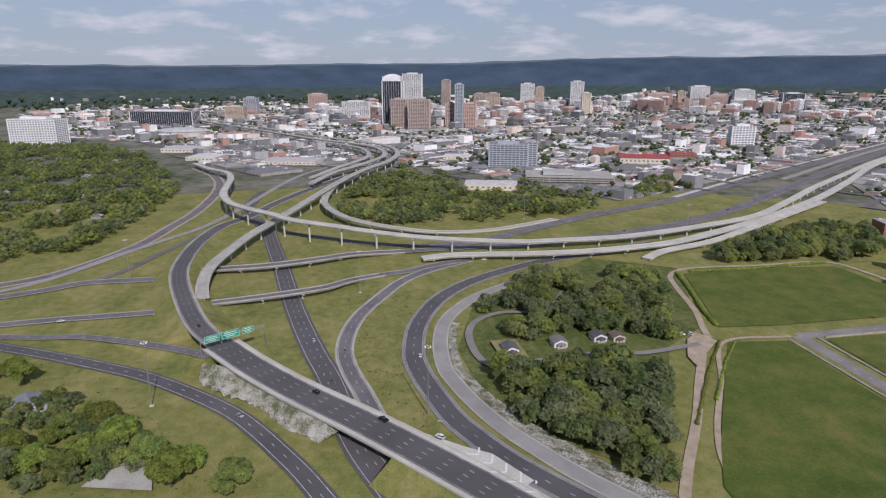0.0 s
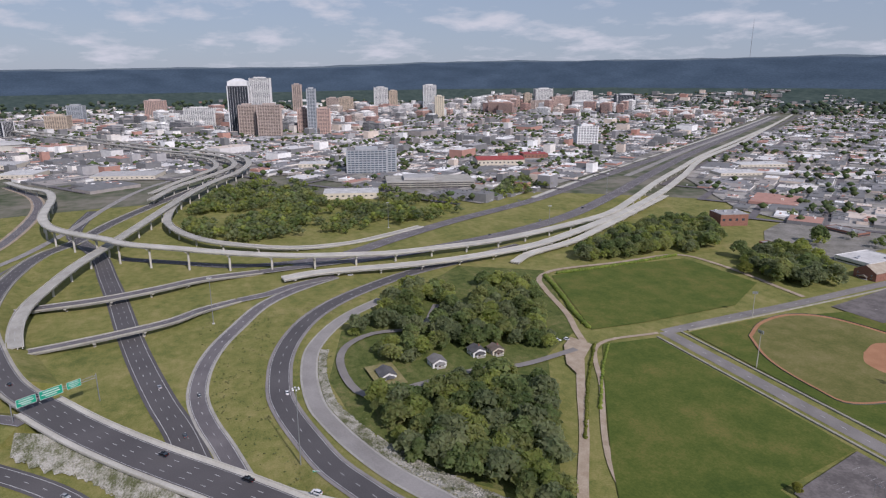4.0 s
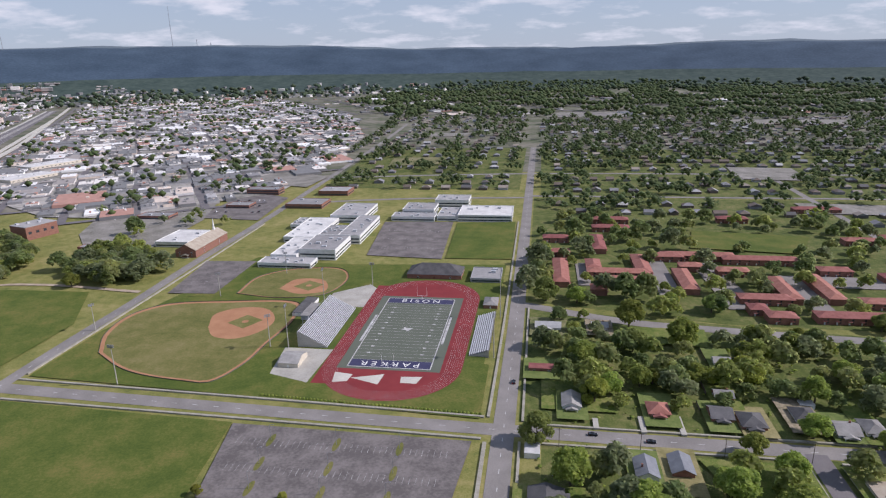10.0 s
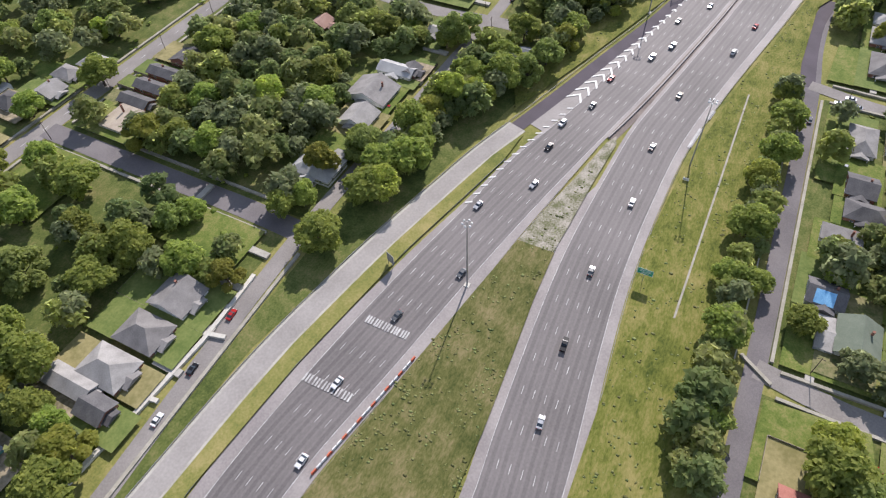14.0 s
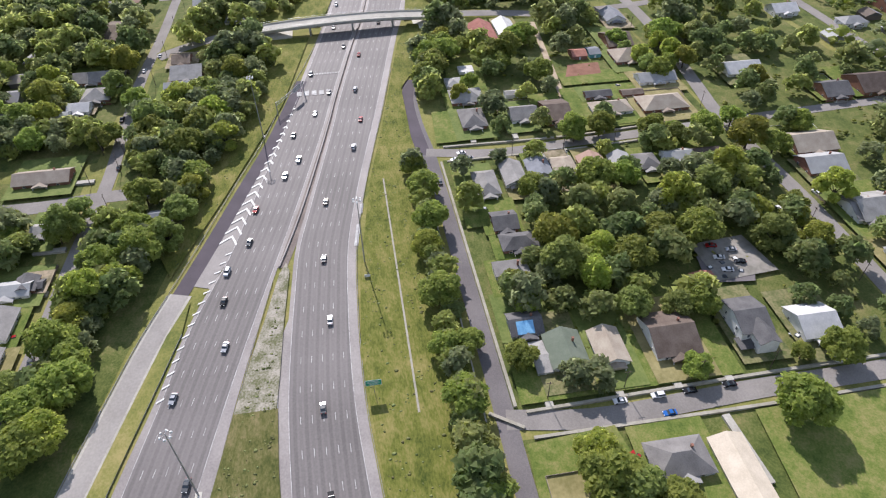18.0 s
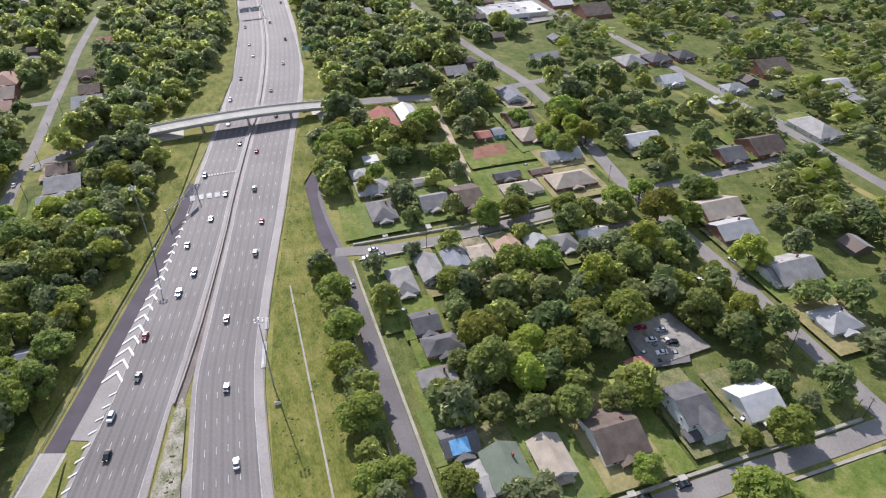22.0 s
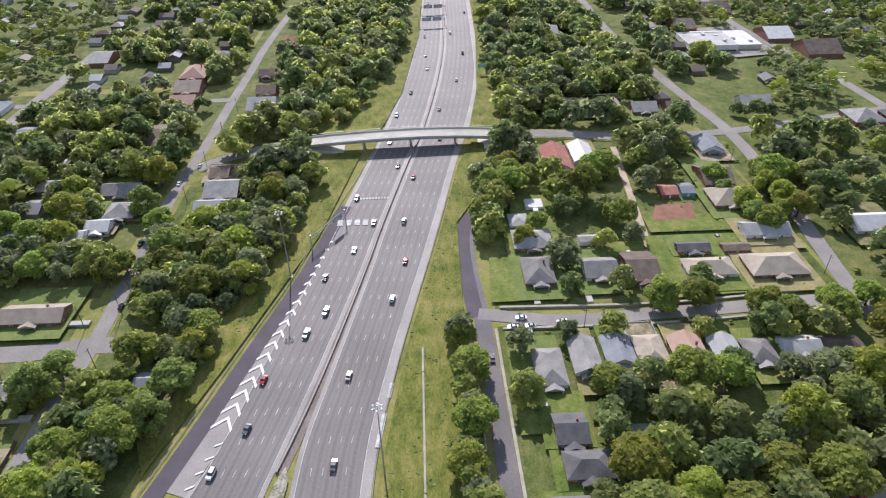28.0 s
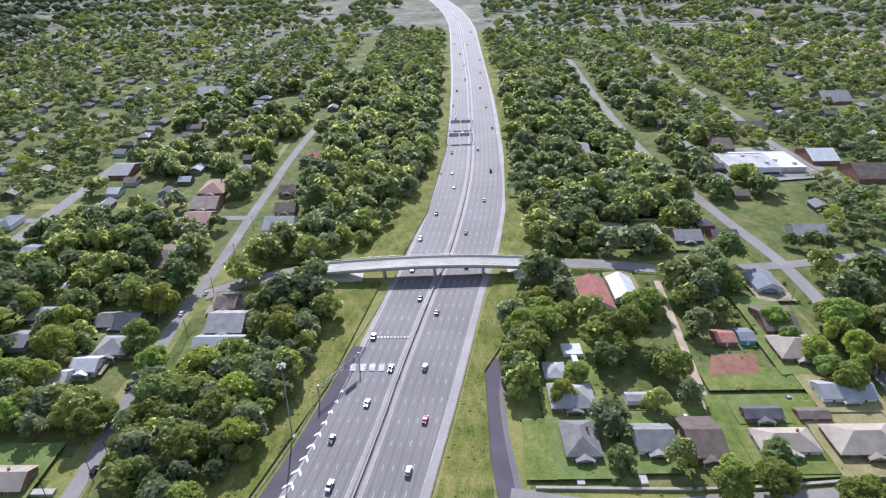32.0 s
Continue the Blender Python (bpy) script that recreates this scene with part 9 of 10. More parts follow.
grove(((390, -495, 8.8), (398, -495, 7.5), (475, -493, 7.1), (463, -493, 6.9), (488, -489, 6.6), (503, -488, 6.8), (393, -478, 7.6), (394, -466, 7.5), (402, -442, 7.0), (516, -432, 9.0), (403, -428, 6.8), (399, -428, 6.0), (465, -427, 9.0), (514, -426, 9.0), (492, -415, 9.0), (481, -407, 9.0), (490, -405, 9.0), (462, -386, 6.2), (520, -380, 8.9), (450, -379, 6.7), (495, -378, 9.0), (505, -378, 9.0), (484, -369, 9.0), (495, -366, 9.0), (471, -362, 9.0), (385, -344, 6.7), (467, -263, 9.0), (495, -255, 9.0), (464, -255, 9.0), (424, -254, 9.0)))
grove(((508, -252, 9.0), (462, -248, 9.0), (449, -247, 9.0), (383, -244, 8.7), (394, -243, 8.0), (439, -242, 9.0), (419, -236, 9.0), (449, -235, 9.0), (465, -228, 9.0), (381, -224, 9.0), (436, -219, 9.0), (444, -216, 9.0), (418, -215, 9.0), (472, -203, 9.0), (375, -197, 6.8), (437, -195, 9.0), (490, -190, 8.2), (519, -188, 9.0), (444, -182, 9.0), (461, -160, 9.0), (438, -160, 9.0), (482, -155, 9.0), (502, -152, 9.0), (453, -152, 9.0), (462, -147, 9.0), (410, -145, 9.0), (475, -128, 9.0), (519, -120, 9.0), (397, -103, 9.0), (447, -100, 9.0)))
grove(((511, -90, 9.0), (431, -80, 9.0), (519, -72, 9.0), (400, -69, 9.0), (504, -24, 9.0), (459, 7, 9.0), (436, 23, 9.0), (395, 24, 9.0), (518, 27, 9.0), (498, 75, 9.0), (470, 114, 9.0)))
MIDDLE.extend(((545, -117, 9.0), (527, -248, 9.0), (522, -111, 9.0), (108, 203, 9.0), (110, 152, 9.0), (101, 136, 9.0), (159, 132, 9.0), (185, 126, 9.0), (172, 123, 9.0), (143, 288, 9.0), (204, 283, 9.0), (227, 257, 9.0), (587, -21, 9.0), (-279, 155, 9.0), (-278, 199, 9.0), (-216, 136, 9.0), (-309, 266, 9.0), (-211, 156, 9.0), (-340, 147, 9.0), (-241, 129, 9.0), (-245, 166, 9.0), (-303, 148, 9.0), (540, -387, 9.0), (526, -390, 8.0), (542, -465, 9.0), (536, -450, 9.0), (543, -556, 9.0), (534, -572, 9.0), (564, -490, 9.0), (588, -236, 9.0),))
MIDDLE.extend(((546, -221, 9.0), (522, -174, 9.0), (542, -261, 9.0), (574, -253, 9.0), (551, -151, 9.0), (573, -160, 9.0), (529, -259, 9.0), (568, -225, 9.0), (574, -230, 9.0), (542, -189, 9.0), (557, -102, 9.0), (592, -137, 9.0), (524, -460, 9.0), (544, -380, 9.0), (554, -474, 9.0), (522, -533, 9.0),))

# ---- the town beyond ----
Z_CITY = [(-640, 40), (-730, 220), (-930, 560), (-1230, 1030), (-1720, 1780), (-2340, 2720), (-2600, 2400), (-3250, 1500), (-3350, 0), (-3250, -1000), (-2600, -1500), (-1700, -1000), (-1350, -560), (-1050, -420), (-1000, -150), (-760, -20)]
TOWN = material("town lots", (0.17, 0.165, 0.14), (0.4, 0.375, 0.345), 0.016, 0.95, fine=0.09, spread=(0.4, 0.6))
Z_SHOPS = [(-470, 330), (-380, 330), (-300, 420), (-240, 480), (-245, 700), (-290, 1100), (-420, 1500), (-560, 1800), (-1200, 2700), (-2180, 2800), (-1040, 960), (-720, 470)]
WOODS = [
    ([(-261, -252), (-291, -222), (-338, -179), (-337, -143), (-270, -168), (-249, -199), (-258, -228)], 8.0, 3.5, 7.5, 11),
    ([(-284, -149), (-333, -113), (-301, -82), (-243, -114), (-192, -130), (-212, -150), (-215, -166), (-222, -188), (-220, -201), (-252, -200), (-258, -175)], 8.5, 3.5, 7.5, 12),
    ([(-244, -236), (-250, -208), (-216, -212), (-206, -226), (-216, -242)], 7.5, 3.5, 6.0, 15),
    ([(-172, -262), (-170, -246), (-176, -226), (-172, -205), (-176, -176), (-160, -166), (-118, -180), (-66, -219), (-100, -256), (-140, -264)], 7.8, 3.2, 8.2, 16),
    ([(-372, 8), (-416, 82), (-454, 175), (-428, 236), (-347, 173), (-333, 100), (-335, 16), (-346, -9)], 9.5, 4.5, 7.5, 13),
    ([(-276, 118), (-307, 185), (-318, 216), (-264, 203), (-220, 168), (-214, 122), (-246, 110)], 9.5, 5.0, 8.0, 14),
]
for poly, step, r0, r1, seed in WOODS:
    wood(poly, step, r0, r1, seed, single=False)
FAR = []
for poly, seed in (([(-689, -339), (-895, -272), (-921, -158), (-751, -141), (-570, -171), (-558, -227), (-546, -278), (-589, -330)], 21), ([(-705, -136), (-720, -40), (-656, 20), (-574, -26), (-556, -78), (-578, -148)], 22), ([(-731, 82), (-820, 168), (-766, 242), (-698, 189), (-659, 82)], 23), ([(-441, -646), (-460, -600), (-520, -585), (-590, -575), (-700, -560), (-823, -560), (-939, -600), (-1262, -720), (-1450, -887), (-1547, -1104), (-1300, -1300), (-600, -1000)], 24)):
    FAR += [(x, y, r, 0) for x, y, r in zip(*sprinkle(poly, 11.0, 4.5, 9.5, seed, margin=4)) if noise.noise(Vector((x / 55, y / 55, 3))) > (-0.06 if seed < 24 else -0.12)]
wood([(-196, -505), (-165, -470), (-132, -440), (-104, -430), (-100, -500), (-170, -545)], 9.0, 3.0, 5.2, 24, keep=0.75)
wood([(-76, -214), (-64, -206), (-30, -228), (-20, -240), (-44, -240), (-70, -232)], 7.0, 3.5, 7.0, 25)
for poly, seed in (([(-574, -242), (-625, -325), (-716, -336), (-845, -312), (-1000, -232), (-993, -175), (-800, -190), (-732, -135), (-847, -87), (-781, -33), (-699, 10), (-605, -20), (-543, -100), (-543, -168)], 27),):
    FAR += [(x, y, r, 0) for x, y, r in zip(*sprinkle(poly, 12.0, 4.5, 9.0, seed, margin=4)) if noise.noise(Vector((x / 42, y / 42, 9))) > 0.06]
outline("town_ground", Z_SHOPS, TOWN, "grey lots, yards and streets of the town", "ground")
outline("town_ground", Z_CITY, TOWN, "grey lots, yards and streets of the city", "ground")
blocks([(-2750, 850), (-2950, 1300), (-2700, 1750), (-2300, 1850), (-2150, 1500), (-2350, 1000)], 6, 110, 15, 58)
blocks([(-2950, 0), (-3000, 900), (-2400, 900), (-2050, 250), (-2100, -350), (-2500, -500)], 7, 120, 12, 48)
blocks([(-1780, -420), (-1780, 220), (-2150, 620), (-2560, 300), (-2400, -760)], 9, 70, 9, 30, CITYROOF)
blocks([(-2300, 1700), (-2200, 2300), (-1900, 2000), (-1600, 1400), (-1900, 1200)], 8, 60, 9, 24)
city_fill([(-1000, -215), (-1097, -311), (-1214, -465), (-1090, -560), (-1468, -690), (-1655, -983), (-2366, -1220), (-2047, -812), (-1500, -295)], 5, 900, 0.85, tall=0.08, block=(92, 76))
city_fill([(-960, -425), (-1190, -345), (-1350, -400), (-1680, -600), (-1640, -780), (-1340, -640), (-1100, -560)], 10, 100, 0.9, tall=0.06, block=(92, 76))
city_fill(Z_SHOPS, 3, 760, 0.8, block=(96, 78))
city_fill(Z_CITY, 4, 960, 0.88, tall=0.09, block=(92, 76))


def house_rows(poly, seed, step, keep, joined=Build()):
    """Far houses in rows, all in one mesh."""
    rng = np.random.default_rng(seed)
    xs, ys = [p[0] for p in poly], [p[1] for p in poly]
    gx, gy = np.meshgrid(np.arange(min(xs), max(xs), step[0]), np.arange(min(ys), max(ys), step[1]))
    gx, gy = gx.ravel() + rng.uniform(-3, 3, gx.size), gy.ravel() + rng.uniform(-4, 4, gx.size)
    ok = inside(poly, gx, gy) & (rng.random(gx.size) < keep)
    ok[ok] = free(gx[ok], gy[ok], np.full(ok.sum(), 16.0), 1)
    for x, y in zip(gx[ok].tolist(), gy[ok].tolist()):
        w, d = rng.uniform(9, 14), rng.uniform(8, 12)
        m = pose(x, y, 0, 0, 0, 90 * int(rng.integers(0, 4)))
        shape = ("hip", "side", "front")[int(rng.integers(0, 3))]
        for q in (wall_build(w, d, 3.0, 2.6, shape), roof_build(w, d, 3.0, 2.6, shape, thick=0.1)):
            n = len(joined.v)
            joined.v += [tuple(m @ Vector(p)) for p in q.v]
            joined.f += [tuple(i + n for i in f) for f in q.f]
        TAKEN.append((x, y, 6, 6))
    return joined


HOUSEROOF = roofs_material("assorted house roofs", [(0.2, 0.2, 0.21), (0.12, 0.115, 0.115), (0.3, 0.26, 0.22), (0.4, 0.4, 0.4), (0.16, 0.13, 0.11), (0.26, 0.12, 0.09), (0.55, 0.55, 0.54), (0.24, 0.24, 0.25)])
Q_NORTH = [(110, 470), (110, 1500), (900, 1500), (1500, 700), (1500, -60), (1000, -250), (600, -240), (470, -140), (440, 60), (470, 130), (460, 340), (300, 380), (120, 380)]
Q_WEST = [(-180, 520), (80, 520), (80, 1600), (-330, 1600), (-250, 900)]
LOTS = [
    ([(259, 318), (363, 303), (336, 245), (245, 257)], TURF, "mown green plot between the flats"),
    ([(560, 600), (746, 804), (1030, 702), (900, 500), (761, 383), (677, 444), (560, 415)], DRYFIELD, "wide dry open field dotted with trees"),
    ([(-190, 1090), (-60, 1110), (-50, 1170), (-180, 1170)], TOWNLOT, "pale lot and long roofs among the trees"),
    ([(-330, 560), (-215, 520), (-210, 600), (-300, 660)], TOWNLOT, "worn grey lot with patchy grass"),
    ([(120, 1540), (360, 1560), (370, 1720), (160, 1700)], TOWNLOT, "pale yard of a far school"),
    ([(560, 1340), (840, 1300), (860, 1420), (590, 1440)], TOWNLOT, "pale yard of far halls"),
    ([(380, 600), (470, 590), (480, 690), (390, 700)], TOWNLOT, "open grey lots among far houses"),
    ([(-140, 700), (-60, 720), (-50, 800), (-150, 790)], DRYFIELD, "dry open plot among the trees"),
    ([(400, 400), (520, 390), (520, 440), (400, 450)], TOWNLOT, "grey yards behind the flats"),
    ([(900, 1000), (1150, 900), (1250, 1100), (960, 1180)], DRYFIELD, "far open field"),
    ([(700, 80), (860, 90), (850, 190), (690, 180)], DRYFIELD, "dry open plot among the trees"),
]
for pts, mat, label in LOTS:
    outline("open_lot", pts, mat, label, "lot")
    OPEN.append(pts)
Q_SOUTH = [(260, -560), (600, -640), (600, -400), (900, -400), (1450, -420), (1450, -900), (900, -1200), (300, -1100), (200, -700)]


city_fill([(-560, 1850), (-330, 1620), (100, 1620), (900, 1540), (1450, 800), (2100, 1300), (1100, 2500), (-500, 3000), (-1000, 2500)], 12, 200, 0.22, block=(150, 120))
house_rows(Q_NORTH, 31, (24, 40), 0.85)
house_rows(Q_WEST, 32, (26, 42), 0.75)
house_rows([(-900, -620), (-560, -580), (-480, -640), (-520, -760), (-900, -860), (-1300, -860), (-1300, -760)], 34, (46, 60), 0.5)
far_houses = house_rows(Q_SOUTH, 33, (26, 44), 0.5)
solid("far_houses", far_houses, HOUSEROOF, "far roofs of small houses among trees", "houses", kind="stuff")

# ---- yards and fences round the houses ----
YARDS = [LAWN, material("green lawn", (0.09, 0.13, 0.03), (0.17, 0.2, 0.06), 0.2, 0.95, fine=1.0, bump=0.3), material("dry yellow lawn", (0.17, 0.155, 0.06), (0.3, 0.26, 0.125), 0.15, 0.95, fine=0.8, bump=0.2), material("trodden yard", (0.14, 0.125, 0.07), (0.34, 0.28, 0.2), 0.18, 0.95, fine=0.7, spread=(0.4, 0.6)), material("weedy yard", (0.075, 0.1, 0.03), (0.22, 0.2, 0.1), 0.25, 0.95, fine=1.0, bump=0.5)]
PLANK = material("weathered fence boards", (0.2, 0.16, 0.12), (0.34, 0.29, 0.24), 0.6, 0.9, fine=4, vary=0.3)
outline("car_lot", [(292, -452), (314, -450), (316, -474), (294, -478)], TOWNLOT, "trodden lot with parked cars behind the tall house", "lot")
for i, shade in enumerate(("white", "black", "white", "silver", "red")):
    car(297 + 3.6 * i, -458 - (i % 2) * 7, 80, shade, "saloon", LIFT[0] + 0.02, "parked cars")
OPEN.append([(288, -448), (318, -446), (320, -478), (290, -482)])
WHITEFENCE = material("white fence paint", (0.55, 0.55, 0.53), (0.72, 0.72, 0.7), 0.6, 0.8, fine=4)


def yards():
    """A lawn for each house, and boards along the back and one side of it."""
    rng = random.Random(12)
    for x, y, w, d, turn in HOUSES:
        if math.hypot(x - 210, y + 330) > 420 or max(w, d) > 30:
            continue
        m = pose(x, y, 0, 0, 0, turn)

        def reach(sx, sy, far):
            for k in np.arange(far, 0.4, -1.0):
                spots = [m @ Vector((sx * (w / 2 + k) + (f * w / 2 if sx == 0 else 0), sy * (d / 2 + k) + (f * d / 2 if sy == 0 else 0), 0)) for f in (-1, 0, 1)]
                px, py = np.array([p.x for p in spots]), np.array([p.y for p in spots])
                if free(px, py, np.full(3, 0.5), 0.6, houses=False, opens=False).all():
                    clear = True
                    for hx, hy, hw, hd, ht in HOUSES:
                        if (hx, hy) != (x, y) and any(abs(p.x - hx) < max(hw, hd) / 2 and abs(p.y - hy) < max(hw, hd) / 2 for p in spots):
                            clear = False
                    if clear:
                        return float(k)
            return 0.4

        l, r, f, k = reach(-1, 0, rng.uniform(2.5, 5)), reach(1, 0, rng.uniform(2.5, 5)), reach(0, -1, 9), reach(0, 1, rng.uniform(8, 15))
        box = [(-w / 2 - l, -d / 2 - f), (w / 2 + r, -d / 2 - f), (w / 2 + r, d / 2 + k), (-w / 2 - l, d / 2 + k)]
        pts = [(m @ Vector((px, py, 0))).to_2d() for px, py in box]
        outline("garden_lawn", [(p.x, p.y) for p in pts], rng.choice((YARDS[0], YARDS[1], YARDS[1], YARDS[4], YARDS[2], YARDS[0], YARDS[3])), "fenced garden lawn with worn patches", "lawn")
        if rng.random() < 0.34 and k > 3:
            root = thing("garden_fence", "weathered board fence round a back garden", "fence", "garden fences", m=m)
            mat = rng.choice((PLANK, PLANK, PLANK, WHITEFENCE, STEEL))
            h = rng.choice((1.2, 1.7, 1.9))
            for (ax, ay), (bx, by) in ((box[2], box[3]), ((box[2][0], d / 2), box[2]), ((box[3][0], d / 2), box[3])):
                b = Build()
                p, q = Vector((ax, ay)), Vector((bx, by))
                if (q - p).length < 1:
                    continue
                t = Vector((q.y - p.y, p.x - q.x)).normalized() * 0.05
                b.prism([(p.x - t.x, p.y - t.y), (q.x - t.x, q.y - t.y), (q.x + t.x, q.y + t.y), (p.x + t.x, p.y + t.y)], 0, h)
                part("board_run", b, mat, root)


yards()
OPEN.append([(244, -436), (268, -432), (292, -446), (288, -470), (262, -482), (244, -480)])
OPEN.append([(374, -160), (404, -160), (408, -206), (402, -234), (374, -234)])
OPEN.append([(468, -204), (562, -204), (562, -230), (468, -222)])
OPEN.append([(200, -358), (238, -358), (238, -432), (200, -432)])


def weeds(name, poly, n, seed, mat, label, r0=0.2, r1=0.65):
    """Low tufts over open ground."""
    rng = np.random.default_rng(seed)
    xs, ys = [p[0] for p in poly], [p[1] for p in poly]
    x, y = rng.uniform(min(xs), max(xs), n * 5), rng.uniform(min(ys), max(ys), n * 5)
    clump = np.array([noise.noise(Vector((a / 9, b / 9, seed))) for a, b in zip(x, y)])
    ok = inside(poly, x, y) & (clump + rng.uniform(-0.4, 0.4, len(x)) > 0.05)
    ok[ok] = free(x[ok], y[ok], np.full(ok.sum(), 0.5), 0.3, opens=False)
    x, y = x[ok][:n], y[ok][:n]
    V, F = [], []
    for i, (a, b) in enumerate(zip(x, y)):
        r = rng.uniform(r0, r1)
        V.append(ICO_V * (1 + 0.8 * (rng.random((7, 1)) - 0.5)) * np.array((r, r * rng.uniform(0.6, 1.4), r * 0.5)) + np.array((a, b, 0.7)))
        F.append(ICO_F + 7 * i)
    if V:
        tagged(new(name, fast_mesh(name, np.concatenate(V), np.concatenate(F), mat)), label, "weeds", kind="stuff")


TUFT = material("weed tufts", (0.055, 0.08, 0.022), (0.2, 0.2, 0.075), 0.12, 0.9, fine=1.0, vary=0.4, island=True)
for poly, n, seed in (
    ([(140, -254), (200, -260), (262, -274), (346, -290), (276, -286), (218, -291), (140, -293)], 900, 1),
    ([(140, -320), (280, -313), (384, -324), (530, -352), (556, -376), (470, -348), (310, -350), (140, -351)], 1300, 2),
    ([(330, -241), (462, -281), (550, -296), (552, -255), (470, -258), (360, -228)], 700, 3),
    ([(-60, -300), (-60, -240), (-200, -276), (-300, -250), (-360, -180), (-330, -340), (-200, -345)], 1800, 4),
    ([(-180, -460), (0, -340), (100, -340), (100, -420), (-120, -600), (-300, -560)], 1800, 5),
):
    weeds("weed_tufts", poly, n, seed, TUFT, "low uneven weeds and grass tufts on the verge")
weeds("shrubs", [(110, -185), (410, -180), (410, 60), (110, 80)], 500, 6, LEAF, "low garden shrubs between the houses", 0.7, 1.8)
weeds("shrubs", [(255, -365), (550, -375), (555, -600), (255, -620)], 600, 7, LEAF, "low garden shrubs between the houses", 0.7, 1.8)
b = Build()
b.box(-3.6, -5.9, 0.0, 2.6, -1.0, 0.07, Matrix.Translation((0, 0, 6.2)) @ Matrix.Rotation(0.456, 4, "X"))
part("tarpaulin", b, TARP, tarped, "blue tarpaulin over the damaged roof")
hut(216, -421, 24, 11, 0, "c", "side", "cream", 2.6, "carport", "long cream metal-roofed carport beside the street")
flat_block(708, -588, 743, -549, 6, "white", FLATROOF, "hall", "white flat-roofed hall among far trees", 3)
for x, y in ((-29, -119), (8, -119), (42, -119), (72, -117)):
    tree(x, y, 2.6, 1)
house(-178, -512, 14, 18, 30, "u", "side", "grey", porch=False)
outline("concrete_pad", [(-122, -452), (-100, -462), (-92, -432), (-112, -436)], CONCRETE, "pale bare concrete pad in the grass", "pavement")
# near gardens: single trees between the houses
for poly, step, keep, seed in (
    ([(110, -185), (225, -185), (225, -75), (110, -75)], 12.5, 0.5, 51),
    ([(242, -185), (410, -180), (410, -75), (242, -75)], 10.5, 0.66, 52),
    ([(110, -40), (410, -42), (410, 55), (110, 95)], 12.5, 0.58, 53),
    ([(430, -185), (640, -185), (640, 60), (430, 50)], 11.0, 0.8, 54),
    ([(112, 95), (470, 85), (470, 350), (112, 370)], 15, 0.34, 55),
    ([(255, -365), (390, -365), (390, -505), (255, -505)], 11.5, 0.6, 56),
    ([(412, -365), (552, -390), (555, -495), (412, -500)], 14, 0.4, 57),
    ([(250, -522), (600, -520), (600, -605), (250, -630)], 14, 0.5, 58),
    ([(255, -206), (256, -217), (290, -219), (322, -226), (358, -236), (390, -247), (422, -256), (462, -266), (502, -273), (540, -272), (536, -236), (520, -206), (400, -208), (300, -206)], 8.2, 0.92, 59),
    ([(118, -207), (160, -209), (250, -216), (250, -224), (200, -217), (118, -208)], 6, 0.9, 62),
    ([(120, -365), (235, -365), (235, -500), (120, -500)], 14, 0.4, 60),
    ([(200, -341), (300, -339), (360, -339), (392, -343), (398, -349), (300, -351), (200, -352)], 6.5, 0.85, 61),
    ([(436, -355), (482, -357), (530, -368), (545, -376), (545, -384), (500, -372), (440, -362)], 7.5, 0.85, 63),
):
    wood(poly, step, 3.8, 7.6, seed, keep=min(1.0, keep * 1.3), margin=1.0)

join_middle()
# trees that line the motorway beyond the overpass, and far woods
for poly, step, seed, keep in (
    ([(575, -225), (585, -274), (600, -282), (650, -300), (720, -314), (800, -322), (1450, -330), (1450, -225)], 11.0, 71, 0.95),
    ([(570, -378), (645, -381), (730, -384), (800, -388), (1430, -396), (1430, -440), (900, -470), (640, -490), (575, -480)], 11, 72, 0.9),
    (Q_NORTH, 14, 73, 0.68),
    (Q_WEST, 15, 74, 0.5),
    (Q_SOUTH, 11.5, 75, 0.8),
    ([(600, -190), (1500, -190), (1500, -60), (600, -60)], 13, 76, 0.75),
    ([(-420, 330), (-240, 440), (-300, 1000), (-500, 900)], 34, 77, 0.5),
    ([(-330, 210), (-200, 210), (-205, 480), (-330, 420)], 22, 78, 0.35),
    ([(480, 60), (1500, 60), (1500, 520), (500, 520)], 14, 79, 0.5),
):
    FAR += [(x, y, r, 0) for x, y, r in zip(*sprinkle(poly, step * 1.15, 6.0, 11.5, seed, margin=3, keep=min(1.0, keep * 1.15))) if seed in (71, 72) or noise.noise(Vector((x / 60, y / 60, 5))) > (-0.1 if y > 380 else -0.22)]
NEAR = [p for p in FAR if 540 < p[0] < 1050 and -560 < p[1] < -60]
far_wood("roadside_trees", NEAR, "broadleaf trees crowding along the motorway", rich=True)
NORTH = [p for p in FAR if p[1] > 380]
rng_field = np.random.default_rng(17)
NORTH += [(x, y, r, 0) for x, y, r in zip(rng_field.uniform(560, 960, 70).tolist(), rng_field.uniform(400, 760, 70).tolist(), rng_field.uniform(4, 8, 70).tolist())]
# cloud shadow over the northern trees is put into this darker leaf colour
SHADEGREEN = material("cloud-shaded far foliage", (0.075, 0.115, 0.05), (0.23, 0.285, 0.125), 0.03, 0.85, fine=0.3, vary=0.2, island=True, leaf=0.6)
far_wood("oak_woods", NORTH, "far trees between roofs, cloud shadow in their leaf colour", mat=SHADEGREEN)
far_wood("far_trees", [p for p in FAR if p not in set(NEAR) and p not in set(NORTH)], "many distant broadleaf crowns between roofs")
REST = []
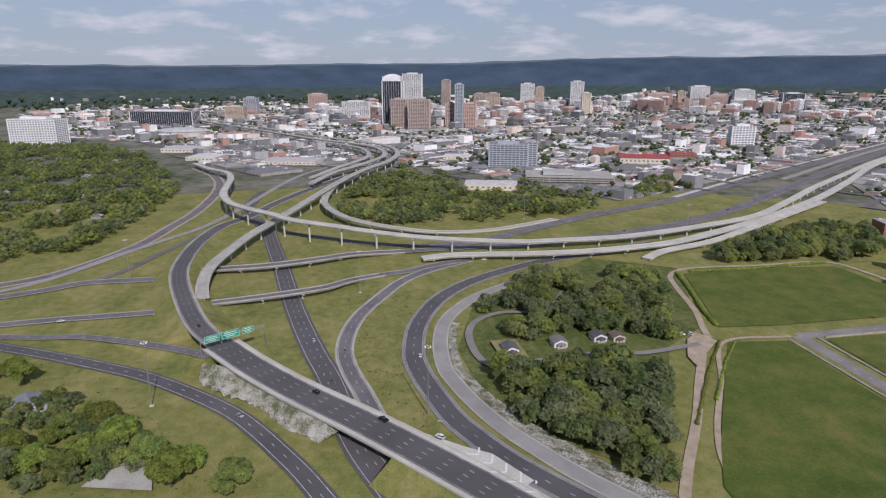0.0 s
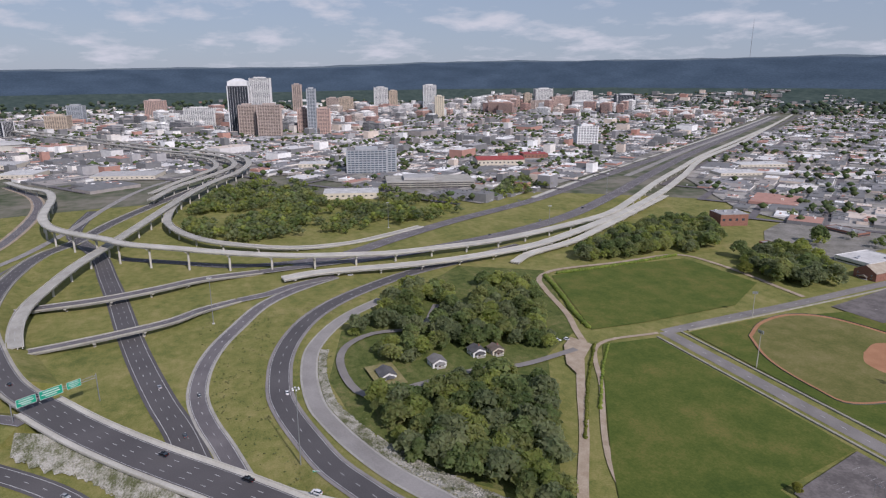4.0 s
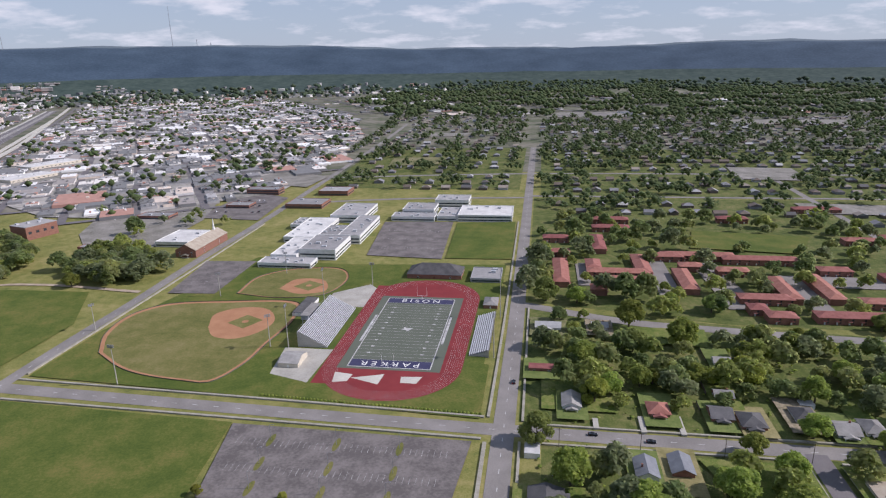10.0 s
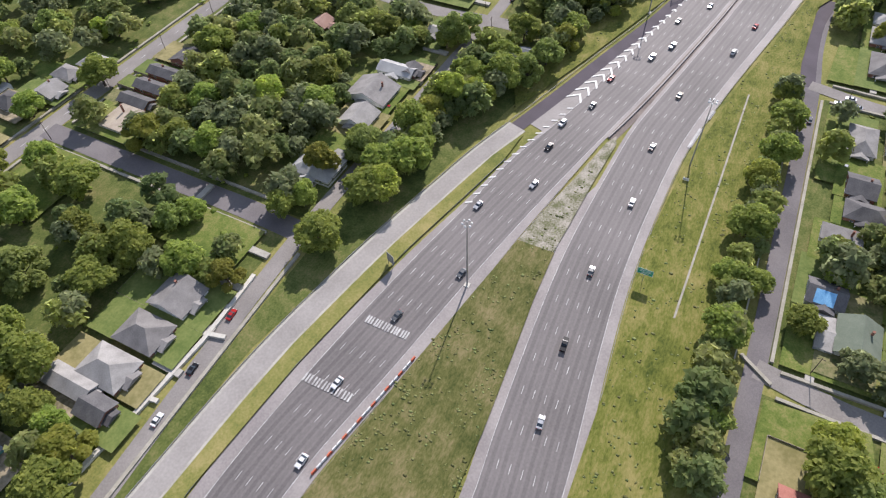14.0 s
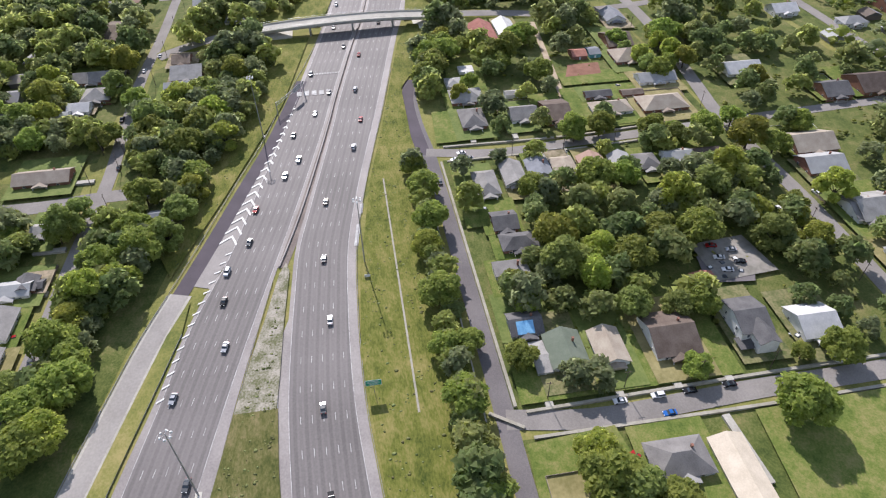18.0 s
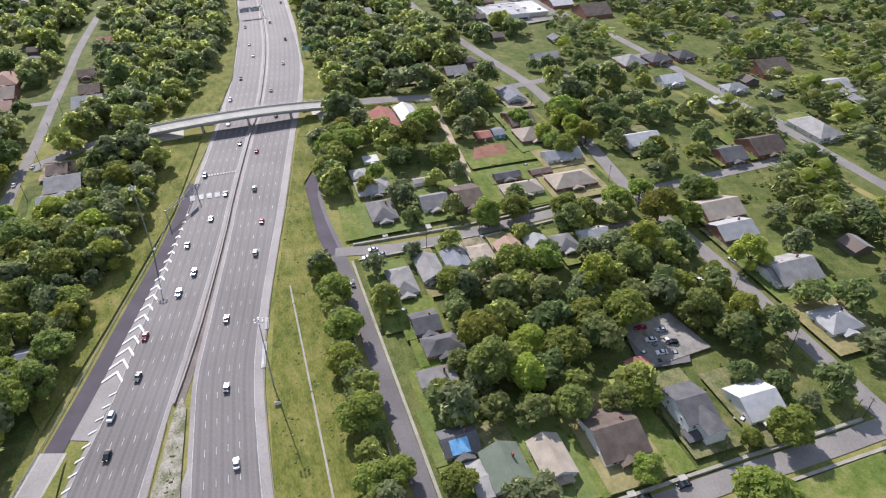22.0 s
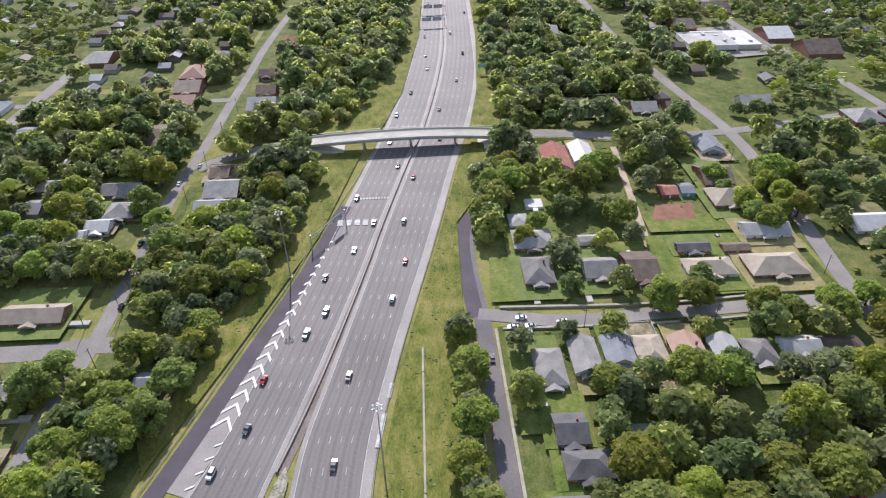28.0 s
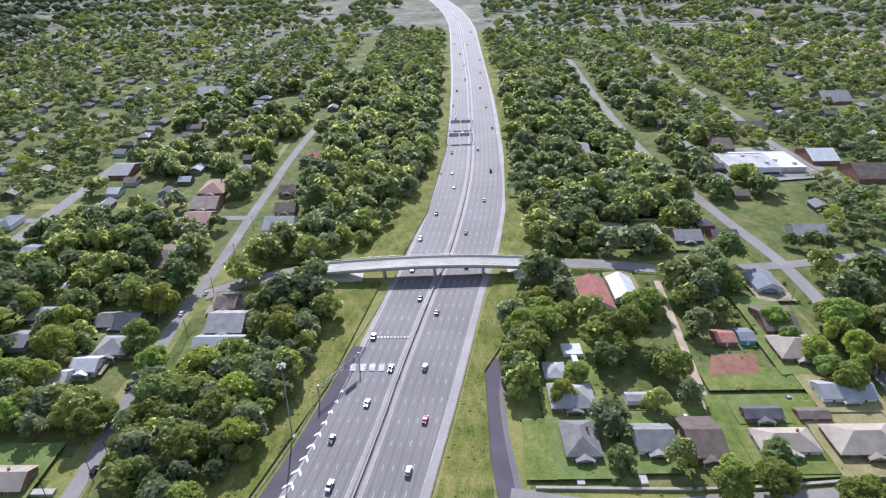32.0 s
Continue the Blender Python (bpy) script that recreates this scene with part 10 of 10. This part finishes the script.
for poly, step, seed, keep in (
    ([(110, 1500), (900, 1500), (1500, 700), (1500, -225), (3400, -225), (3300, 1200), (2200, 2600), (600, 3380), (-500, 3380), (-700, 2200), (-330, 1600), (80, 1600)], 21, 81, 0.8),
    ([(1450, -420), (3350, -400), (3000, -1500), (1500, -2600), (-200, -2600), (-200, -900), (200, -700), (300, -1100), (900, -1200), (1450, -900)], 21, 82, 0.75),
    (Z_CITY, 16, 83, 0.36),
    (Z_SHOPS, 16, 84, 0.36),
    ([(-1500, -1100), (-600, -1000), (-200, -900), (-400, -2600), (-2200, -2500), (-2700, -1600)], 24, 85, 0.7),
):
    REST += [(x, y, r * (1.25 if poly not in (Z_CITY, Z_SHOPS) else 0.75), hill_height(x, y)) for x, y, r in zip(*sprinkle(poly, step, 6, 10, seed, margin=4, keep=keep)) if poly not in (Z_CITY, Z_SHOPS) and noise.noise(Vector((x / 130, y / 130, 7))) > -0.08 or poly in (Z_CITY, Z_SHOPS) and noise.noise(Vector((x / 90, y / 90, 2))) > 0.02]
# the lower slopes of the ridges
rng_hill = np.random.default_rng(91)
SLOPE = []
for i in range(3500):
    a, d = rng_hill.uniform(0, 6.2832), rng_hill.uniform(3150, 3720)
    if -1.0 < a - 6.2832 < 0 or math.cos(a - 1.9) > -0.75:
        x, y = 180 + d * math.cos(a), d * math.sin(a) - 340
        SLOPE.append((x, y, rng_hill.uniform(9, 18), hill_height(x, y) - 2))
CITYGREEN = material("city street foliage", (0.05, 0.08, 0.03), (0.14, 0.18, 0.065), 0.03, 0.85, fine=0.3, vary=0.35, island=True, leaf=0.35)
far_wood("city_trees", [p for p in REST if p[0] < -230 and p[2] < 7.6], "dark street trees between the city roofs", False, CITYGREEN)
REST = [p for p in REST if not (p[0] < -230 and p[2] < 7.6)]
# the northern woods take the leaf colour with cloud shadow in it
far_wood("distant_woods", [p for p in REST if p[1] > 500], "distant woods and slopes, cloud shadow in their leaf colour", False, SHADEGREEN)
far_wood("distant_woods", [p for p in REST if p[1] <= 500], "distant green woods along the motorway", fine=False)
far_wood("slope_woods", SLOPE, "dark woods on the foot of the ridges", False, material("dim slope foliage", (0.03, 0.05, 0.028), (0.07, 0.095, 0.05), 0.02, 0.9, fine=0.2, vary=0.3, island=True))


def slope_houses():
    """Pale roofs dotted over the foot of the ridges."""
    rng = np.random.default_rng(92)
    b = Build()
    for i in range(900):
        a, d = rng.uniform(1.7, 3.5), 3200 + 560 * rng.random() ** 2
        x, y = 180 + d * math.cos(a), d * math.sin(a) - 340
        w, h = rng.uniform(10, 34), rng.uniform(5, 16)
        m = Matrix.Translation((x, y, hill_height(x, y))) @ Matrix.Rotation(rng.uniform(0, 3.1), 4, "Z")
        b.box(-w / 2, -w / 3, -6, w / 2, w / 3, h, m)
    solid("slope_buildings", b, CITYROOF, "pale far buildings dotted over wooded slopes", "buildings", kind="stuff")


slope_houses()


def radio_mast(x, y, h):
    z = hill_height(x, y)
    root = thing("radio_mast", "slim far radio mast on the wooded ridge", "mast", "radio masts", m=pose(x, y, z - 2))
    b = Build()
    b.tube((0, 0, 0), (0, 0, h), 2.2, 1.2, 5)
    part("lattice", b, STEEL, root)
    b = Build()
    for k in (0.55, 0.8):
        b.box(-3, -3, h * k, 3, 3, h * k + 3)
    part("platform", b, STEEL, root)


radio_mast(-2600, 4290, 290)
radio_mast(-2440, 4353, 66)
radio_mast(-2350, 4390, 40)
radio_mast(-3560, 3780, 290)
outline("rail_yard", [(1434, -846), (1232, -848), (1049, -877), (1049, -1000), (1293, -1027), (1500, -974)], DIRT, "pale bare rail yard beyond the trees", "yard")
for k in range(6):
    road("rail_track", [(1040, -905 - 14 * k), (1250, -900 - 16 * k), (1480, -880 - 20 * k)], 5.0, BARK, "brown row of railway tracks and wagons", edge=False, category="railway")
